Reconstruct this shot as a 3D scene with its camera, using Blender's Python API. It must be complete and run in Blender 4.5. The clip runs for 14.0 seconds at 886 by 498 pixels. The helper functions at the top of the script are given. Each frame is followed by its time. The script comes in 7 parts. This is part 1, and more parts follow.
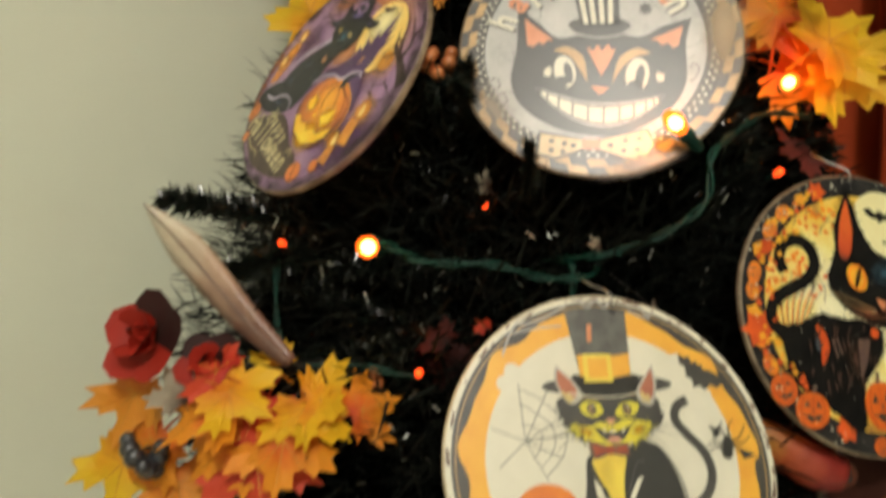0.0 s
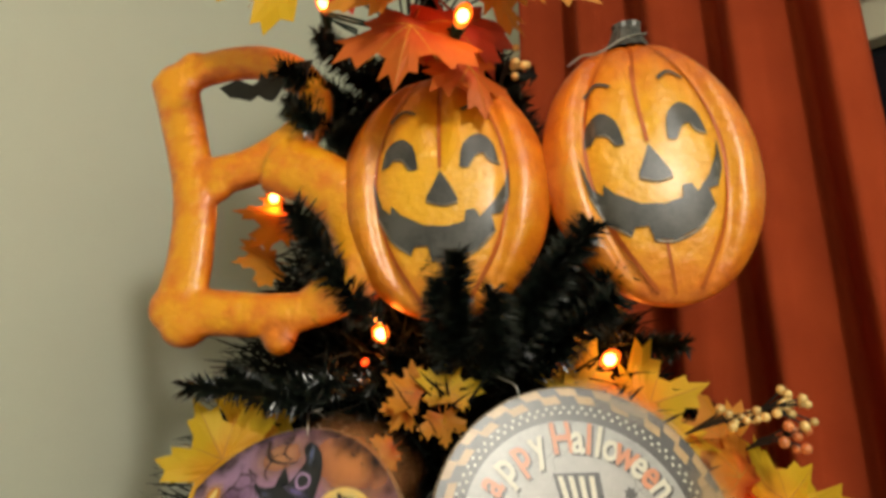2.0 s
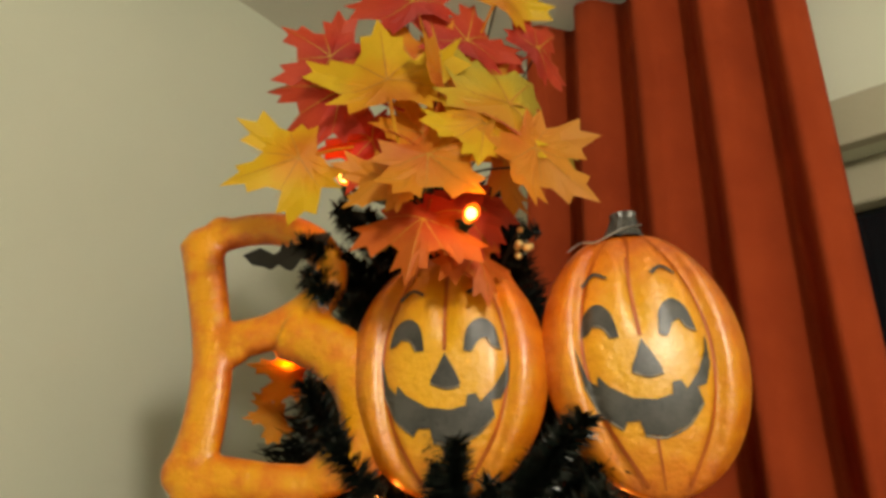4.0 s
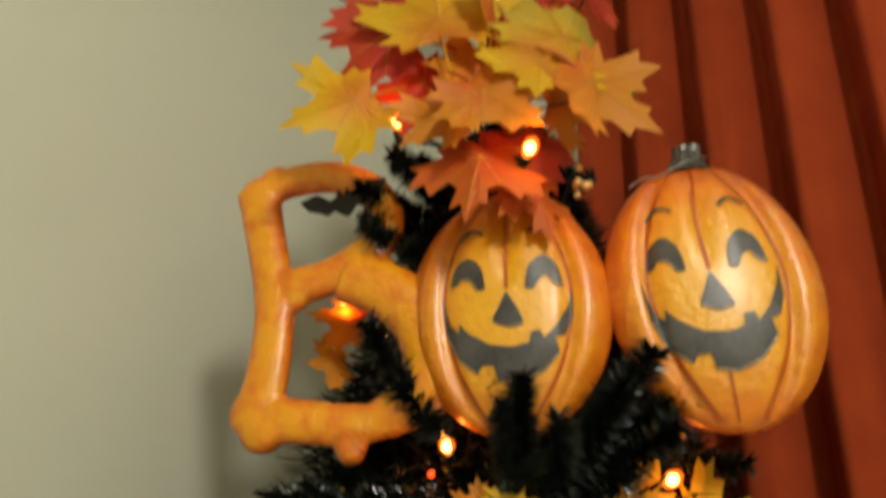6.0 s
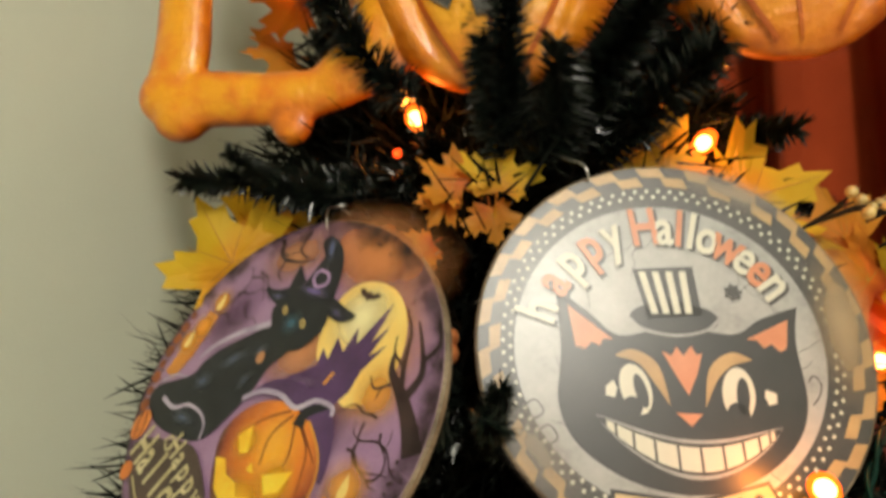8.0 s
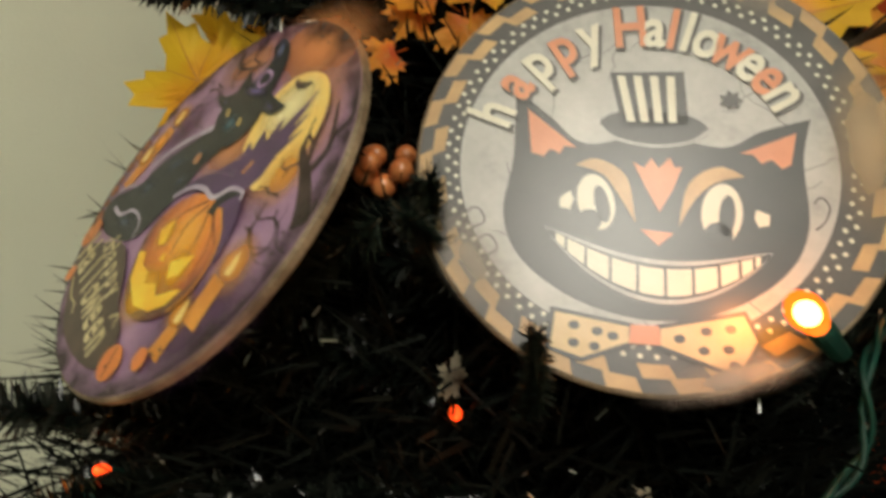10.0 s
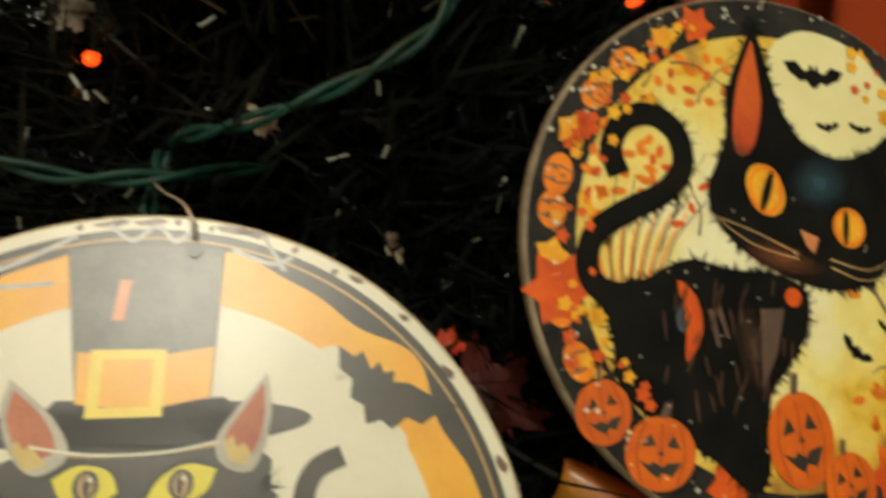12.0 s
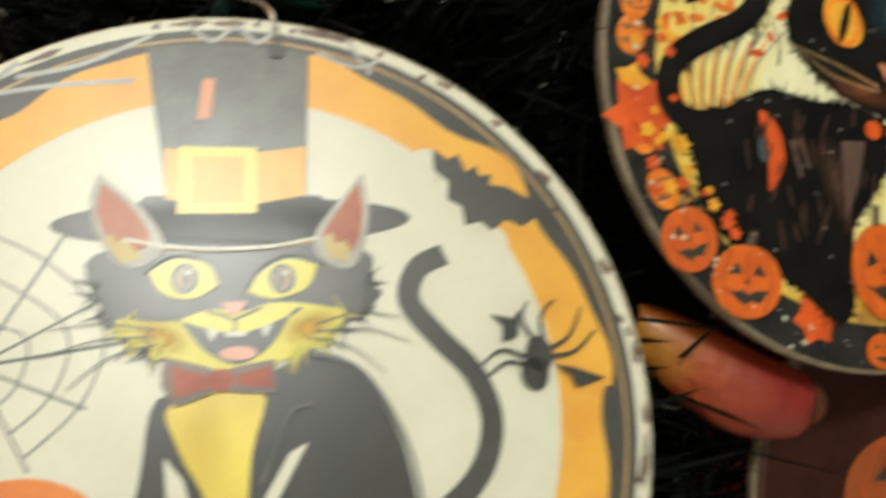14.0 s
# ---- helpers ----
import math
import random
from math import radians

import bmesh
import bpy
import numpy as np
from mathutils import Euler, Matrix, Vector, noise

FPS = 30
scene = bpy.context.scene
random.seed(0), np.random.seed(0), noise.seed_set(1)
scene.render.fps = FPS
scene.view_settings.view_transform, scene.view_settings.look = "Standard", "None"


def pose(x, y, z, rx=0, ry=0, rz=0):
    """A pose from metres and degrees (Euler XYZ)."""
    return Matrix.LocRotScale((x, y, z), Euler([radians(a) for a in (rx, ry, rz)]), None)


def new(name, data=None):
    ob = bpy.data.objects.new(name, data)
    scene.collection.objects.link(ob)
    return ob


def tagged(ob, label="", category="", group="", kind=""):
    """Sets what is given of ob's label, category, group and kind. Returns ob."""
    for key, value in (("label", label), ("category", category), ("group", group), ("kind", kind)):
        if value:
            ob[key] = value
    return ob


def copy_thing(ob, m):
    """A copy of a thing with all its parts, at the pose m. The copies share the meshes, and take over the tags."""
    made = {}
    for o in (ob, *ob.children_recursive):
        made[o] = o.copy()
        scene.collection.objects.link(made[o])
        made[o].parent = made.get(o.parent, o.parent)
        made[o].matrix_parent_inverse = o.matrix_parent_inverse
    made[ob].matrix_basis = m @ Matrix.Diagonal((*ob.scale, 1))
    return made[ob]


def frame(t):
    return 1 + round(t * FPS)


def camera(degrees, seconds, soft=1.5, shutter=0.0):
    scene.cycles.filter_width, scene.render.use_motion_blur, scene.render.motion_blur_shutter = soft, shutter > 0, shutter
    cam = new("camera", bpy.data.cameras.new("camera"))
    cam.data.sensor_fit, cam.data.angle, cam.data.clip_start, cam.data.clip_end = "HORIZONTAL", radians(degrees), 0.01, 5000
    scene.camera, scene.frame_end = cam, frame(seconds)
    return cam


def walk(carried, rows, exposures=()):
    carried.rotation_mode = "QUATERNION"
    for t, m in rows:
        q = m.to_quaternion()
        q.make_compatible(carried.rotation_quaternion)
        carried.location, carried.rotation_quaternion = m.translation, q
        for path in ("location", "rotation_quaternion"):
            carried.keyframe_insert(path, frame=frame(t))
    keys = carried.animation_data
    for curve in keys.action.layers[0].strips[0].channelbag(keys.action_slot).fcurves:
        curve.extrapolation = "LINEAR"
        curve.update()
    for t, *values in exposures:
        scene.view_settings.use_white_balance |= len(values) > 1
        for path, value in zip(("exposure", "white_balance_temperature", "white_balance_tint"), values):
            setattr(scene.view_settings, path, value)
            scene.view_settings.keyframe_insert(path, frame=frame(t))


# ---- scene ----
cam = camera(66.3, 14.0, soft=3.4, shutter=0.5)
METRES, EYE, TILT, LEAN, TURN = 1.03, 1.3, -1.3, -1.7, 0.0
ROWS = [
    (0.0, 0.0, 0.0, 0.0, -0.0, 0.0, -0.0),
    (0.5, 0.0159, 0.0258, 0.0499, -0.37, 5.43, -1.64),
    (1.0, 0.0087, 0.0289, 0.1088, -4.73, 12.0, -2.89),
    (1.5, -0.0282, 0.044, 0.1523, -10.04, 15.03, -0.37),
    (2.0, -0.0962, 0.065, 0.1883, -15.55, 18.01, 2.05),
    (2.5, -0.1037, 0.0792, 0.2268, -17.21, 17.6, 2.81),
    (3.0, -0.0973, 0.0429, 0.2411, -17.56, 21.62, 1.1),
    (3.5, -0.1017, 0.0101, 0.2456, -16.28, 24.61, 0.52),
    (3.7, -0.1050, 0.0059, 0.2533, -16.22, 24.44, 0.08),
    (5.8, -0.1229, 0.0047, 0.2387, -11.80, 24.38, -0.33),
    (6.0, -0.1189, 0.0262, 0.2295, -11.92, 22.24, -0.25),
    (6.5, -0.11, 0.062, 0.2147, -11.77, 19.03, 0.36),
    (7.0, -0.0978, 0.1021, 0.1926, -11.49, 14.29, 0.8),
    (7.5, -0.0772, 0.1357, 0.1699, -10.48, 10.64, 1.92),
    (8.0, -0.0649, 0.1684, 0.1494, -10.64, 7.93, 2.27),
    (8.2, -0.0606, 0.1789, 0.1423, -10.65, 6.90, 2.19),
    (10.3, 0.0402, 0.2044, 0.0706, -1.33, 3.88, -2.07),
    (10.5, 0.0603, 0.2043, 0.0634, -0.98, 1.68, -2.32),
    (11.0, 0.0956, 0.2113, 0.0213, -0.23, 0.18, -3.27),
    (11.5, 0.1234, 0.2206, -0.0063, 0.03, -1.38, -2.55),
    (12.0, 0.163, 0.2324, -0.0263, -2.26, -3.59, -0.22),
    (12.5, 0.1831, 0.233, -0.0345, -3.83, -4.16, 0.79),
    (13.0, 0.1893, 0.2306, -0.0404, -4.23, -4.65, 1.5),
    (13.5, 0.1802, 0.2315, -0.0551, -4.23, -5.32, 1.84),
    (14.0, 0.1358, 0.2377, -0.0706, -3.04, -6.1, 1.21),
]
EXPOSURES = [(0.0, 0.0, 6500, 10), (0.5, -0.05, 6400, 10), (1.0, -0.4, 6400, 10), (1.5, -0.2, 6300, 10), (2.5, -0.15, 7000, 10), (3.0, -0.3, 7100, 10), (6.0, -0.3, 6700, 10), (7.0, -0.15, 6300, 8), (8.0, -0.05, 6600, 9), (10.5, -0.25, 6500, 8),
             (11.0, -0.2, 6400, 4), (11.5, 0.9, 5800, 2), (12.0, -0.15, 6900, 6), (12.5, -0.35, 7000, 8), (13.0, -0.4, 7000, 8), (13.5, -0.15, 6700, 6), (14.0, 0.1, 6000, 6)]
walk(cam, [(t, pose(0, 0, EYE, TILT, LEAN, TURN) @ pose(METRES * x, METRES * y, METRES * z, 90 + pitch, roll, yaw)) for t, x, y, z, yaw, pitch, roll in ROWS], EXPOSURES)

# ---- light: night outside, one ceiling lamp in the room, orange fairy bulbs ----
world = bpy.data.worlds.new("night")
scene.world = world
world.use_nodes = True
world.node_tree.nodes["Background"].inputs[0].default_value = (0.01, 0.012, 0.016, 1)
world.node_tree.nodes["Background"].inputs[1].default_value = 0.3

LAMP = (0.06, -0.97, 2.32)
LAMP_WATTS, BULB_WATTS, BULB_GLOW = 54.5, 0.085, 14.0


def lamp(name, kind, place, watts, colour, size):
    data = bpy.data.lights.new(name, kind)
    data.energy, data.color = watts, colour
    if kind == "AREA":
        data.shape, data.size = "DISK", size
    else:
        data.shadow_soft_size = size
    ob = new(name, data)
    ob.location = place
    return ob


room_lamp = lamp("room_lamp", "POINT", LAMP, LAMP_WATTS, (1.0, 0.955, 0.85), 0.10)


# ---- materials ----
def material(name, colours, rough=0.5, metal=0.0, scale=40.0, fine=400.0, bump=0.0, spread=0.5, coat=0.0, stretch=None, random_tint=0.0, sheen=0.0, spec=0.5):
    """Noise at two scales between two colours, with fine relief."""
    m = bpy.data.materials.new(name)
    m.use_nodes = True
    nt = m.node_tree
    b = nt.nodes["Principled BSDF"]
    b.inputs["Roughness"].default_value, b.inputs["Metallic"].default_value = rough, metal
    b.inputs["Coat Weight"].default_value, b.inputs["Sheen Weight"].default_value = coat, sheen
    b.inputs["Specular IOR Level"].default_value = spec
    if coat:
        b.inputs["Coat Roughness"].default_value, b.inputs["Coat IOR"].default_value = 0.35, 1.62
    tc = nt.nodes.new("ShaderNodeTexCoord")
    source = tc.outputs["Object"]
    if stretch:
        mp = nt.nodes.new("ShaderNodeMapping")
        mp.inputs["Scale"].default_value = stretch
        nt.links.new(source, mp.inputs["Vector"])
        source = mp.outputs["Vector"]
    n1, n2 = nt.nodes.new("ShaderNodeTexNoise"), nt.nodes.new("ShaderNodeTexNoise")
    n1.inputs["Scale"].default_value, n2.inputs["Scale"].default_value = scale, fine
    n1.inputs["Detail"].default_value, n2.inputs["Detail"].default_value = 5, 3
    for n in (n1, n2):
        nt.links.new(source, n.inputs["Vector"])
    add = nt.nodes.new("ShaderNodeMath")
    add.operation = "MULTIPLY_ADD"
    add.inputs[1].default_value = 0.35
    nt.links.new(n2.outputs["Fac"], add.inputs[0])
    nt.links.new(n1.outputs["Fac"], add.inputs[2])
    ramp = nt.nodes.new("ShaderNodeValToRGB")
    mid = 0.67
    ramp.color_ramp.elements[0].position, ramp.color_ramp.elements[1].position = mid - 0.32 * spread, mid + 0.32 * spread
    ramp.color_ramp.elements[0].color, ramp.color_ramp.elements[1].color = (*colours[0], 1), (*colours[-1], 1)
    if len(colours) == 3:
        e = ramp.color_ramp.elements.new(mid)
        e.color = (*colours[1], 1)
    nt.links.new(add.outputs[0], ramp.inputs["Fac"])
    out = ramp.outputs["Color"]
    if random_tint:
        info, hsv = nt.nodes.new("ShaderNodeObjectInfo"), nt.nodes.new("ShaderNodeHueSaturation")
        mr = nt.nodes.new("ShaderNodeMapRange")
        mr.inputs["To Min"].default_value, mr.inputs["To Max"].default_value = 1 - random_tint, 1 + random_tint
        nt.links.new(info.outputs["Random"], mr.inputs["Value"])
        nt.links.new(mr.outputs["Result"], hsv.inputs["Value"])
        nt.links.new(out, hsv.inputs["Color"])
        out = hsv.outputs["Color"]
    nt.links.new(out, b.inputs["Base Color"])
    if bump:
        bp = nt.nodes.new("ShaderNodeBump")
        bp.inputs["Strength"].default_value, bp.inputs["Distance"].default_value = bump, 0.001
        nt.links.new(n2.outputs["Fac"], bp.inputs["Height"])
        nt.links.new(bp.outputs["Normal"], b.inputs["Normal"])
    return m


def ink(name, colour, other=None, rough=0.36, scale=60.0, spread=0.6):
    """Printed and varnished ink with faint blotches and worn specks."""
    other = other or tuple(c * 0.78 + 0.02 for c in colour)
    return material(name, (other, colour), 0.5, 0, scale, 700, 0.03, spread, coat=0.9, spec=0.25)


def vivid(name, colour, other=None, scale=60.0, spread=0.6):
    """Strong printed ink under a thin clear lacquer."""
    return material(name, (other or tuple(c * 0.7 for c in colour), colour), 0.42, 0, scale, 700, 0.03, spread, coat=0.3, spec=0.25)


def soft_ink(name, colour, centre, size, turn=0.0, strength=1.0, rim=False):
    """Sprayed ink that fades out from its middle, or with rim from the board's edge inwards, with a grainy border."""
    m = bpy.data.materials.new(name)
    m.use_nodes = True
    nt = m.node_tree
    b = nt.nodes["Principled BSDF"]
    b.inputs["Base Color"].default_value = (*colour, 1)
    b.inputs["Roughness"].default_value, b.inputs["Coat Weight"].default_value, b.inputs["Coat Roughness"].default_value = 0.42, 0.3, 0.35
    b.inputs["Specular IOR Level"].default_value = 0.25
    tc, mp, ln = nt.nodes.new("ShaderNodeTexCoord"), nt.nodes.new("ShaderNodeMapping"), nt.nodes.new("ShaderNodeVectorMath")
    mp.vector_type = "TEXTURE"
    mp.inputs["Location"].default_value, mp.inputs["Rotation"].default_value = (*centre, 0), (0, 0, radians(turn))
    mp.inputs["Scale"].default_value = (*size, 1)
    ln.operation = "LENGTH"
    ns = nt.nodes.new("ShaderNodeTexNoise")
    ns.inputs["Scale"].default_value, ns.inputs["Detail"].default_value = 90, 5
    nt.links.new(tc.outputs["Object"], mp.inputs["Vector"])
    nt.links.new(tc.outputs["Object"], ns.inputs["Vector"])
    nt.links.new(mp.outputs["Vector"], ln.inputs[0])
    add, fade = nt.nodes.new("ShaderNodeMath"), nt.nodes.new("ShaderNodeMapRange")
    add.operation = "MULTIPLY_ADD"
    add.inputs[1].default_value = 0.3
    nt.links.new(ns.outputs["Fac"], add.inputs[0])
    nt.links.new(ln.outputs["Value"], add.inputs[2])
    fade.interpolation_type = "SMOOTHSTEP"
    fade.inputs["From Min"].default_value, fade.inputs["From Max"].default_value = (0.99, 1.22) if rim else (0.15, 1.12)
    fade.inputs["To Min"].default_value, fade.inputs["To Max"].default_value = (0, strength) if rim else (strength, 0)
    nt.links.new(add.outputs[0], fade.inputs["Value"])
    tr, mix = nt.nodes.new("ShaderNodeBsdfTransparent"), nt.nodes.new("ShaderNodeMixShader")
    nt.links.new(fade.outputs["Result"], mix.inputs[0])
    nt.links.new(tr.outputs[0], mix.inputs[1])
    nt.links.new(b.outputs[0], mix.inputs[2])
    nt.links.new(mix.outputs[0], nt.nodes["Material Output"].inputs["Surface"])
    return m


WALL = material("wall paint", ((0.635, 0.665, 0.53), (0.69, 0.72, 0.585)), 0.75, 0, 3, 260, 0.25, 1.2)
# whiter than WALL so the unseen walls throw more light back
WALL_BOUNCE = material("white bounce wall paint", ((0.76, 0.76, 0.70), (0.82, 0.81, 0.75)), 0.75, 0, 3, 260, 0.25, 1.2)
CEIL = material("ceiling paint", ((0.76, 0.75, 0.68), (0.81, 0.80, 0.73)), 0.8, 0, 4, 300, 0.2, 1.2)
# unseen carpet, kept this pale to bounce light onto the lower wall
FLOOR = material("pale bounce carpet", ((0.62, 0.57, 0.48), (0.74, 0.68, 0.58)), 0.9, 0, 20, 600, 0.4)
TRIM = material("cream gloss trim", ((0.38, 0.36, 0.25), (0.44, 0.41, 0.30)), 0.4, 0, 8, 200, 0.1, 1.2)
FABRIC = material("rust curtain cloth", ((0.27, 0.034, 0.007), (0.36, 0.052, 0.011)), 0.9, 0, 14, 900, 0.4, 1.0, spec=0.2)
NEEDLE = material("black plastic needles", ((0.004, 0.007, 0.0045), (0.013, 0.018, 0.013)), 0.24, 0, 30, 300, 0, 0.8, random_tint=0.35, spec=0.55)
# duller, darker copy of NEEDLE: the shade inside the tree as colour
NEEDLE_SHADED = material("dull black needles shaded by colour", ((0.003, 0.0042, 0.0030), (0.008, 0.010, 0.008)), 0.7, 0, 30, 300, 0, 0.8, spec=0.08)
# silver for the strips that stand in for glints on the needles
GLINT = material("silver grey needle glint", ((0.25, 0.26, 0.24), (0.5, 0.5, 0.47)), 0.32, 0.9, 60, 300, 0, 0.8)
BARK = material("dark wire stem", ((0.008, 0.008, 0.006), (0.018, 0.015, 0.012)), 0.6, 0, 60)
PUMPKIN_GROOVE = material("red brown groove enamel", ((0.40, 0.075, 0.006), (0.54, 0.12, 0.008)), 0.5, 0.0, 30, 300, 0.2)
GREY_CUT = material("grey cut-out enamel", ((0.035, 0.035, 0.032), (0.085, 0.082, 0.072)), 0.38, 0.0, 40, 300, 0.1)
# pale metal that imitates the light caught on the pressed edges
EDGE_HIGHLIGHT = material("pale tin edge highlight", ((0.20, 0.17, 0.13), (0.42, 0.36, 0.28)), 0.3, 0.6, 90, 400, 0.2)
STEM_GREY = material("dark grey stem enamel", ((0.03, 0.03, 0.028), (0.12, 0.115, 0.10)), 0.35, 0.3, 90, 400, 0.3, stretch=(1, 1, 0.1))
BAT_BLACK = material("matt black tin", ((0.008, 0.008, 0.008), (0.02, 0.02, 0.018)), 0.5, 0, 60)
BOARD = material("pressed wood edge", ((0.10, 0.07, 0.04), (0.30, 0.23, 0.15)), 0.6, 0, 50, 500, 0.3)
WIRE_GREEN = material("green cable plastic", ((0.0015, 0.022, 0.015), (0.003, 0.042, 0.030)), 0.45, 0, 60, 300, 0.1, spec=0.25)
WIRE_STEEL = material("thin steel wire", ((0.5, 0.5, 0.48), (0.7, 0.7, 0.68)), 0.3, 1.0, 60)
GLASS_DARK = material("night window glass", ((0.006, 0.008, 0.010), (0.010, 0.012, 0.014)), 0.06, 0, 3)
BERRY_PALE = material("pale berry lacquer", ((0.62, 0.34, 0.08), (0.78, 0.58, 0.22)), 0.25, 0, 50, 300, 0, coat=0.5, random_tint=0.25)
BERRY_RED = material("coral berry lacquer", ((0.55, 0.12, 0.03), (0.68, 0.25, 0.08)), 0.3, 0, 50, 300, 0, coat=0.4, random_tint=0.2)
BERRY_DARK = material("blue black berry lacquer", ((0.006, 0.007, 0.010), (0.016, 0.018, 0.024)), 0.3, 0, 50, 300, 0, coat=0.5)
LAMP_WHITE = material("white lamp rim", ((0.7, 0.7, 0.66), (0.8, 0.8, 0.76)), 0.4)


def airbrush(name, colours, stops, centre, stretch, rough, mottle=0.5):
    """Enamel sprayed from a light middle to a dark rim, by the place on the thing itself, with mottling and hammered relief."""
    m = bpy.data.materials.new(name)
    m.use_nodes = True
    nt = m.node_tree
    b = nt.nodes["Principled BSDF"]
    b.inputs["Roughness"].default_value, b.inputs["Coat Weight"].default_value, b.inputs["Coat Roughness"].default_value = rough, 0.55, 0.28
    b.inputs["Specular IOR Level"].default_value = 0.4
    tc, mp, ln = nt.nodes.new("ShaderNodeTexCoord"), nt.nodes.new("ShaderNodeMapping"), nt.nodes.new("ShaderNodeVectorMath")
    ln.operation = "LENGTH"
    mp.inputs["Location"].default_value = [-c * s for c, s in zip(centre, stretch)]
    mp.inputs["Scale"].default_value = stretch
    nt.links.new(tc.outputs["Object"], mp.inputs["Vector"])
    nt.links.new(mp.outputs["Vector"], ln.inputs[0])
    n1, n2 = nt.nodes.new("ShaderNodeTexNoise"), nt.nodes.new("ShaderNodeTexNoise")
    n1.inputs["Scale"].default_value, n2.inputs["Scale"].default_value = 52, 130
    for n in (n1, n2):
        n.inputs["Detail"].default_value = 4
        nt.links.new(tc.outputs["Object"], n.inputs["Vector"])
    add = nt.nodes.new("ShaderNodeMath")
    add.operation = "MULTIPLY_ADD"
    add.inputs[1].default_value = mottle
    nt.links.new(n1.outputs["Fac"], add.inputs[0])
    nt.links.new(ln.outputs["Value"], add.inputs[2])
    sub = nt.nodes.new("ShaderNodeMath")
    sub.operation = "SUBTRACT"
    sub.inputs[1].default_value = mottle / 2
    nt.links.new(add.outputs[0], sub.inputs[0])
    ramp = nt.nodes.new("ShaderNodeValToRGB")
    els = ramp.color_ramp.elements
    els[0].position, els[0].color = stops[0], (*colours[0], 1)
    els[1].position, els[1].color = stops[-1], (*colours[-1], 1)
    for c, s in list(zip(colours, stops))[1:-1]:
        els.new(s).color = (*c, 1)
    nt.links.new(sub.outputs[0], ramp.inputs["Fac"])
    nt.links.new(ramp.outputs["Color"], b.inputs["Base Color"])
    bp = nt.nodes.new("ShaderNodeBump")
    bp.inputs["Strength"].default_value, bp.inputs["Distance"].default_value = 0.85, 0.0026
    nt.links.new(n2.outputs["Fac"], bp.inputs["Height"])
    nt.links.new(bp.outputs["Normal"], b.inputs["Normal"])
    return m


def leaf_material(name, inner, outer, tip):
    """Fabric leaf: the dye runs from the leaf's heart to its tips, with veins and blotches; some light passes through."""
    m = bpy.data.materials.new(name)
    m.use_nodes = True
    nt = m.node_tree
    b = nt.nodes["Principled BSDF"]
    b.inputs["Roughness"].default_value = 0.6
    tc = nt.nodes.new("ShaderNodeTexCoord")
    dist = nt.nodes.new("ShaderNodeVectorMath")
    dist.operation = "LENGTH"
    nt.links.new(tc.outputs["Object"], dist.inputs[0])
    ns = nt.nodes.new("ShaderNodeTexNoise")
    ns.inputs["Scale"].default_value, ns.inputs["Detail"].default_value = 2.4, 4
    info = nt.nodes.new("ShaderNodeObjectInfo")
    shift = nt.nodes.new("ShaderNodeVectorMath")
    shift.operation = "ADD"
    nt.links.new(tc.outputs["Object"], shift.inputs[0])
    nt.links.new(info.outputs["Random"], shift.inputs[1])
    nt.links.new(shift.outputs[0], ns.inputs["Vector"])
    mix = nt.nodes.new("ShaderNodeMath")
    mix.operation = "MULTIPLY_ADD"
    mix.inputs[1].default_value = 0.85
    nt.links.new(ns.outputs["Fac"], mix.inputs[0])
    nt.links.new(dist.outputs["Value"], mix.inputs[2])
    ramp = nt.nodes.new("ShaderNodeValToRGB")
    els = ramp.color_ramp.elements
    els[0].position, els[0].color = 0.45, (*inner, 1)
    els[1].position, els[1].color = 1.25, (*tip, 1)
    els[1].position = 1.0
    e = els.new(0.75)
    e.color = (*outer, 1)
    nt.links.new(mix.outputs[0], ramp.inputs["Fac"])
    nt.links.new(ramp.outputs["Color"], b.inputs["Base Color"])
    tr = nt.nodes.new("ShaderNodeBsdfTranslucent")
    nt.links.new(ramp.outputs["Color"], tr.inputs["Color"])
    sh = nt.nodes.new("ShaderNodeMixShader")
    sh.inputs[0].default_value = 0.3
    nt.links.new(b.outputs[0], sh.inputs[1])
    nt.links.new(tr.outputs[0], sh.inputs[2])
    nt.links.new(sh.outputs[0], nt.nodes["Material Output"].inputs["Surface"])
    return m


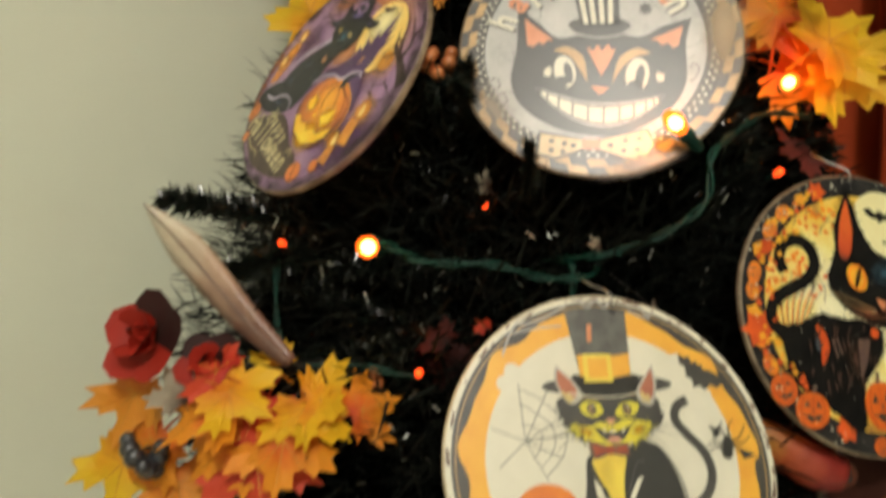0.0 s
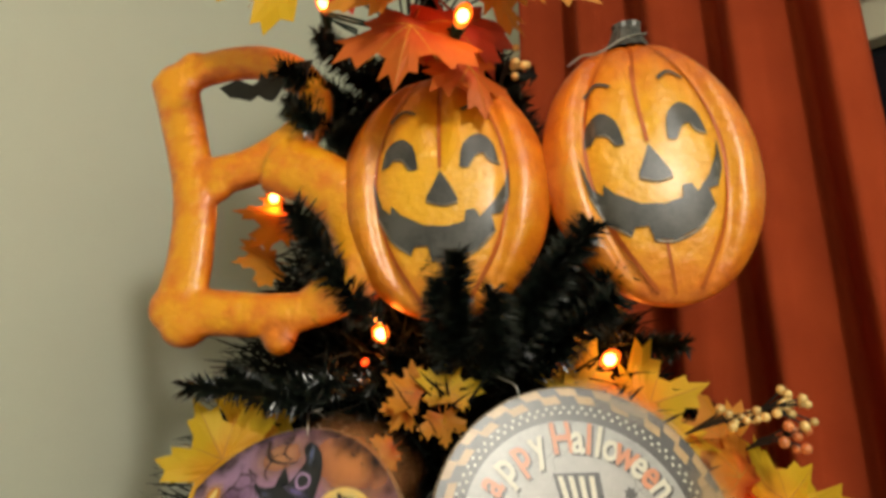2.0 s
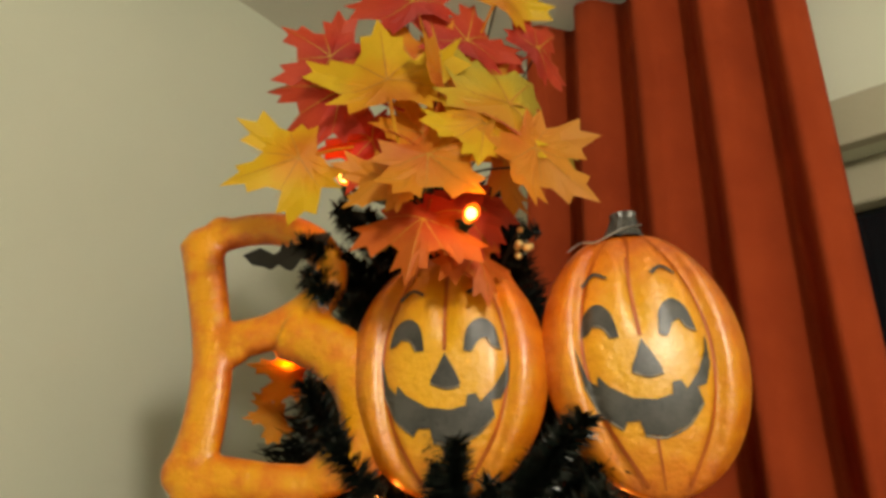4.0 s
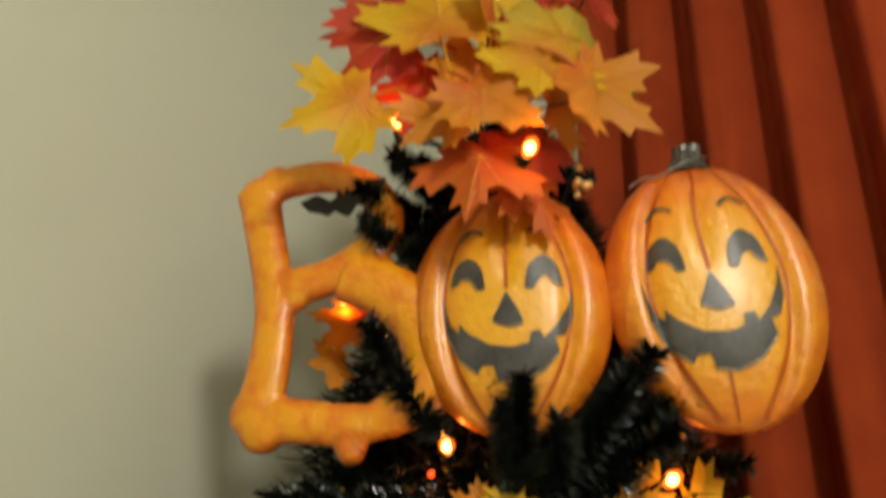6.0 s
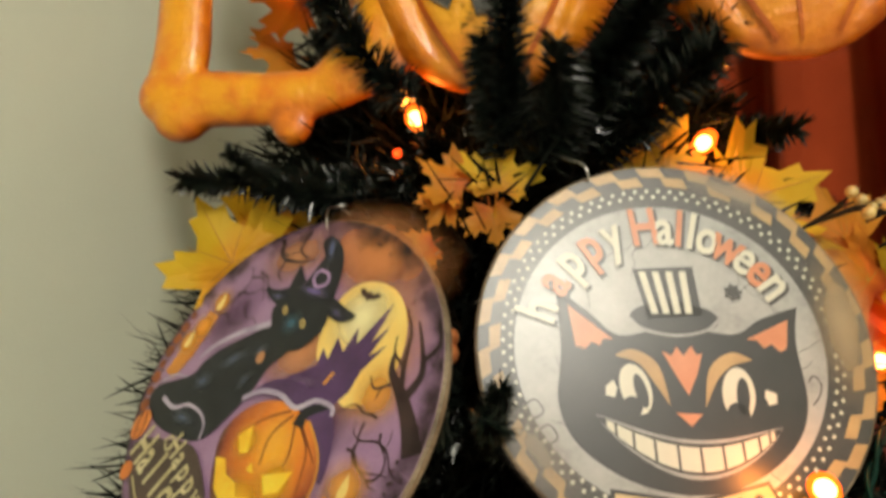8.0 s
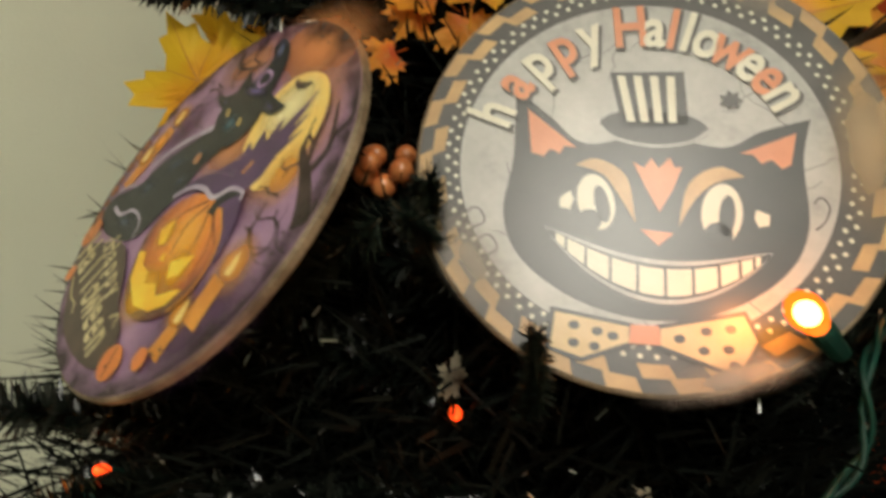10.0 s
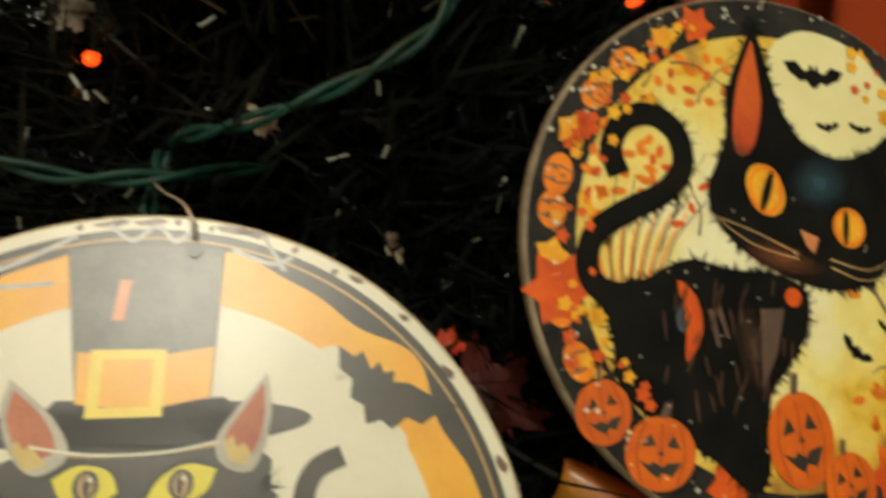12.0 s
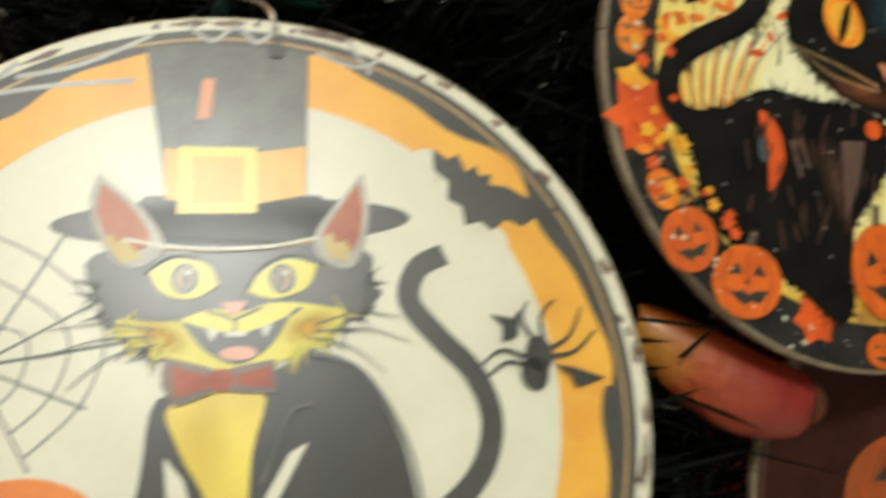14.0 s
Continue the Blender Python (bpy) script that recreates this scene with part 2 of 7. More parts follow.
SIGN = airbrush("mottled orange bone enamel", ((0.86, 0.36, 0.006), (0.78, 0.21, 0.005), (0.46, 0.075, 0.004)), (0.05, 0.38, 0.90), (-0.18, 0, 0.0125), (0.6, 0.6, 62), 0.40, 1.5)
PUMPKIN_RIND = airbrush("yellow to red orange pumpkin enamel", ((0.84, 0.42, 0.010), (0.80, 0.32, 0.009), (0.72, 0.20, 0.008), (0.54, 0.11, 0.007)), (0.35, 0.62, 0.85, 1.02), (0, -0.01, 0), (11.2, 8.8, 4), 0.38)
LEAF = {
    "yellow": leaf_material("yellow leaf cloth", (0.62, 0.20, 0.006), (0.74, 0.36, 0.006), (0.72, 0.46, 0.010)),
    "olive": leaf_material("yellow green leaf cloth", (0.64, 0.28, 0.008), (0.62, 0.40, 0.02), (0.50, 0.38, 0.035)),
    "orange": leaf_material("orange leaf cloth", (0.50, 0.06, 0.005), (0.68, 0.16, 0.006), (0.72, 0.27, 0.010)),
    "amber": leaf_material("amber leaf cloth", (0.60, 0.13, 0.008), (0.68, 0.23, 0.012), (0.66, 0.26, 0.016)),
    "red": leaf_material("red leaf cloth", (0.38, 0.02, 0.008), (0.52, 0.03, 0.012), (0.58, 0.055, 0.016)),
    "rust": leaf_material("rust red leaf cloth", (0.36, 0.03, 0.005), (0.52, 0.075, 0.006), (0.60, 0.13, 0.008)),
    "wine": leaf_material("dark red leaf cloth", (0.03, 0.005, 0.004), (0.07, 0.008, 0.006), (0.11, 0.015, 0.010)),
    "pale": leaf_material("pale dried leaf cloth", (0.08, 0.05, 0.03), (0.18, 0.14, 0.10), (0.34, 0.30, 0.22)),
}
VEIN = material("leaf veins", ((0.48, 0.18, 0.012), (0.58, 0.27, 0.02)), 0.6, 0, 20)


def glow_material(name, colour, strength):
    m = bpy.data.materials.new(name)
    m.use_nodes = True
    b = m.node_tree.nodes["Principled BSDF"]
    b.inputs["Base Color"].default_value = (*colour, 1)
    b.inputs["Roughness"].default_value = 0.2
    b.inputs["Emission Color"].default_value, b.inputs["Emission Strength"].default_value = (*colour, 1), strength
    return m


def shell_material(name, colour, strength, clear):
    """Tinted bulb glass that glows and lets its filament show through."""
    m = bpy.data.materials.new(name)
    m.use_nodes = True
    nt = m.node_tree
    em, tr, mix = nt.nodes.new("ShaderNodeEmission"), nt.nodes.new("ShaderNodeBsdfTransparent"), nt.nodes.new("ShaderNodeMixShader")
    em.inputs["Color"].default_value, em.inputs["Strength"].default_value = (*colour, 1), strength
    tr.inputs["Color"].default_value = (1.0, 0.75, 0.4, 1)
    mix.inputs[0].default_value = clear
    nt.links.new(em.outputs[0], mix.inputs[1])
    nt.links.new(tr.outputs[0], mix.inputs[2])
    nt.links.new(mix.outputs[0], nt.nodes["Material Output"].inputs["Surface"])
    return m


BULB = shell_material("lit orange bulb glass", (1.0, 0.13, 0.008), 3.6, 0.35)
FILAMENT = glow_material("lit bulb core", (1.0, 0.62, 0.22), BULB_GLOW * 3)
BULB_DIM = glow_material("half hidden red bulb glass", (1.0, 0.07, 0.01), 2.2)
LAMP_GLOW = glow_material("lamp diffuser", (1.0, 0.95, 0.82), 1.5)


# ---- building helpers ----
def part(name, bm, mat, parent=None, label="", smooth=False, place=None):
    me = bpy.data.meshes.new(name)
    bm.to_mesh(me)
    bm.free()
    for m in (mat if isinstance(mat, (list, tuple)) else [mat]):
        me.materials.append(m)
    if smooth:
        for p in me.polygons:
            p.use_smooth = True
    ob = new(name, me)
    ob.parent = parent
    if place is not None:
        ob.matrix_basis = place
    return tagged(ob, label)


def thing(name, place, label, category, group=""):
    ob = new(name)
    ob.empty_display_size = 0.02
    ob.matrix_basis = place
    return tagged(ob, label, category, group)


def box(bm, x0, x1, y0, y1, z0, z1, bevel=0.0):
    m = Matrix.Translation(((x0 + x1) / 2, (y0 + y1) / 2, (z0 + z1) / 2)) @ Matrix.Diagonal((x1 - x0, y1 - y0, z1 - z0, 1))
    r = bmesh.ops.create_cube(bm, size=1, matrix=m)
    if bevel:
        es = {e for v in r["verts"] for e in v.link_edges}
        bmesh.ops.bevel(bm, geom=list(es), offset=bevel, segments=2, affect="EDGES", profile=0.5)


def curve(points, closed=False, steps=6):
    """A smooth line through points; a point given twice makes a corner."""
    n, out = len(points), []
    for i in range(n if closed else n - 1):
        p = [Vector(points[(i + k) % n] if closed else points[min(max(i + k, 0), n - 1)]) for k in (-1, 0, 1, 2)]
        if (p[1] - p[2]).length < 1e-6:
            continue
        for s in range(steps):
            t = s / steps
            out.append(0.5 * (2 * p[1] + (p[2] - p[0]) * t + (2 * p[0] - 5 * p[1] + 4 * p[2] - p[3]) * t * t + (3 * p[1] - p[0] - 3 * p[2] + p[3]) * t ** 3))
    if not closed:
        out.append(Vector(points[-1]))
    return out


def tube(bm, points, radii, sides=8, flat=1.0, caps=True):
    """Sweep a ring along points; flat squeezes it along z."""
    rings, up = [], Vector((0.13, 0.21, 0.97))
    for i, p in enumerate(points):
        p = Vector(p)
        d = (Vector(points[min(i + 1, len(points) - 1)]) - Vector(points[max(i - 1, 0)])).normalized()
        a = d.cross(up).normalized()
        c = a.cross(d)
        r = radii[i] if isinstance(radii, (list, tuple)) else radii
        ring = []
        for k in range(sides):
            w = 2 * math.pi * k / sides
            o = (a * math.cos(w) + c * math.sin(w)) * r
            ring.append(bm.verts.new((p.x + o.x, p.y + o.y, p.z + o.z * flat)))
        rings.append(ring)
    for r0, r1 in zip(rings, rings[1:]):
        for k in range(sides):
            bm.faces.new((r0[k], r0[(k + 1) % sides], r1[(k + 1) % sides], r1[k]))
    if caps:
        bm.faces.new(rings[0][::-1])
        bm.faces.new(rings[-1])


def ball(bm, centre, r, seg=12, squash=(1, 1, 1)):
    bmesh.ops.create_uvsphere(bm, u_segments=seg, v_segments=max(6, seg * 2 // 3), radius=r, matrix=Matrix.Translation(centre) @ Matrix.Diagonal((*squash, 1)))


def lathe(bm, profile, sides=20, matrix=Matrix()):
    rings = []
    for r, z in profile:
        rings.append([bm.verts.new(matrix @ Vector((r * math.cos(2 * math.pi * k / sides), r * math.sin(2 * math.pi * k / sides), z))) for k in range(sides)])
    for r0, r1 in zip(rings, rings[1:]):
        for k in range(sides):
            bm.faces.new((r0[k], r0[(k + 1) % sides], r1[(k + 1) % sides], r1[k]))
    bm.faces.new(rings[0][::-1])
    bm.faces.new(rings[-1])


def oval(cx, cy, rx, ry=None, turn=0.0, n=28, a0=0.0, a1=360.0):
    ry, c, s = ry or rx, math.cos(radians(turn)), math.sin(radians(turn))
    out = []
    for k in range(n):
        w = radians(a0 + (a1 - a0) * k / (n if a1 - a0 >= 360 else n - 1))
        x, y = rx * math.cos(w), ry * math.sin(w)
        out.append((cx + x * c - y * s, cy + x * s + y * c))
    return out


def ribbon(points, width, taper=0.0, steps=5):
    """The outline of a brush stroke along points."""
    line = curve([(x, y, 0) for x, y in points], steps=steps)
    left, right, n = [], [], len(line)
    for i, p in enumerate(line):
        d = (line[min(i + 1, n - 1)] - line[max(i - 1, 0)]).normalized()
        w = width / 2 * (1 - taper * i / (n - 1))
        left.append((p.x - d.y * w, p.y + d.x * w))
        right.append((p.x + d.y * w, p.y - d.x * w))
    return left, right


class Print:
    """Flat shapes printed on a round board, in units of its radius, each coat a hair above the last."""

    def __init__(self, board, radius, height=0.002, relief=None):
        self.board, self.r, self.z, self.relief = board, radius, height, relief
        self.coats = 0

    def add(self, name, mat, *outlines, strips=(), label=""):
        """Each outline and strip becomes a part; a multitude of specks stays together."""
        self.coats += 1
        pieces = [("o", o) for o in outlines] + [("s", s) for s in strips]
        many = len(pieces) > 60
        for group in ([pieces] if many else [[q] for q in pieces]):
            ob = self.lay(name, mat, group, label)
            if many:
                tagged(ob, kind="stuff")

    def wash(self, name, colour, x, y, rx, ry, turn=0.0, strength=1.0):
        """A soft sprayed patch."""
        r = self.r
        self.add(name, soft_ink(name, colour, (x * r, y * r), (rx * r, ry * r), turn, strength), oval(x, y, rx, ry, turn, n=36))

    def lay(self, name, mat, pieces, label):
        z = self.z + 0.00003 * self.coats
        bm = bmesh.new()
        for kind, q in pieces:
            if kind == "o":
                bm.faces.new([bm.verts.new((x * self.r, y * self.r, z)) for x, y in q])
                continue
            a = [bm.verts.new((x * self.r, y * self.r, z)) for x, y in q[0]]
            b = [bm.verts.new((x * self.r, y * self.r, z)) for x, y in q[1]]
            for i in range(len(a) - 1):
                bm.faces.new((a[i], b[i], b[i + 1], a[i + 1]))
        bm.normal_update()
        bmesh.ops.triangulate(bm, faces=bm.faces[:], ngon_method="EAR_CLIP")
        if self.relief:
            bmesh.ops.subdivide_edges(bm, edges=bm.edges[:], cuts=4, use_grid_fill=True)
            for v in bm.verts:
                v.co.z = self.relief(v.co.x, v.co.y) + 0.0009 + 0.0002 * self.coats
        bm.normal_update()
        for f in bm.faces:
            if f.normal.z < 0:
                f.normal_flip()
        ob = part(name, bm, mat, self.board, label, smooth=bool(self.relief))
        if self.relief:
            h, e = self.relief, 0.0006
            ob.data.normals_split_custom_set_from_vertices([Vector((-(h(x + e, y) - h(x - e, y)) / (2 * e), -(h(x, y + e) - h(x, y - e)) / (2 * e), 1)).normalized() for x, y, z in (v.co for v in ob.data.vertices)])
        return ob

    def letters(self, name, text, mat, spots, size, label="", narrow=1.0, bold=0.02):
        """One printed letter at each spot (x, y, turn)."""
        self.coats += 1
        for ch, (x, y, turn) in zip(text, spots):
            fc = bpy.data.curves.new(name, "FONT")
            fc.body, fc.size, fc.align_x, fc.align_y, fc.resolution_u, fc.offset = ch, size * self.r, "CENTER", "CENTER", 3, bold * size * self.r
            tmp = bpy.data.objects.new("tmp", fc)
            me = bpy.data.meshes.new_from_object(tmp)
            bpy.data.objects.remove(tmp)
            me.materials.clear()
            me.materials.append(mat)
            ob = new(name, me)
            ob.parent = self.board
            ob.matrix_basis = pose(x * self.r, y * self.r, self.z + 0.00003 * self.coats, 0, 0, turn) @ Matrix.Diagonal((narrow, 1, 1, 1))
            tagged(ob, label)


def facing(c, yaw, up, turn=0.0):
    """A pose whose z axis points out of a hung board: yaw to its side, up above the level."""
    y, u = radians(yaw), radians(up)
    n = Vector((math.sin(y) * math.cos(u), -math.cos(y) * math.cos(u), math.sin(u)))
    a = Vector((0, 0, 1)).cross(n).normalized()
    b = n.cross(a)
    m = Matrix((a, b, n)).transposed().to_4x4()
    m.translation = c
    return m @ pose(0, 0, 0, 0, 0, turn)


# ---- the room: a corner with a window ----
CORNER, CEILING = (0.152, 1.320), 2.466
ROOM = Matrix.Translation((CORNER[0], CORNER[1], 0)) @ pose(0, 0, 0, 0, 0, 213)
WIDE, DEEP, THICK = 3.2, 3.6, 0.16
WIN_Y0, WIN_Y1, WIN_Z0, WIN_Z1 = 0.52, 2.05, 0.80, 2.069


def setting(name, mat, *boxes, label="", bevel=0.0):
    bm = bmesh.new()
    for b in boxes:
        box(bm, *b, bevel=bevel)
    ob = part(name, bm, mat, None, label, place=ROOM)
    return tagged(ob, kind="structure")


setting("floor", FLOOR, (-THICK, WIDE + THICK, -THICK, DEEP + THICK, -0.1, 0.0), label="unseen beige carpeted floor, pale to bounce light")
setting("ceiling", CEIL, (-THICK, WIDE + THICK, -THICK, DEEP + THICK, CEILING, CEILING + 0.1), label="plain off-white painted ceiling")
setting("wall_north", WALL, (0, WIDE, -THICK, 0, 0, CEILING), label="plain greyish cream painted wall behind the tree")
# two unseen walls, white to fill the room with bounced light
setting("wall_south", WALL_BOUNCE, (0, WIDE, DEEP, DEEP + THICK, 0, CEILING), label="plain unseen wall, white to bounce light")
setting("wall_west", WALL_BOUNCE, (WIDE, WIDE + THICK, -THICK, DEEP + THICK, 0, CEILING), label="plain unseen wall, white to bounce light")
setting("wall_east", WALL, (-THICK, 0, -THICK, WIN_Y0, 0, CEILING), (-THICK, 0, WIN_Y1, DEEP + THICK, 0, CEILING),
        (-THICK, 0, WIN_Y0, WIN_Y1, WIN_Z1, CEILING), (-THICK, 0, WIN_Y0, WIN_Y1, 0, WIN_Z0), label="painted wall with the curtained window")
setting("trim", TRIM, (0.0, 0.022, WIN_Y0 - 0.09, WIN_Y1 + 0.09, WIN_Z1 - 0.002, WIN_Z1 + 0.072), (0.0, 0.02, WIN_Y1 - 0.002, WIN_Y1 + 0.09, WIN_Z0 - 0.05, WIN_Z1 - 0.003),
        (0.0, 0.02, WIN_Y0 - 0.09, WIN_Y0 + 0.002, WIN_Z0 - 0.05, WIN_Z1 - 0.003), label="cream painted casing round the window", bevel=0.004)

window = tagged(thing("window_1", ROOM, "dark night window in a cream painted frame", "window"), kind="structure")
bm = bmesh.new()
for b in ((-0.085, -0.03, WIN_Y0, WIN_Y1, WIN_Z1 - 0.067, WIN_Z1), (-0.085, -0.03, WIN_Y0, WIN_Y1, WIN_Z0, WIN_Z0 + 0.07),
          (-0.085, -0.03, WIN_Y0, WIN_Y0 + 0.07, WIN_Z0 + 0.07, WIN_Z1 - 0.067), (-0.085, -0.03, WIN_Y1 - 0.07, WIN_Y1, WIN_Z0 + 0.07, WIN_Z1 - 0.067),
          (-0.080, -0.034, 1.25, 1.31, WIN_Z0 + 0.07, WIN_Z1 - 0.067)):
    box(bm, *b, bevel=0.005)
part("window_frame", bm, TRIM, window)
for y0, y1 in ((WIN_Y0 + 0.07, 1.25), (1.31, WIN_Y1 - 0.07)):
    bm = bmesh.new()
    box(bm, -0.062, -0.056, y0, y1, WIN_Z0 + 0.07, WIN_Z1 - 0.067)
    part("pane", bm, GLASS_DARK, window)
bm = bmesh.new()
box(bm, -0.03, 0.06, WIN_Y0 - 0.05, WIN_Y1 + 0.05, WIN_Z0 - 0.03, WIN_Z0, bevel=0.006)
part("window_sill", bm, TRIM, window)


def curtain_sheet(y0, y1, z0, z1, x):
    """One drop of cloth, gathered at the top into uneven folds that open towards the hem."""
    bm = bmesh.new()
    cols, rows = 150, 36
    grid = []
    for j in range(rows + 1):
        f = j / rows
        row = []
        for i in range(cols + 1):
            s = i / cols
            w = s * 4.6 * 2 * math.pi + 0.7 * math.sin(5.1 * s + 0.6) + 0.25 * math.sin(2.2 * f + 7 * s)
            depth = 0.034 * math.sin(w + 0.45 * math.sin(w + 0.8)) + 0.003 * math.sin(2.0 * w + 1.1 + f) + 0.006 * math.sin(9 * s + 3 * f)
            y = y0 + (y1 - y0) * s + 0.004 * math.cos(w)
            row.append(bm.verts.new((x + depth * (0.8 + 0.35 * (1 - f)), y, z0 + (z1 - z0) * f)))
        grid.append(row)
    for a, b in zip(grid, grid[1:]):
        for i in range(cols):
            bm.faces.new((a[i], a[i + 1], b[i + 1], b[i]))
    return bm


curtain = part("curtain", curtain_sheet(0.385, 0.834, 0.06, 2.44, 0.095), FABRIC, None, "", True, ROOM)
tagged(curtain, "rust orange cloth curtain hanging in folds at the window", "curtain")
thick = curtain.modifiers.new("thick", "SOLIDIFY")
thick.thickness, thick.offset = 0.002, 0

lamp_thing = thing("ceiling_light", Matrix.Translation(LAMP), "white glass globe lamp hanging lit from the ceiling", "lamp")
bm = bmesh.new()
tube(bm, [(0, 0, 0.096), (0, 0, CEILING - LAMP[2])], 0.008, 10)
lathe(bm, [(0.05, CEILING - LAMP[2] - 0.02), (0.05, CEILING - LAMP[2] - 0.002)], 24)
part("rod", bm, LAMP_WHITE, lamp_thing)
bm = bmesh.new()
ball(bm, (0, 0, 0), 0.098, 32)
globe = part("globe", bm, LAMP_GLOW, lamp_thing, smooth=True)
globe.visible_shadow = False

# ---- boards hung on the tree ----
R = 0.1013
BOARDS = {
    "witch": ((-0.0912, 0.5285, 1.4175), -43.9, 24.5),
    "grin": ((0.1081, 0.4961, 1.4401), -9.4, 13.9),
    "hat": ((0.1035, 0.3926, 1.1699), 8.9, 23.4),
    "arch": ((0.3037, 0.4841, 1.2536), 11.4, 14.1),
    "low": ((0.384, 0.505, 1.088), 4.0, 10.0),
}


def board(key, label, edge=BOARD):
    c, yaw, up = BOARDS[key]
    ob = thing("round_hanging_sign", facing(c, yaw, up), label, "hanging sign", "round boards on the tree")
    bm = bmesh.new()
    lathe(bm, [(R - 0.0012, -0.0035), (R, -0.0022), (R, 0.0008), (R - 0.0008, 0.0016), (R - 0.0016, 0.002)], 96)
    part("board", bm, edge, ob, smooth=False)
    return ob, Print(ob, R)


def ring(r0, r1, n=96, c=(0, 0), wave=0.0, waves=14):
    """A printed ring as a strip; its outer side may be wavy."""
    a, b = [], []
    for k in range(n + 1):
        w = 2 * math.pi * k / n
        ro = r1 + wave * math.sin(waves * w) + wave * 0.5 * math.sin(waves * 1.7 * w + 1)
        a.append((c[0] + r0 * math.cos(w), c[1] + r0 * math.sin(w)))
        b.append((c[0] + ro * math.cos(w), c[1] + ro * math.sin(w)))
    return a, b


def bat_outline(x, y, w, turn=0.0):
    half = [(0, 0.10), (0.05, 0.20), (0.09, 0.10), (0.16, 0.07), (0.30, 0.20), (0.5, 0.16), (0.42, 0.02), (0.30, -0.04), (0.22, -0.10), (0.13, -0.06), (0.06, -0.14), (0, -0.18)]
    pts = half + [(-a, b) for a, b in half[-2:0:-1]]
    c, s = math.cos(radians(turn)), math.sin(radians(turn))
    return [(x + w * (a * c - b * s), y + w * (a * s + b * c)) for a, b in pts]


def lobed(x, y, r, n=9, deep=0.25, seed=1):
    rnd = random.Random(seed)
    return [(x + r * (1 - deep * (k % 2) + 0.1 * rnd.random()) * math.cos(2 * math.pi * k / (2 * n)), y + r * (1 - deep * (k % 2) + 0.1 * rnd.random()) * math.sin(2 * math.pi * k / (2 * n))) for k in range(2 * n)]


def hairs(points, count, length, seed, sweep=0.5, closed=True):
    """Fine brushed hairs that cross an outline, as thin pointed strokes."""
    rnd = random.Random(seed)
    n = len(points)
    out = []
    for _ in range(count):
        i = rnd.randrange(n if closed else n - 1)
        a, b = Vector(points[i]), Vector(points[(i + 1) % n])
        if (b - a).length < 1e-6:
            continue
        c = a.lerp(b, rnd.random())
        d = (b - a).normalized()
        across = Vector((d.y, -d.x)) * rnd.choice((-1, 1))
        h = (across + d * rnd.uniform(-sweep, sweep * 1.6)).normalized()
        s = Vector((-h.y, h.x)) * rnd.uniform(0.0035, 0.006)
        e = h * length * rnd.uniform(0.5, 1.2)
        out.append([tuple(c - h * 0.012 - s), tuple(c - h * 0.012 + s), tuple(c + e)])
    return out


def loop(pts, steps=4):
    return [(v.x, v.y) for v in curve([(x, y, 0) for x, y in pts], True, steps)]


CHAR = ink("charcoal ink", (0.022, 0.021, 0.020), (0.045, 0.042, 0.037))
BLACK = ink("black ink", (0.006, 0.006, 0.006), (0.014, 0.013, 0.012))
MATT_BLACK = material("matt black ink", ((0.004, 0.004, 0.004), (0.011, 0.010, 0.009)), 0.6, 0, 60, 700, 0.03, 0.6, coat=0.02, spec=0.05)
MATT_CHAR = material("matt charcoal ink", ((0.010, 0.010, 0.011), (0.034, 0.032, 0.030)), 0.6, 0, 60, 700, 0.05, 0.6, coat=0.03, spec=0.08)
IVORY = ink("ivory ink", (0.70, 0.68, 0.56), (0.62, 0.60, 0.48), spread=0.9)
MOON = material("grey white weathered print", ((0.22, 0.22, 0.215), (0.38, 0.38, 0.365), (0.47, 0.47, 0.45)), 0.36, 0, 28, 300, 0.15, 0.8, coat=0.9, spec=0.25)
TAN = ink("tan ink", (0.52, 0.33, 0.13), (0.40, 0.24, 0.09))
STRAW = ink("straw ink", (0.66, 0.50, 0.26), (0.56, 0.40, 0.18))
ORANGE = ink("orange ink", (0.74, 0.22, 0.012), (0.60, 0.14, 0.010))
CORAL = ink("coral ink", (0.66, 0.25, 0.11), (0.56, 0.19, 0.07))
GOLD = ink("gold yellow ink", (0.78, 0.42, 0.03), (0.70, 0.32, 0.02))
YELLOW = ink("yellow ink", (0.78, 0.62, 0.07), (0.68, 0.50, 0.05))
RED = ink("red orange ink", (0.64, 0.085, 0.010), (0.42, 0.04, 0.008))
BROWN = ink("brown ink", (0.16, 0.085, 0.05), (0.07, 0.035, 0.03))
GLOWPAINT = ink("warm pale yellow ink", (0.82, 0.66, 0.22), (0.74, 0.52, 0.12))
AUTUMN = airbrush("yellow cream autumn print", ((0.84, 0.80, 0.52), (0.82, 0.72, 0.26), (0.76, 0.50, 0.06), (0.34, 0.16, 0.03)), (0.30, 0.58, 0.86, 1.08), (-0.01, 0.002, 0), (11.3, 11.3, 11.3), 0.36, 0.95)
EAR_RED = airbrush("red inner ear print", ((0.62, 0.10, 0.012), (0.50, 0.06, 0.010), (0.012, 0.010, 0.010)), (0.35, 0.75, 1.0), (-0.0075, 0.076, 0), (24, 24, 24), 0.4, 0.5)
LIME = ink("greenish yellow ink", (0.70, 0.62, 0.035), (0.58, 0.50, 0.03))
SLATE = ink("slate blue ink", (0.06, 0.10, 0.14), (0.03, 0.05, 0.07))
PINK = ink("salmon ink", (0.66, 0.32, 0.22), (0.55, 0.22, 0.14))
GREYHAT = ink("worn grey black ink", (0.055, 0.055, 0.052), (0.10, 0.10, 0.092), scale=120, spread=0.4)


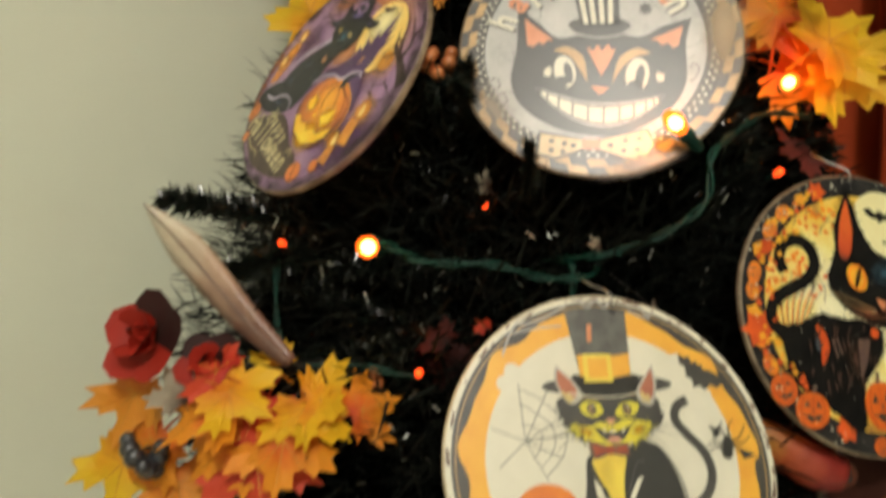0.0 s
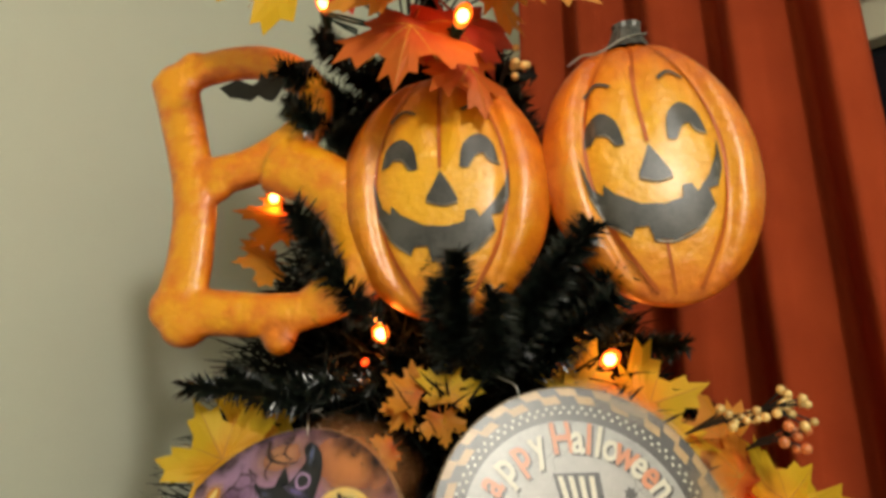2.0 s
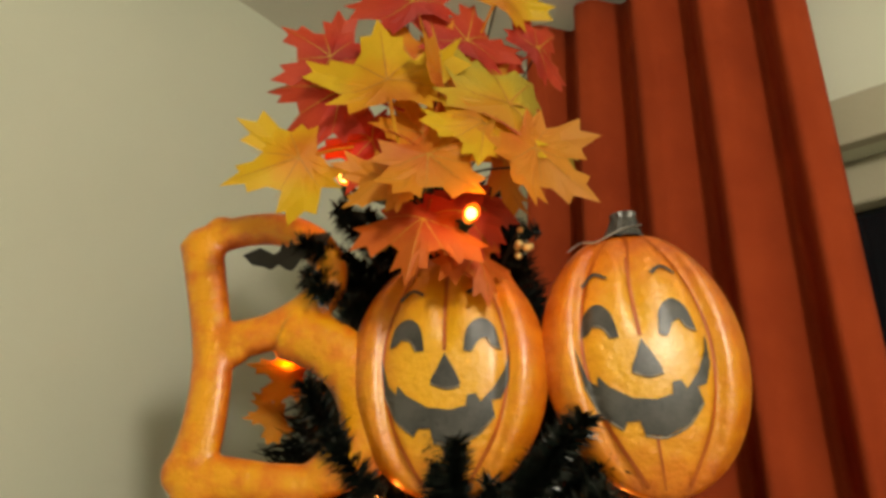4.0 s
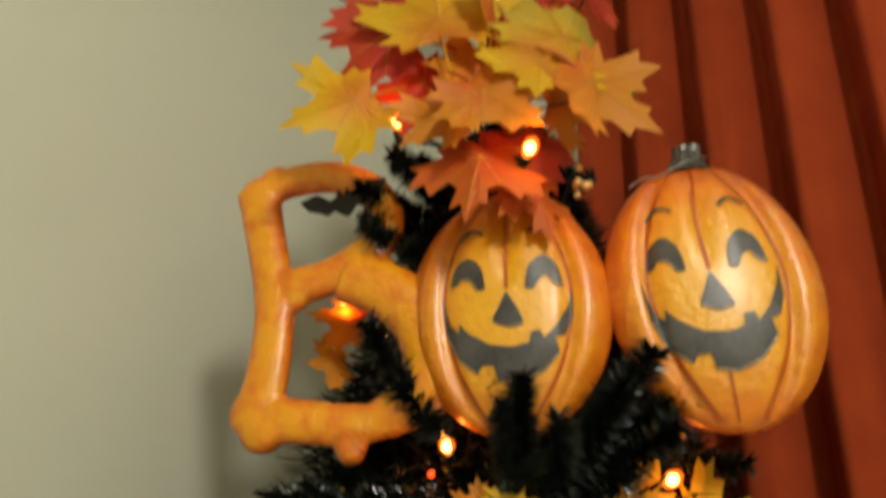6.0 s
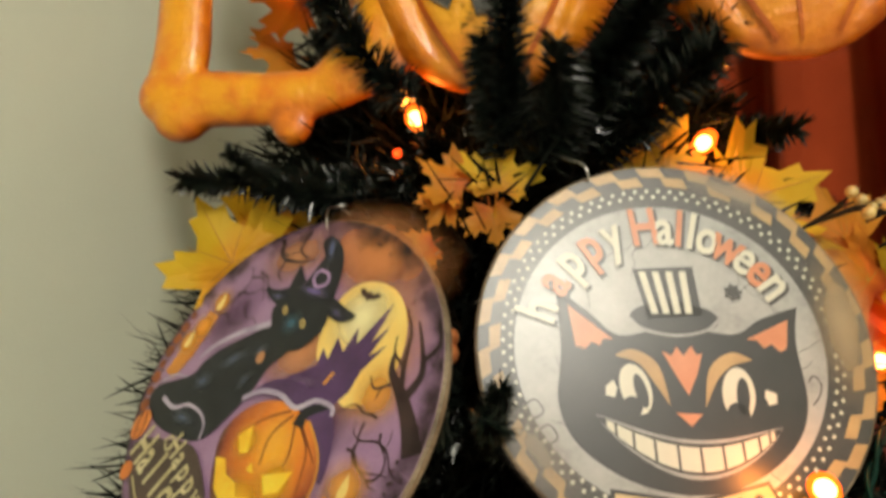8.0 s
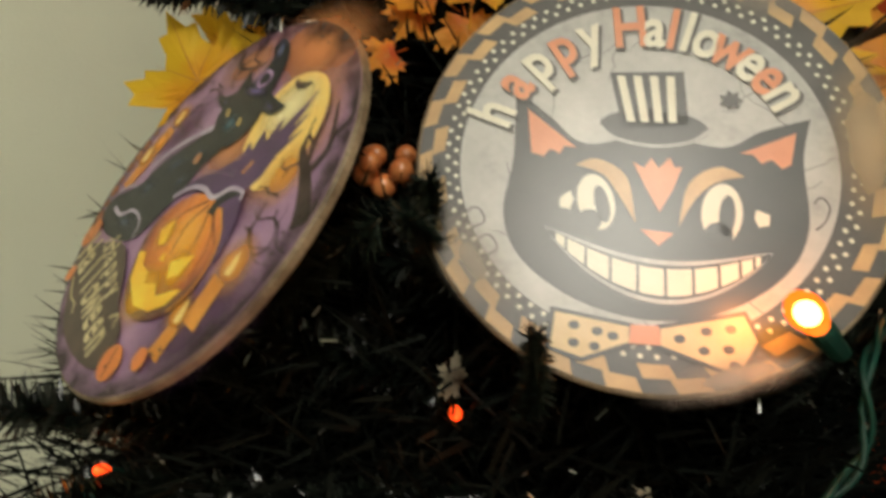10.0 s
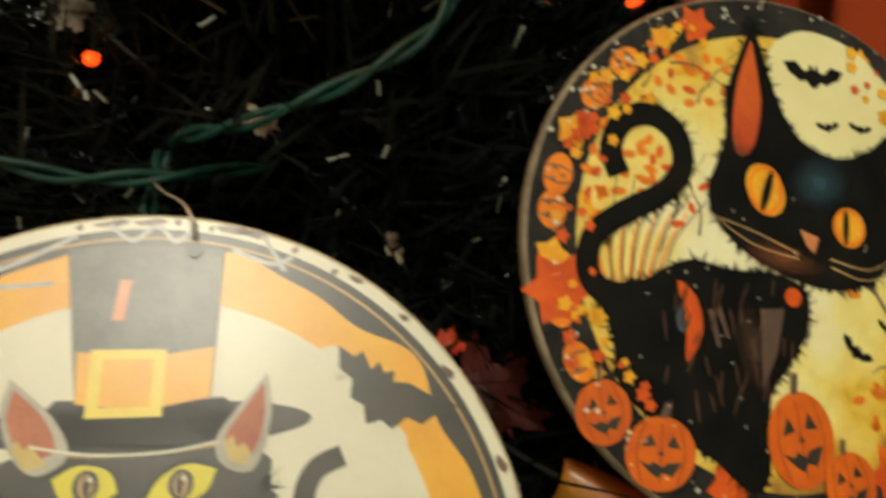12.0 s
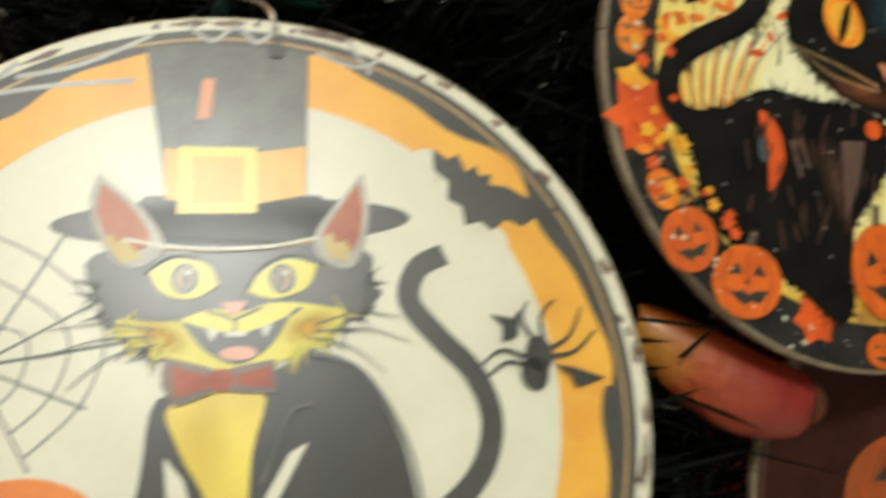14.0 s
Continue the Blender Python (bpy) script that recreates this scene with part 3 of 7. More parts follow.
JACK = vivid("pumpkin orange ink", (0.74, 0.15, 0.010), (0.52, 0.085, 0.008), 90, 0.8)


def jack(p, x, y, rx, ry, turn=0.0, face=BLACK, body=JACK):
    """A small printed lantern pumpkin: round body, lighter ribs, dark cut-outs."""
    c, s = math.cos(radians(turn)), math.sin(radians(turn))

    def at(pts):
        return [(x + rx * (a * c - b * s), y + ry * (a * s + b * c)) for a, b in pts]
    p.add("pumpkin_print", body, oval(x, y, rx, ry))
    p.add("rib_print", vivid("red brown rib ink", (0.46, 0.07, 0.008)), strips=[ribbon(at([(k * 0.9, 0.8), (k * 1.25, 0), (k * 0.9, -0.8)]), rx * 0.055) for k in (-0.55, 0.0, 0.55)])
    p.add("cutout_print", face, at([(-0.55, 0.15), (-0.15, 0.2), (-0.32, 0.52)]), at([(0.55, 0.15), (0.15, 0.2), (0.32, 0.52)]),
          at([(-0.1, -0.05), (0.1, -0.05), (0, 0.12)]), at([(-0.62, -0.2), (-0.3, -0.32), (-0.2, -0.22), (0.05, -0.36), (0.2, -0.24), (0.62, -0.2), (0.35, -0.6), (0.1, -0.5), (-0.05, -0.66), (-0.3, -0.5)]))
    p.add("stalk_print", BROWN, at([(-0.1, 0.95), (0.1, 0.95), (0.22, 1.35), (0.06, 1.4)]))


# -- board with the grinning dark mask and the arched greeting
ob, p = board("grin", "round grey and orange greeting board with arched lettering")
p.add("border_print", CHAR, oval(0, 0, 0.985, n=96))
tiles_a = []
for row, (r0, r1) in enumerate(((0.875, 0.93), (0.93, 0.985))):
    for k in range(46):
        if (k + row) % 2:
            continue
        w0, w1, sh = 2 * math.pi * k / 46, 2 * math.pi * (k + 1) / 46, 0.03
        tiles_a.append([(r0 * math.cos(w0), r0 * math.sin(w0)), (r0 * math.cos(w1), r0 * math.sin(w1)), (r1 * math.cos(w1 + sh), r1 * math.sin(w1 + sh)), (r1 * math.cos(w0 + sh), r1 * math.sin(w0 + sh))])
p.add("harlequin_print", TAN, *tiles_a)
dots = []
for row, rr in enumerate((0.81, 0.845)):
    for k in range(84):
        w = 2 * math.pi * (k + 0.5 * row) / 84
        dots.append(oval(rr * math.cos(w) - 0.015, rr * math.sin(w), 0.0105, n=8))
p.add("dot_print", IVORY, *dots)
p.add("field_print", MOON, oval(-0.03, -0.02, 0.775, 0.77, n=80))
p.add("scroll_print", CHAR, strips=[ribbon(q, 0.008) for q in (
    [(-0.78, -0.30), (-0.72, -0.26), (-0.68, -0.32), (-0.74, -0.36), (-0.80, -0.42)], [(-0.72, -0.42), (-0.66, -0.38), (-0.62, -0.44), (-0.68, -0.48)],
    [(0.63, -0.30), (0.67, -0.26), (0.69, -0.20), (0.66, -0.16), (0.63, -0.19)])])
rnd = random.Random(31)


def crack(x, y, a, n, step, wander):
    """A wandering hairline."""
    out = [(x, y)]
    for _ in range(n):
        a += rnd.uniform(-wander, wander)
        x, y = x + step * math.cos(a), y + step * math.sin(a)
        out.append((x, y))
    return out


p.add("hairline", CHAR, strips=[ribbon(crack(0.6 * math.cos(w), 0.6 * math.sin(w) - 0.05, w + rnd.uniform(1, 5), 5, 0.045, 0.7), 0.0045, 0.5) for w in [0.35 * k for k in range(18)]])
p.add("dark_shape", BLACK, [(v.x, v.y) for v in curve([(-0.58, 0.31, 0), (-0.58, 0.31, 0), (-0.42, 0.17, 0), (-0.27, 0.05, 0), (0.0, 0.10, 0), (0.29, 0.05, 0), (0.45, 0.13, 0), (0.645, 0.19, 0), (0.645, 0.19, 0), (0.605, 0.0, 0), (0.605, -0.30, 0), (0.50, -0.50, 0), (0.27, -0.655, 0), (0.0, -0.705, 0), (-0.29, -0.64, 0), (-0.52, -0.48, 0), (-0.605, -0.28, 0), (-0.575, -0.02, 0)], True, 5)])
p.add("orange_triangle", CORAL, [(-0.525, 0.21), (-0.31, 0.03), (-0.36, 0.035), (-0.38, 0.0), (-0.42, 0.02), (-0.45, -0.015), (-0.50, 0.0)], [(0.585, 0.125), (0.36, 0.025), (0.41, 0.02), (0.44, -0.02), (0.48, 0.0), (0.52, -0.04), (0.555, -0.02)])
p.add("hat_print", BLACK, [(-0.175, 0.40), (0.14, 0.41), (0.155, 0.15), (-0.12, 0.13)], oval(0.01, 0.135, 0.225, 0.085, -3))
p.add("hat_stripe", IVORY, *[[(a, 0.385), (a + 0.035, 0.385), (a * 0.82 + 0.053, 0.16), (a * 0.82 + 0.018, 0.16)] for a in (-0.145, -0.075, -0.005, 0.065)])
p.add("brim_line", MOON, strips=[ribbon([(-0.215, 0.14), (-0.15, 0.08), (0.01, 0.047), (0.16, 0.07), (0.235, 0.125)], 0.014)])
p.add("tan_crescent", TAN, *[[(v.x, v.y) for v in curve(q, True, 4)] for q in (
    [(-0.31, -0.05, 0), (-0.31, -0.05, 0), (-0.22, -0.02, 0), (-0.10, -0.10, 0), (-0.065, -0.30, 0), (-0.065, -0.30, 0), (-0.14, -0.17, 0), (-0.20, -0.09, 0)],
    [(0.37, -0.08, 0), (0.37, -0.08, 0), (0.27, -0.04, 0), (0.15, -0.12, 0), (0.105, -0.31, 0), (0.105, -0.31, 0), (0.18, -0.18, 0), (0.26, -0.11, 0)])])
p.add("orange_wedge", CORAL, [(-0.075, -0.03), (-0.03, -0.055), (0.0, -0.01), (0.03, -0.055), (0.075, -0.005), (0.095, -0.05), (0.125, -0.045), (0.085, -0.15), (0.03, -0.25), (-0.02, -0.15)])
p.add("pale_oval", IVORY, oval(-0.225, -0.215, 0.075, 0.125, 12), oval(0.275, -0.245, 0.08, 0.13, -6), [(-0.37, -0.20), (-0.33, -0.17), (-0.315, -0.21), (-0.33, -0.255), (-0.375, -0.245)], [(0.46, -0.245), (0.41, -0.225), (0.40, -0.26), (0.415, -0.30), (0.455, -0.29)])
p.add("dark_oval", BLACK, oval(-0.20, -0.225, 0.03, 0.085, 12), oval(0.295, -0.255, 0.032, 0.09, -6), oval(-0.25, -0.30, 0.05, 0.05), oval(0.26, -0.335, 0.055, 0.05))
p.add("orange_nose", CORAL, [(-0.045, -0.33), (0.085, -0.34), (0.025, -0.395)])


def grin(u, v):
    """A point of the curved smile: u along it, v from its lower to its upper line."""
    x = -0.43 + 0.89 * u
    top = -0.335 - 0.112 * math.sin(math.pi * u) - 0.07 * u
    low = -0.335 - 0.24 * math.sin(math.pi * u) ** 0.8 - 0.07 * u
    return x, low + (top - low) * v


def smile(v0, v1, u0, u1, n=24):
    return [grin(u0 + (u1 - u0) * k / n, v1) for k in range(n + 1)], [grin(u0 + (u1 - u0) * k / n, v0) for k in range(n + 1)]


p.add("pale_crescent", MOON, strips=[smile(-0.2, 1.2, 0.0, 1.0)])
p.add("dark_crescent", BLACK, strips=[smile(-0.06, 1.06, 0.01, 0.99)])
cuts = (0.045, 0.10, 0.19, 0.30, 0.42, 0.54, 0.66, 0.77, 0.86, 0.92, 0.955)
p.add("pale_block", IVORY, strips=[smile(0.06, 0.93, a + 0.007, b - 0.007, 6) for a, b in zip(cuts, cuts[1:])])
p.add("bow_rim", BLACK, [(-0.395, -0.67), (-0.07, -0.72), (-0.07, -0.81), (-0.27, -0.885), (-0.41, -0.84)], [(0.01, -0.72), (0.35, -0.645), (0.405, -0.76), (0.325, -0.915), (0.01, -0.815)])
p.add("bow_print", STRAW, [(-0.375, -0.69), (-0.09, -0.735), (-0.09, -0.795), (-0.27, -0.865), (-0.39, -0.83)], [(0.03, -0.735), (0.34, -0.665), (0.385, -0.76), (0.315, -0.895), (0.03, -0.80)])
p.add("bow_dot", BLACK, *[oval(a, b, 0.022, 0.018, n=10) for a, b in ((-0.30, -0.74), (-0.21, -0.76), (-0.30, -0.81), (-0.22, -0.82), (-0.15, -0.775), (0.10, -0.77), (0.2, -0.735), (0.29, -0.72), (0.19, -0.81), (0.28, -0.80), (0.30, -0.86))])
p.add("bow_knot", CORAL, [(-0.085, -0.725), (0.025, -0.725), (0.03, -0.80), (-0.09, -0.80)])
# soft beige and grey patches over parts of the border pattern
p.wash("faded_print", (0.46, 0.34, 0.20), 0.86, 0.10, 0.20, 0.55, 0, 0.75)
p.wash("faded_print", (0.46, 0.40, 0.32), 0.40, 0.84, 0.50, 0.14, -24, 0.55)
p.wash("faded_print", (0.48, 0.42, 0.34), -0.72, -0.50, 0.16, 0.40, 35, 0.5)
p.wash("faded_print", (0.44, 0.42, 0.38), 0.30, -0.90, 0.40, 0.10, 18, 0.6)
p.add("rivet_star", CHAR, lobed(0.33, 0.27, 0.05, 7, 0.45, 3), label="small grey star mark")
angles = (159, 145, 133, 121.5, 110, 95, 86, 79.5, 74, 66.5, 57.5, 48.5, 40.5, 32)
spots = [(-0.03 + 0.69 * math.cos(radians(a)), -0.06 + 0.685 * math.sin(radians(a)), a - 90) for a in angles]
p.letters("letter_shadow", "happyHalloween", CHAR, [(x + 0.014, y - 0.012, a) for x, y, a in spots], 0.292, narrow=0.78, bold=0.03)
for ch, spot, k in zip("happyHalloween", spots, range(14)):
    p.letters("letter", ch, CORAL if k in (1, 3, 5, 7, 10, 12) else IVORY, [spot], 0.288, narrow=0.76, bold=0.025)
    p.coats -= 1

# -- board with the pointed hat, the moon and the lantern pumpkin
ob, p = board("witch", "round purple board with moon and orange lantern pumpkin")
LILAC = vivid("lilac sky ink", (0.44, 0.28, 0.42), (0.24, 0.12, 0.26), 26, 1.0)
RUST = (0.58, 0.21, 0.065)
COAL = vivid("blue black fur ink", (0.006, 0.007, 0.010), (0.012, 0.014, 0.020))
PLUM = vivid("plum castle ink", (0.10, 0.045, 0.14), (0.055, 0.022, 0.075), 40)
PALE_EDGE = vivid("pale violet edge ink", (0.52, 0.46, 0.56), (0.30, 0.24, 0.36))
CANDLE = vivid("candle wax ink", (0.72, 0.32, 0.045), (0.46, 0.15, 0.02), 40)
BARK_INK = vivid("dark bark ink", (0.022, 0.010, 0.012), (0.05, 0.022, 0.02))
GREETING = vivid("pale greeting ink", (0.66, 0.58, 0.34), (0.46, 0.38, 0.18))
p.add("sky_print", LILAC, oval(0, 0, 0.985, n=96))
for name, colour, spot in (
        ("sunset_print", RUST, (0.42, 0.74, 0.62, 0.34, -20, 1.0)), ("sunset_print", (0.50, 0.22, 0.10), (-0.16, 0.78, 0.34, 0.22, 10, 0.9)), ("sunset_print", (0.56, 0.24, 0.10), (0.12, 0.22, 0.34, 0.24, 30, 0.9)),
        ("dusk_print", (0.13, 0.05, 0.13), (0.30, -0.10, 0.42, 0.22, -10, 0.9)), ("dusk_print", (0.10, 0.03, 0.09), (-0.50, 0.40, 0.22, 0.30, -40, 0.6)), ("dusk_print", (0.08, 0.03, 0.09), (0.55, -0.62, 0.5, 0.3, 30, 0.9)),
        ("moon_glow_print", (0.74, 0.30, 0.04), (0.52, 0.25, 0.42, 0.46, -15, 1.0))):
    p.wash(name, colour, *spot)
p.add("moon_print", vivid("moon yellow ink", (0.86, 0.66, 0.20), (0.80, 0.52, 0.12), 34, 0.9), loop([(0.23, 0.2), (0.22, 0.39), (0.3, 0.54), (0.44, 0.59), (0.6, 0.54), (0.70, 0.42), (0.74, 0.28), (0.73, 0.15), (0.69, 0.05), (0.61, -0.02), (0.49, -0.04), (0.36, 0.06)]))
p.wash("moon_print", (0.88, 0.82, 0.46), 0.44, 0.40, 0.24, 0.24, 0, 0.9)
p.wash("moon_print", (0.78, 0.34, 0.04), 0.66, 0.02, 0.18, 0.20, 0, 0.7)
p.add("castle_print", PLUM, [(-0.05, 0.03), (0.12, 0.10), (0.25, 0.15), (0.262, 0.24), (0.31, 0.18), (0.335, 0.295), (0.39, 0.22), (0.445, 0.345), (0.46, 0.26), (0.62, 0.47), (0.55, 0.27), (0.63, 0.345), (0.555, 0.20), (0.645, 0.255), (0.535, 0.13), (0.50, 0.03), (0.43, -0.04), (0.28, -0.03), (0.10, 0.01)])
p.wash("castle_light", (0.30, 0.17, 0.34), 0.16, 0.04, 0.16, 0.06, 10, 0.8)
p.add("window_print", CANDLE, [(0.325, 0.06), (0.345, 0.055), (0.385, 0.115), (0.365, 0.12)])
rnd = random.Random(41)
p.add("trunk_print", BARK_INK, strips=[ribbon(q, w, tp) for q, w, tp in (
    ([(0.92, -0.22), (0.87, -0.10), (0.79, 0.03), (0.71, 0.13), (0.70, 0.22)], 0.10, 0.85), ([(0.80, 0.0), (0.87, 0.11), (0.85, 0.22), (0.79, 0.37)], 0.05, 0.8), ([(0.79, 0.02), (0.765, 0.18), (0.76, 0.32), (0.70, 0.44)], 0.035, 0.8), ([(0.76, 0.16), (0.70, 0.22), (0.69, 0.30)], 0.018, 0.7),
    ([(0.86, 0.18), (0.93, 0.26), (0.90, 0.36)], 0.03, 0.8), ([(0.74, 0.08), (0.64, 0.05), (0.60, 0.11)], 0.018, 0.7), ([(0.68, 0.06), (0.66, 0.00)], 0.012, 0.6), ([(-0.30, 0.90), (-0.26, 0.78), (-0.12, 0.74), (0.0, 0.75)], 0.035, 0.8), ([(-0.22, 0.77), (-0.25, 0.68), (-0.20, 0.62)], 0.02, 0.7), ([(-0.10, 0.93), (-0.14, 0.82), (-0.06, 0.76)], 0.022, 0.7))])
p.add("twig_print", BARK_INK, strips=[ribbon(crack(x, y, a, 6, 0.045, 0.9), 0.013, 0.7) for x, y, a in (
    (-0.62, 0.44, 0.3), (-0.55, 0.50, 0.8), (-0.46, 0.66, -0.6), (-0.40, 0.70, -0.9), (-0.52, 0.56, -0.4), (-0.40, 0.52, -1.2), (0.70, -0.08, 2.6), (0.64, -0.10, -1.2), (0.58, -0.22, 0.6), (0.78, -0.22, 2.2), (0.72, -0.34, 1.0), (0.62, -0.20, -0.9), (0.74, -0.14, -2.0), (-0.30, 0.82, -0.2))])
p.add("bat_print", BARK_INK, bat_outline(0.45, 0.51, 0.15, -18))
p.add("rim_print", soft_ink("brown black rim ink", (0.028, 0.013, 0.013), (0, 0), (R, R), 0, 0.97, True), oval(0, 0, 0.985, n=96))
p.add("candle_print", CANDLE, [(-0.79, 0.23), (-0.70, 0.46), (-0.61, 0.42), (-0.69, 0.18)], [(-0.87, 0.09), (-0.80, 0.25), (-0.69, 0.19), (-0.78, 0.05)], [(0.46, -0.62), (0.53, -0.42), (0.63, -0.46), (0.58, -0.66)], [(0.33, -0.76), (0.40, -0.63), (0.47, -0.66), (0.43, -0.80)])
for x, y, r in ((-0.63, 0.51, 0.12), (-0.78, 0.27, 0.12), (0.63, -0.38, 0.17), (0.42, -0.60, 0.12), (-0.70, 0.36, 0.12)):
    p.wash("candle_glow_print", (0.82, 0.34, 0.03), x, y, r, r, 0, 0.85)
p.add("candle_flame", GLOWPAINT, *[loop([(x - 0.022, y - 0.03), (x + 0.018, y - 0.035), (x + 0.03, y + 0.01), (x + 0.015, y + 0.07), (x + 0.015, y + 0.07), (x - 0.01, y + 0.02)], 3) for x, y in ((-0.63, 0.50), (-0.78, 0.27), (0.62, -0.39), (0.43, -0.60))])
p.add("ember_print", vivid("burnt orange leaf ink", (0.42, 0.12, 0.025), (0.16, 0.04, 0.015)), *[lobed(-0.93 * math.cos(a), 0.93 * math.sin(a), 0.022 + 0.02 * rnd.random(), 6, 0.25, k) for k, a in enumerate([-0.2 + 0.085 * j for j in range(9)])])
p.add("dark_shape", COAL, loop([(-0.12, 0.36), (-0.28, 0.31), (-0.46, 0.23), (-0.57, 0.15), (-0.62, 0.08), (-0.74, 0.04), (-0.88, 0.0), (-0.90, -0.09), (-0.77, -0.2), (-0.6, -0.25), (-0.42, -0.27), (-0.31, -0.23), (-0.21, -0.12), (-0.12, 0.0), (-0.06, 0.13), (0.04, 0.24)], 5))
p.add("pale_rim", PALE_EDGE, strips=[ribbon(q, w, 0.6) for q, w in (([(-0.16, 0.37), (-0.35, 0.325), (-0.52, 0.25), (-0.62, 0.17)], 0.04), ([(-0.79, -0.06), (-0.67, -0.11), (-0.56, -0.09), (-0.45, -0.12), (-0.38, -0.18), (-0.37, -0.26)], 0.028), ([(-0.86, 0.03), (-0.76, 0.07), (-0.66, 0.06)], 0.02))])
for x, y, rx, ry, turn in ((-0.34, 0.17, 0.14, 0.05, 28), (-0.52, 0.04, 0.10, 0.07, 20), (-0.56, -0.16, 0.14, 0.05, -8), (-0.16, 0.22, 0.08, 0.035, 40), (-0.20, 0.06, 0.10, 0.03, 48)):
    p.wash("fur_sheen", (0.085, 0.105, 0.15), x, y, rx, ry, turn, 0.85)
p.add("head_print", COAL, loop([(-0.17, 0.40), (-0.16, 0.49), (-0.01, 0.52), (0.17, 0.48), (0.23, 0.39), (0.19, 0.29), (0.08, 0.22), (-0.05, 0.26)]), [(-0.12, 0.58), (-0.09, 0.72), (0.0, 0.60)])
p.wash("fur_sheen", (0.06, 0.13, 0.17), -0.01, 0.37, 0.09, 0.08, 0, 0.9)
p.add("hat_print", COAL, loop([(0.0, 0.57), (0.03, 0.67), (0.07, 0.76), (0.02, 0.84), (0.07, 0.885), (0.17, 0.81), (0.22, 0.7), (0.23, 0.55), (0.2, 0.48)]), loop([(-0.30, 0.59), (-0.19, 0.57), (0.0, 0.595), (0.2, 0.52), (0.34, 0.44), (0.41, 0.40), (0.34, 0.37), (0.26, 0.39), (0.14, 0.46), (-0.01, 0.49), (-0.15, 0.48), (-0.23, 0.52)]))
for x, y, rx, ry, turn, c in ((0.10, 0.80, 0.035, 0.11, 10, (0.13, 0.15, 0.27)), (0.07, 0.55, 0.15, 0.035, -14, (0.17, 0.13, 0.30)), (-0.18, 0.53, 0.08, 0.025, -5, (0.10, 0.10, 0.18)), (0.28, 0.42, 0.09, 0.025, -30, (0.08, 0.07, 0.14))):
    p.wash("hat_sheen", c, x, y, rx, ry, turn, 0.9)
p.add("buckle_print", vivid("violet buckle ink", (0.42, 0.26, 0.48)), strips=[ribbon([(0.04, 0.63), (0.07, 0.67), (0.14, 0.645), (0.15, 0.59), (0.08, 0.575), (0.04, 0.63)], 0.02, 0, 4)])
p.add("gold_dot", vivid("pale gold eye ink", (0.72, 0.50, 0.16)), oval(-0.085, 0.445, 0.016, 0.03, 30, n=12), oval(0.075, 0.365, 0.018, 0.03, 30, n=12))
p.add("gold_dot", vivid("copper bell ink", (0.52, 0.24, 0.10)), oval(-0.14, 0.18, 0.03, 0.034, n=14))
p.add("dark_slit", COAL, oval(-0.085, 0.445, 0.006, 0.02, 30, n=8), oval(0.075, 0.365, 0.006, 0.02, 30, n=8))
p.add("cape_print", PLUM, loop([(-0.11, -0.01), (0.03, 0.07), (0.30, 0.03), (0.43, -0.05), (0.50, -0.19), (0.50, -0.38), (0.42, -0.30), (0.33, -0.13), (0.18, -0.05), (-0.01, 0.0)]))
p.add("lantern_print", airbrush("glowing lantern print", ((0.86, 0.40, 0.02), (0.72, 0.20, 0.010), (0.30, 0.05, 0.008), (0.10, 0.016, 0.006)), (0.15, 0.55, 0.90, 1.12), (0.17 * R, -0.24 * R, 0), (27, 27, 27), 0.4, 0.4), loop([(-0.2, -0.34), (-0.21, -0.21), (-0.12, -0.1), (0.02, -0.04), (0.18, -0.05), (0.33, -0.13), (0.43, -0.25), (0.46, -0.37), (0.43, -0.50), (0.33, -0.60), (0.18, -0.65), (0.0, -0.62), (-0.14, -0.50)], 5))
p.add("lantern_rib", vivid("deep rust rib ink", (0.26, 0.055, 0.008)), strips=[ribbon(q, 0.014, 0.4) for q in ([(0.27, -0.13), (0.37, -0.26), (0.38, -0.45)], [(0.25, -0.13), (0.27, -0.28), (0.24, -0.36)], [(0.22, -0.10), (0.12, -0.2), (0.11, -0.34)], [(0.20, -0.08), (0.02, -0.14), (-0.07, -0.24)], [(0.29, -0.14), (0.43, -0.3)])])
p.add("lantern_edge", CANDLE, strips=[ribbon([(0.33, -0.12), (0.435, -0.25), (0.465, -0.37), (0.43, -0.50), (0.33, -0.60)], 0.014)])
p.add("lantern_stalk", COAL, strips=[ribbon([(0.27, -0.15), (0.29, -0.09), (0.36, -0.06), (0.43, -0.05)], 0.075, 0.7)])
p.add("pale_rim", PALE_EDGE, strips=[ribbon([(-0.16, -0.04), (-0.04, 0.005), (0.1, -0.01), (0.22, -0.065), (0.33, -0.025), (0.44, -0.05), (0.45, -0.09)], 0.03, 0.3)])
for x, y, r in ((-0.02, -0.24, 0.12), (0.24, -0.41, 0.16), (0.05, -0.52, 0.22)):
    p.wash("lantern_glow_print", (0.88, 0.46, 0.02), x, y, r, r, 0, 0.8)
p.add("lantern_cutout", vivid("lantern yellow ink", (0.88, 0.66, 0.05), (0.84, 0.46, 0.02)), [(-0.09, -0.22), (-0.01, -0.165), (0.01, -0.29), (-0.04, -0.30)], [(0.15, -0.38), (0.33, -0.345), (0.28, -0.44), (0.20, -0.46)], [(0.04, -0.37), (0.06, -0.33), (0.09, -0.38)],
      [(-0.19, -0.33), (-0.12, -0.33), (-0.08, -0.40), (0.0, -0.43), (0.03, -0.49), (0.13, -0.485), (0.18, -0.54), (0.28, -0.51), (0.36, -0.50), (0.30, -0.575), (0.19, -0.61), (0.03, -0.59), (-0.13, -0.47)])
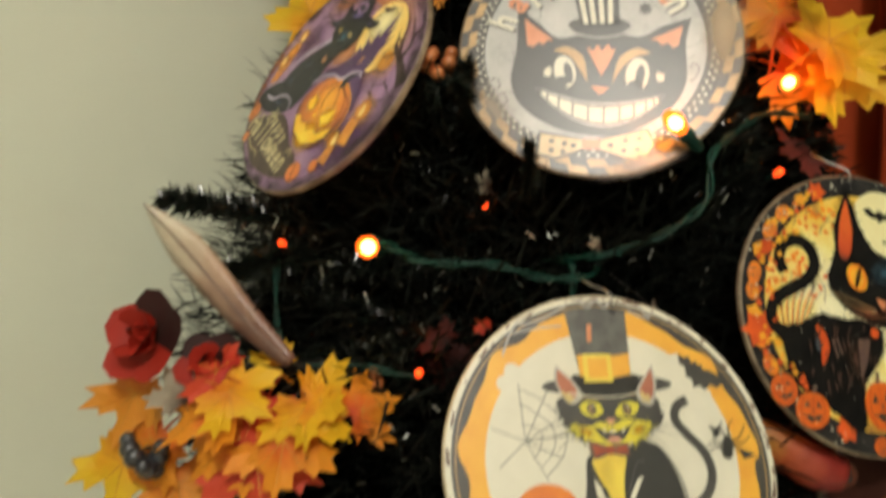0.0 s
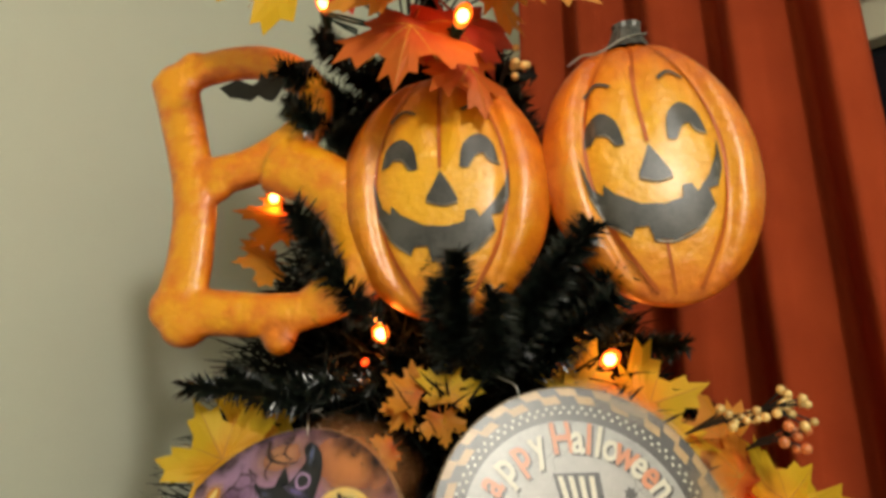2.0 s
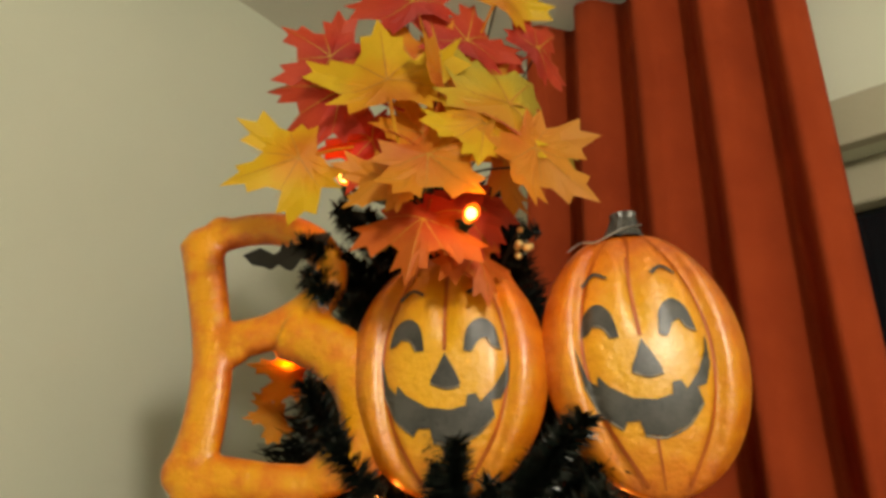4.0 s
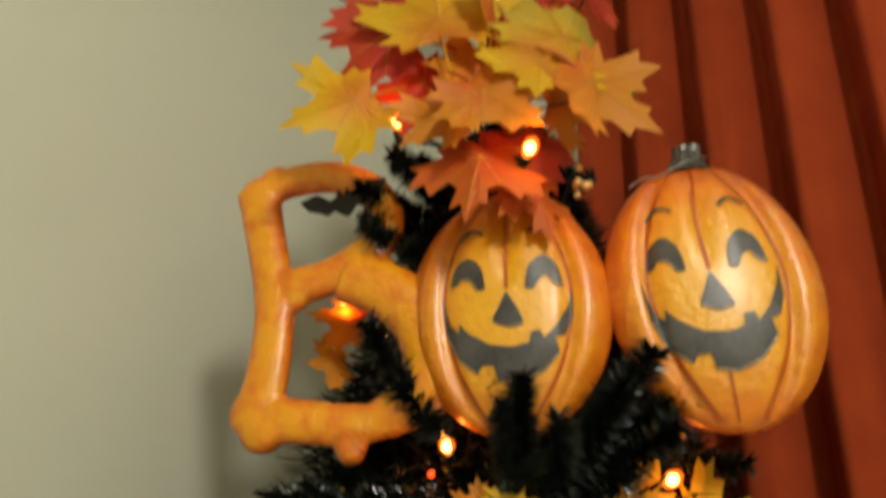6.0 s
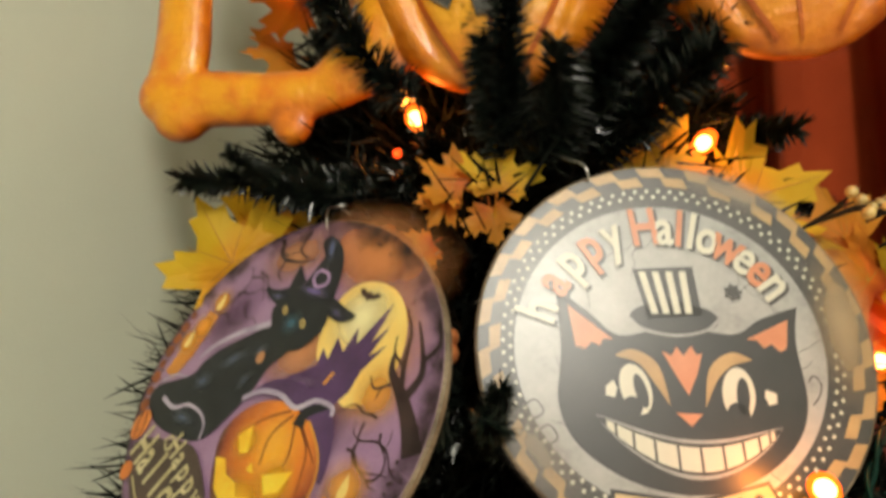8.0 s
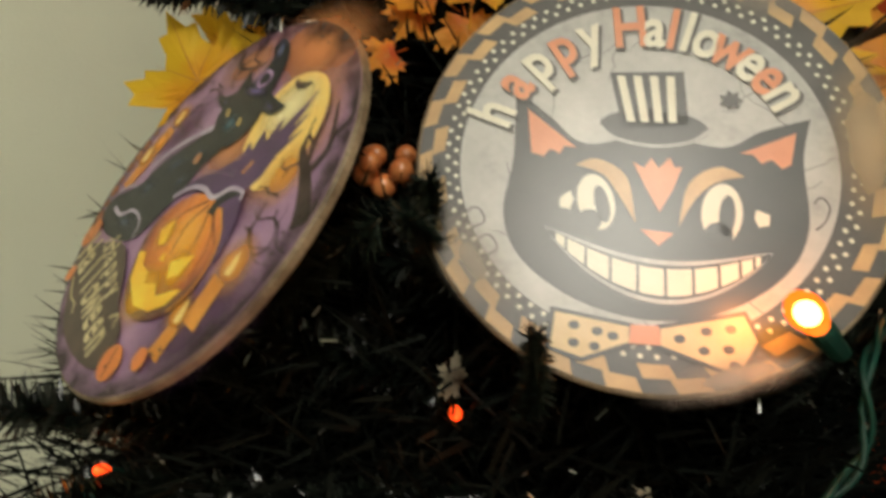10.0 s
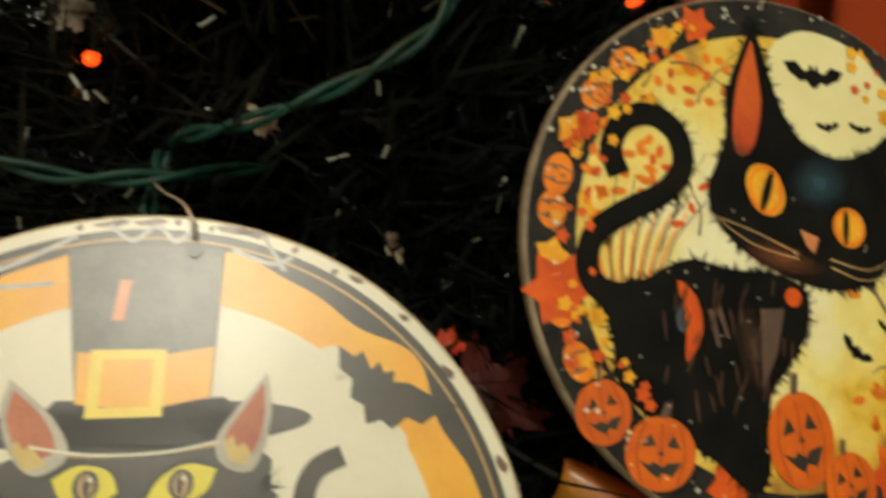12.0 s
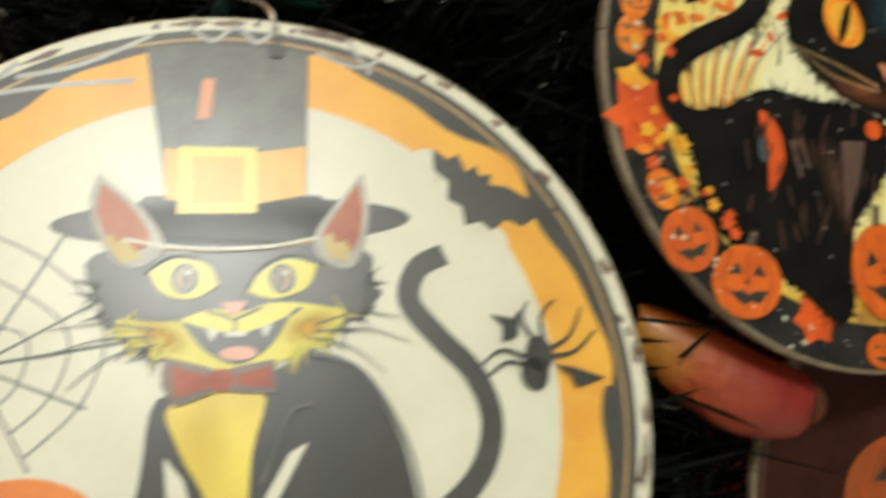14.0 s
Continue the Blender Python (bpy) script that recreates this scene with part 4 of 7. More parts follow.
p.add("plate_print", vivid("dark plate ink", (0.040, 0.024, 0.020), (0.09, 0.055, 0.04)), loop([(-0.86, -0.33), (-0.60, -0.28), (-0.38, -0.30), (-0.22, -0.44), (-0.10, -0.60), (0.05, -0.72), (0.02, -0.88), (-0.30, -0.84), (-0.62, -0.68)], 3))
p.add("small_pumpkin_print", ORANGE, oval(-0.87, -0.22, 0.065, 0.085, -20, n=18), oval(0.10, -0.84, 0.085, 0.08, n=18), oval(-0.83, -0.46, 0.045, 0.05, n=14), oval(0.32, -0.80, 0.05, n=14))
p.add("rib_print", vivid("rib brown ink", (0.24, 0.06, 0.01)), strips=[ribbon([(-0.89, -0.14), (-0.90, -0.22), (-0.88, -0.30)], 0.010), ribbon([(-0.86, -0.14), (-0.84, -0.22), (-0.85, -0.30)], 0.010), ribbon([(0.10, -0.77), (0.10, -0.91)], 0.012)])
p.add("scroll_print", GREETING, strips=[ribbon(q, 0.012) for q in ([(-0.62, -0.29), (-0.56, -0.26), (-0.54, -0.31), (-0.58, -0.33), (-0.60, -0.30)], [(-0.12, -0.66), (-0.05, -0.64), (-0.04, -0.70)], [(-0.76, -0.48), (-0.66, -0.58), (-0.56, -0.62), (-0.54, -0.67)])])
d = radians(-38)
p.letters("letter", "Happy", GREETING, [(-0.51 + 0.088 * k * math.cos(d), -0.31 + 0.088 * k * math.sin(d), -38) for k in range(5)], 0.17, narrow=0.75)
d = radians(-33)
p.letters("letter", "Halloween", GREETING, [(-0.77 + 0.098 * k * math.cos(d), -0.33 + 0.098 * k * math.sin(d), -33) for k in range(9)], 0.27, narrow=0.62)
p.add("worn_fleck", BARK_INK, *[oval(r * math.cos(a), r * math.sin(a), 0.004 + 0.006 * rnd.random(), n=6) for r, a in ((rnd.uniform(0.86, 0.98), rnd.uniform(0, 6.28)) for _ in range(90))])

# -- board with the tall hat, the web and the spider
ob, p = board("hat", "round cream and orange board with a tall hat", material("cream board edge", ((0.45, 0.38, 0.24), (0.66, 0.60, 0.44)), 0.5, 0, 120, 600, 0.3))
p.add("border_print", IVORY, oval(0, 0, 0.988, n=96))
rnd = random.Random(21)
p.add("worn_border", BROWN, *[[((r + q) * math.cos(a + s), (r + q) * math.sin(a + s)) for q, s in ((0.006, 0.0), (0.010 + 0.01 * rnd.random(), 0.3 * w), (0.004, w), (-0.012 * rnd.random(), 0.8 * w), (-0.008, 0.3 * w))] for r, a, w in ((rnd.uniform(0.958, 0.980), rnd.uniform(0, 2 * math.pi), 0.02 + 0.10 * rnd.random() ** 3) for _ in range(64))])
p.add("dark_ring", CHAR, strips=[ring(0.7, 0.955)])
p.add("line_ring", TAN, strips=[ring(0.925, 0.932)])
p.add("wavy_ring", GOLD, strips=[ring(0.7, 0.888, 200, wave=0.022, waves=11)])
p.add("field_print", IVORY, oval(0, 0, 0.76, n=90))
p.add("web_print", MOON, strips=[ribbon(q, 0.012) for q in ([(-0.50, 0.80), (-0.36, 0.84), (-0.2, 0.93)], [(-0.62, 0.62), (-0.56, 0.76), (-0.50, 0.84)], [(-0.60, 0.74), (-0.42, 0.78), (-0.24, 0.80)], [(0.20, 0.90), (0.30, 0.86), (0.36, 0.88)], [(0.28, 0.94), (0.34, 0.84)], [(-0.12, 0.965), (-0.06, 0.92), (0.0, 0.965), (0.05, 0.92), (0.1, 0.965)])])
p.add("web_print", GREYHAT, strips=[ribbon(q, 0.65 * w) for q, w in (
    ([(-0.52, 0.12), (-0.22, 0.16)], 0.012), ([(-0.52, 0.12), (-0.24, 0.28)], 0.009), ([(-0.52, 0.12), (-0.36, 0.42)], 0.009), ([(-0.52, 0.12), (-0.54, 0.45)], 0.008), ([(-0.52, 0.12), (-0.30, 0.02)], 0.009), ([(-0.52, 0.12), (-0.40, -0.1)], 0.008), ([(-0.52, 0.12), (-0.72, 0.2)], 0.008), ([(-0.52, 0.12), (-0.68, -0.02)], 0.008),
    ([(-0.54, 0.22), (-0.47, 0.20), (-0.43, 0.18), (-0.42, 0.14), (-0.44, 0.07), (-0.48, 0.03)], 0.007), ([(-0.54, 0.33), (-0.45, 0.28), (-0.37, 0.22), (-0.34, 0.15), (-0.37, 0.05), (-0.44, -0.02)], 0.007), ([(-0.54, 0.42), (-0.42, 0.36), (-0.31, 0.26), (-0.27, 0.16), (-0.31, 0.03), (-0.41, -0.07)], 0.007))])
p.add("cloud_print", IVORY, *[oval(x, y, r, n=18) for x, y, r in ((0.47, 0.58, 0.05), (0.52, 0.51, 0.05), (0.57, 0.44, 0.045), (0.62, 0.37, 0.05), (-0.62, 0.45, 0.05), (-0.57, 0.52, 0.05))])
p.add("bat_print", CHAR, [(0.49, 0.63), (0.53, 0.60), (0.555, 0.615), (0.575, 0.565), (0.60, 0.585), (0.61, 0.555), (0.64, 0.56), (0.635, 0.53), (0.68, 0.525), (0.74, 0.49), (0.82, 0.46), (0.76, 0.445), (0.71, 0.415), (0.67, 0.435), (0.63, 0.405), (0.60, 0.43), (0.56, 0.42), (0.555, 0.47), (0.52, 0.49), (0.525, 0.54), (0.49, 0.57)])
p.add("pumpkin_print", ORANGE, oval(-0.42, -0.27, 0.19, 0.16, n=30))
p.add("curved_stroke", CHAR, strips=[ribbon([(0.50, 0.345), (0.43, 0.31), (0.405, 0.23), (0.47, 0.14), (0.55, 0.05), (0.585, -0.06), (0.55, -0.17), (0.46, -0.25), (0.36, -0.28)], 0.055)])
p.add("coat_print", BLACK, [(v.x, v.y) for v in curve([(-0.16, 0.03, 0), (-0.05, 0.02, 0), (0.09, 0.08, 0), (0.16, 0.12, 0), (0.26, 0.09, 0), (0.34, -0.02, 0), (0.39, -0.18, 0), (0.42, -0.45, 0), (0.40, -0.74, 0), (-0.28, -0.74, 0), (-0.24, -0.4, 0), (-0.19, -0.15, 0)], True, 4)])
p.add("vest_print", YELLOW, [(v.x, v.y) for v in curve([(-0.13, 0.02, 0), (0.06, 0.04, 0), (0.04, -0.10, 0), (0.02, -0.3, 0), (-0.02, -0.42, 0), (-0.05, -0.2, 0), (-0.11, -0.08, 0)], True, 4)])
p.add("lapel_print", IVORY, [(-0.14, -0.09), (-0.10, -0.14), (-0.07, -0.24), (-0.13, -0.19)], [(0.12, -0.10), (0.16, -0.08), (0.08, -0.22), (0.06, -0.20)], [(-0.11, -0.2), (-0.08, -0.3), (-0.05, -0.3), (-0.07, -0.2)])
p.add("dark_shape", CHAR, [(v.x, v.y) for v in curve([(-0.30, 0.36, 0), (0.0, 0.40, 0), (0.30, 0.36, 0), (0.31, 0.28, 0), (0.34, 0.25, 0), (0.27, 0.19, 0), (0.15, 0.11, 0), (0.0, 0.10, 0), (-0.15, 0.11, 0), (-0.25, 0.18, 0), (-0.29, 0.26, 0)], True, 4)])
p.add("fur_print", CHAR, *hairs([(-0.30, 0.30), (-0.28, 0.22), (-0.22, 0.16), (-0.12, 0.10)], 45, 0.055, 61, 0.9, False), *hairs([(0.31, 0.30), (0.31, 0.22), (0.24, 0.16), (0.12, 0.10)], 45, 0.055, 62, 0.9, False))
p.add("brim_print", CHAR, oval(0.01, 0.435, 0.41, 0.06, 1), [(-0.2, 0.50), (0.2, 0.50), (0.28, 0.42), (0.2, 0.37), (-0.2, 0.37), (-0.27, 0.42)])
p.add("hat_print", GREYHAT, [(-0.215, 0.895), (-0.1, 0.905), (0.06, 0.905), (0.18, 0.90), (0.165, 0.50), (-0.155, 0.49)])
p.add("hat_band", GOLD, [(-0.165, 0.62), (0.0, 0.605), (0.168, 0.63), (0.163, 0.50), (0.0, 0.47), (-0.155, 0.49)])
p.add("buckle_print", YELLOW, strips=[([(-0.13, 0.625), (0.05, 0.625), (0.05, 0.455), (-0.13, 0.455), (-0.13, 0.625)], [(-0.10, 0.60), (0.02, 0.60), (0.02, 0.48), (-0.10, 0.48), (-0.10, 0.60)])])
p.add("hat_mark", CORAL, [(-0.08, 0.81), (-0.05, 0.81), (-0.06, 0.70), (-0.09, 0.70)])
p.add("brim_line", TAN, strips=[ribbon([(-0.26, 0.385), (-0.1, 0.365), (0.06, 0.368), (0.2, 0.385)], 0.008)])
p.add("pointed_rim", vivid("grey white ear ink", (0.50, 0.48, 0.42), (0.30, 0.28, 0.25)), loop([(-0.305, 0.555), (-0.305, 0.555), (-0.318, 0.47), (-0.28, 0.37), (-0.22, 0.325), (-0.155, 0.37), (-0.20, 0.46)]), loop([(0.305, 0.56), (0.305, 0.56), (0.235, 0.475), (0.185, 0.40), (0.20, 0.335), (0.27, 0.315), (0.305, 0.38), (0.318, 0.47)]))
EAR = vivid("rosy brown ear ink", (0.52, 0.20, 0.11), (0.30, 0.09, 0.06), 90, 0.8)
p.add("pointed_patch", EAR, loop([(-0.295, 0.53), (-0.295, 0.53), (-0.302, 0.46), (-0.27, 0.385), (-0.235, 0.36), (-0.185, 0.385), (-0.22, 0.46)], 3), loop([(0.295, 0.535), (0.295, 0.535), (0.245, 0.465), (0.205, 0.40), (0.225, 0.36), (0.265, 0.35), (0.29, 0.39), (0.302, 0.46)], 3))
p.add("ear_tuft", vivid("straw tuft ink", (0.62, 0.48, 0.20)), [(-0.285, 0.39), (-0.27, 0.41), (-0.255, 0.385), (-0.24, 0.40), (-0.215, 0.365), (-0.20, 0.35), (-0.245, 0.335)], [(0.205, 0.39), (0.225, 0.405), (0.235, 0.375), (0.255, 0.385), (0.27, 0.36), (0.26, 0.33), (0.215, 0.345)])
p.add("yellow_patch", LIME, loop([(-0.185, 0.315), (-0.185, 0.315), (-0.13, 0.345), (-0.06, 0.33), (-0.035, 0.28), (-0.035, 0.28), (-0.09, 0.25), (-0.155, 0.265)], 4), loop([(0.19, 0.325), (0.19, 0.325), (0.12, 0.34), (0.06, 0.31), (0.03, 0.262), (0.03, 0.262), (0.09, 0.245), (0.165, 0.27)], 4),
      loop([(-0.25, 0.205), (-0.14, 0.20), (-0.05, 0.225), (0.01, 0.215), (0.08, 0.235), (0.17, 0.23), (0.25, 0.205), (0.18, 0.14), (0.08, 0.09), (0.0, 0.078), (-0.09, 0.10), (-0.18, 0.15)]))
p.wash("muzzle_shade", (0.62, 0.34, 0.03), -0.16, 0.165, 0.09, 0.05, -20, 0.7)
p.wash("muzzle_shade", (0.62, 0.34, 0.03), 0.17, 0.175, 0.09, 0.05, 20, 0.7)
p.add("fur_print", LIME, *hairs([(-0.25, 0.21), (-0.20, 0.15), (-0.12, 0.11)], 26, 0.05, 63, 0.9, False), *hairs([(0.25, 0.21), (0.20, 0.15), (0.12, 0.11)], 26, 0.05, 64, 0.9, False))
p.add("dark_oval", CHAR, oval(-0.108, 0.298, 0.030, 0.036, n=18), oval(0.108, 0.292, 0.030, 0.036, n=18), loop([(-0.115, 0.20), (-0.115, 0.20), (-0.03, 0.172), (0.03, 0.17), (0.125, 0.205), (0.125, 0.205), (0.08, 0.135), (0.01, 0.098), (-0.06, 0.13)]))
p.add("eye_ring", TAN, oval(-0.108, 0.298, 0.017, 0.028, n=14), oval(0.108, 0.292, 0.017, 0.028, n=14))
p.add("dark_slit", BLACK, oval(-0.106, 0.298, 0.008, 0.026, n=10), oval(0.106, 0.292, 0.008, 0.026, n=10))
p.add("eye_glint", IVORY, oval(-0.10, 0.312, 0.006, n=8), oval(0.114, 0.306, 0.006, n=8))
p.add("tooth_print", IVORY, [(-0.06, 0.182), (-0.035, 0.175), (-0.045, 0.15)], [(0.06, 0.178), (0.085, 0.188), (0.07, 0.155)], [(-0.02, 0.172), (0.03, 0.17), (0.025, 0.16), (-0.015, 0.162)])
p.add("small_pink_patch", PINK, [(-0.03, 0.24), (0.03, 0.24), (0.012, 0.212), (-0.012, 0.212)], oval(0.01, 0.122, 0.042, 0.016, n=16))
p.add("brow_line", CHAR, strips=[ribbon([(-0.20, 0.315), (-0.14, 0.355), (-0.07, 0.345), (-0.025, 0.285)], 0.011, 0.4), ribbon([(0.205, 0.328), (0.13, 0.355), (0.06, 0.325), (0.02, 0.262)], 0.011, 0.4), ribbon([(-0.06, 0.222), (0.0, 0.198), (0.0, 0.172)], 0.006), ribbon([(0.06, 0.225), (0.0, 0.198)], 0.006), ribbon([(-0.115, 0.20), (-0.145, 0.215)], 0.008), ribbon([(0.125, 0.205), (0.15, 0.222)], 0.008)])
p.add("whisker_print", CHAR, strips=[ribbon(q, 0.005, 0.6) for q in ([(-0.17, 0.18), (-0.27, 0.20), (-0.38, 0.19)], [(-0.17, 0.165), (-0.28, 0.165), (-0.40, 0.13)], [(-0.16, 0.15), (-0.26, 0.125), (-0.34, 0.06)], [(0.18, 0.18), (0.28, 0.205), (0.38, 0.19)], [(0.18, 0.165), (0.30, 0.165), (0.40, 0.13)], [(0.17, 0.15), (0.26, 0.125), (0.34, 0.06)])])
p.add("bow_print", BROWN, loop([(-0.145, 0.12), (-0.145, 0.12), (-0.03, 0.085), (-0.03, 0.045), (-0.12, 0.012), (-0.12, 0.012), (-0.15, 0.06)], 3), loop([(0.09, 0.105), (0.09, 0.105), (-0.02, 0.085), (-0.01, 0.04), (0.095, 0.03), (0.095, 0.03)], 3))
p.add("bow_print", vivid("brick red bow ink", (0.42, 0.10, 0.045), (0.24, 0.05, 0.03)), [(-0.13, 0.10), (-0.05, 0.075), (-0.05, 0.05), (-0.12, 0.03)], [(0.08, 0.092), (0.01, 0.075), (0.01, 0.05), (0.085, 0.042)], oval(-0.025, 0.064, 0.028, 0.026, n=14))
p.wash("vest_shade", (0.66, 0.42, 0.02), -0.06, -0.06, 0.07, 0.12, 0, 0.25)
p.add("ear_line", IVORY, strips=[ribbon([(-0.24, 0.392), (-0.1, 0.368), (0.06, 0.368), (0.19, 0.39)], 0.007)])
p.add("coat_edge", GREYHAT, strips=[ribbon([(0.16, 0.115), (0.27, 0.08), (0.35, -0.03), (0.40, -0.18), (0.42, -0.45)], 0.009), ribbon([(0.06, -0.16), (0.12, -0.02), (0.17, 0.0)], 0.008)])
p.add("spider_print", BLACK, oval(0.715, 0.085, 0.035, 0.045, n=16), oval(0.70, 0.04, 0.035, 0.04, n=16), [(0.60, 0.19), (0.655, 0.175), (0.68, 0.20), (0.665, 0.13), (0.625, 0.12), (0.63, 0.16)], [(0.75, 0.06), (0.80, 0.05), (0.88, 0.02), (0.80, 0.0), (0.79, 0.03)],
      strips=[ribbon(q, 0.012, 0.6) for q in ([(0.68, 0.08), (0.62, 0.10), (0.56, 0.06)], [(0.68, 0.06), (0.63, 0.07), (0.57, 0.03)], [(0.71, 0.12), (0.68, 0.17), (0.70, 0.22)], [(0.73, 0.12), (0.73, 0.18), (0.77, 0.22)], [(0.75, 0.10), (0.80, 0.13), (0.84, 0.20)], [(0.75, 0.08), (0.81, 0.09), (0.87, 0.14)])])
p.add("hanger_hole", BLACK, oval(0.10, 0.895, 0.022, n=16))

# -- board with the arched dark motif, autumn field and row of pumpkins
ob, p = board("arch", "round black and orange autumn board with pumpkins")
AMBER_INK = vivid("bright amber ink", (0.84, 0.25, 0.012), (0.66, 0.15, 0.010), 90)
LEAF_GOLD = vivid("leaf gold ink", (0.84, 0.46, 0.03), (0.72, 0.30, 0.02), 90)
LEAF_RED = vivid("leaf red ink", (0.74, 0.11, 0.010), (0.52, 0.06, 0.008), 90)
p.add("border_print", MATT_CHAR, oval(0, 0, 0.985, n=96))
p.add("field_print", AUTUMN, oval(0.02, 0.0, 0.83, 0.84, n=80))
rnd = random.Random(11)
blots = [(0.90, a) for a in (118, 130, 141, 152, 163, 171, 181, 192, 204, 60, 46, 38, 30, 20, 8, -4, -16, -26)]
p.add("rim_pumpkin_print", AMBER_INK, *[oval(r * math.cos(radians(a)), r * math.sin(radians(a)), 0.058 + 0.022 * rnd.random(), 0.052, a + 90, n=16) for k, (r, a) in enumerate(blots) if k % 3])
p.add("rim_pumpkin_mark", BROWN, *[oval((r + dr) * math.cos(radians(a + da)), (r + dr) * math.sin(radians(a + da)), 0.010, 0.007, a, n=7) for k, (r, a) in enumerate(blots) if k % 3 for dr, da in ((0.015, -1.2), (0.015, 1.2), (-0.018, 0))],
      strips=[ribbon([((r - 0.045) * math.cos(radians(a + da)), (r - 0.045) * math.sin(radians(a + da))), (r * math.cos(radians(a + 1.5 * da)), r * math.sin(radians(a + 1.5 * da))), ((r + 0.045) * math.cos(radians(a + da)), (r + 0.045) * math.sin(radians(a + da)))], 0.007) for k, (r, a) in enumerate(blots) if k % 3 for da in (-1.3, 1.3)])
p.add("leaf_print", LEAF_GOLD, *[lobed(r * math.cos(radians(a)), r * math.sin(radians(a)), 0.05 + 0.02 * rnd.random(), 5, 0.35, k) for k, (r, a) in enumerate(blots) if k % 3 == 0])
p.add("leaf_print", LEAF_RED, lobed(-0.88, -0.13, 0.13, 6, 0.42, 5), lobed(0.38, -0.80, 0.12, 6, 0.42, 6), lobed(0.86, 0.02, 0.08, 6, 0.4, 7), lobed(-0.28, 0.86, 0.08, 6, 0.4, 8), lobed(-0.3, -0.80, 0.09, 6, 0.35, 12))
p.add("leaf_fleck", AMBER_INK, *[oval(x, y, 0.022 + 0.012 * rnd.random(), 0.016, 180 * rnd.random(), n=8) for x, y in ((rnd.uniform(-0.76, -0.5), rnd.uniform(0.1, 0.5)) for _ in range(22))],
      *[oval(x, y, 0.024 + 0.014 * rnd.random(), 0.017, 180 * rnd.random(), n=8) for x, y in ((rnd.uniform(0.25, 0.76), rnd.uniform(-0.66, 0.28)) for _ in range(46)) if x * x + y * y < 0.62 and (x > 0.5 or abs(y + 0.15) < 0.12 or y < -0.5)],
      *[oval(x, y, 0.024, 0.017, 180 * rnd.random(), n=8) for x, y in ((rnd.uniform(-0.5, -0.15), rnd.uniform(0.5, 0.78)) for _ in range(14))])
p.add("reed_print", AMBER_INK, strips=[ribbon([(-0.62 + 0.03 * k, -0.12), (-0.60 + 0.045 * k, 0.02), (-0.56 + 0.06 * k, 0.14)], 0.014, 0.6) for k in range(-3, 4)], label="")
p.add("stalk_print", BROWN, strips=[ribbon([(-0.62 + 0.035 * k, -0.14), (-0.58 + 0.05 * k, 0.05), (-0.50 + 0.07 * k, 0.25 - 0.02 * k)], 0.008, 0.5) for k in range(-2, 4)])
p.add("tree_print", BROWN, strips=[ribbon(q, w, 0.75) for q, w in (
    ([(0.47, -0.72), (0.53, -0.5), (0.52, -0.3), (0.60, -0.05), (0.62, 0.2)], 0.05), ([(0.53, -0.42), (0.64, -0.25), (0.74, -0.18)], 0.028), ([(0.52, -0.35), (0.42, -0.2), (0.36, -0.08)], 0.024), ([(0.55, -0.2), (0.68, -0.02), (0.74, 0.12)], 0.022), ([(0.56, -0.15), (0.48, 0.0), (0.50, 0.14)], 0.018), ([(0.53, -0.5), (0.40, -0.42), (0.33, -0.44)], 0.016), ([(0.52, -0.55), (0.42, -0.56)], 0.014))])
p.add("twig_print", BROWN, strips=[ribbon(crack(x, y, a, 6, 0.05, 0.5), 0.009, 0.7) for x, y, a in ((-0.52, 0.60, 0.4), (-0.40, 0.70, -0.3), (-0.30, 0.55, 1.2), (-0.44, 0.12, 1.3), (-0.34, 0.06, 1.0), (-0.50, 0.0, 1.4), (0.60, -0.05, 1.2), (0.62, 0.1, 2.0), (0.66, -0.2, 0.5), (0.42, -0.2, 2.2))])
p.add("tiny_leaf_print", LEAF_RED, *[oval(x, y, 0.020 + 0.012 * rnd.random(), 0.014, 180 * rnd.random(), n=8) for x, y in ((-0.47, 0.36), (-0.44, 0.30), (-0.50, 0.33), (-0.40, 0.66), (-0.33, 0.60), (-0.25, 0.66), (-0.36, 0.16), (-0.30, 0.24), (-0.42, 0.10), (-0.72, 0.28), (-0.76, 0.20), (0.64, -0.06), (0.68, -0.16), (0.58, -0.18), (0.50, -0.40), (0.70, 0.05))])
p.add("moon_print", vivid("pale yellow moon ink", (0.80, 0.76, 0.44), (0.74, 0.68, 0.34), 30), [(v.x, v.y) for v in curve([(0.04, 0.80, 0), (0.2, 0.88, 0), (0.42, 0.82, 0), (0.58, 0.66, 0), (0.62, 0.52, 0), (0.45, 0.38, 0), (0.25, 0.36, 0), (0.08, 0.5, 0), (0.02, 0.68, 0)], True, 4)])
p.add("bat_print", MATT_BLACK, bat_outline(0.22, 0.69, 0.27, -6), bat_outline(0.26, 0.49, 0.11, 4), bat_outline(0.41, 0.49, 0.11, -8), bat_outline(0.27, -0.36, 0.15, -40), bat_outline(0.42, -0.28, 0.10, -30))
p.add("curved_stroke", MATT_BLACK, strips=[ribbon([(-0.635, 0.27), (-0.66, 0.37), (-0.60, 0.47), (-0.49, 0.495), (-0.40, 0.43), (-0.385, 0.31), (-0.47, 0.21), (-0.62, 0.14), (-0.74, 0.06), (-0.775, -0.05), (-0.73, -0.13), (-0.6, -0.16)], 0.085)])
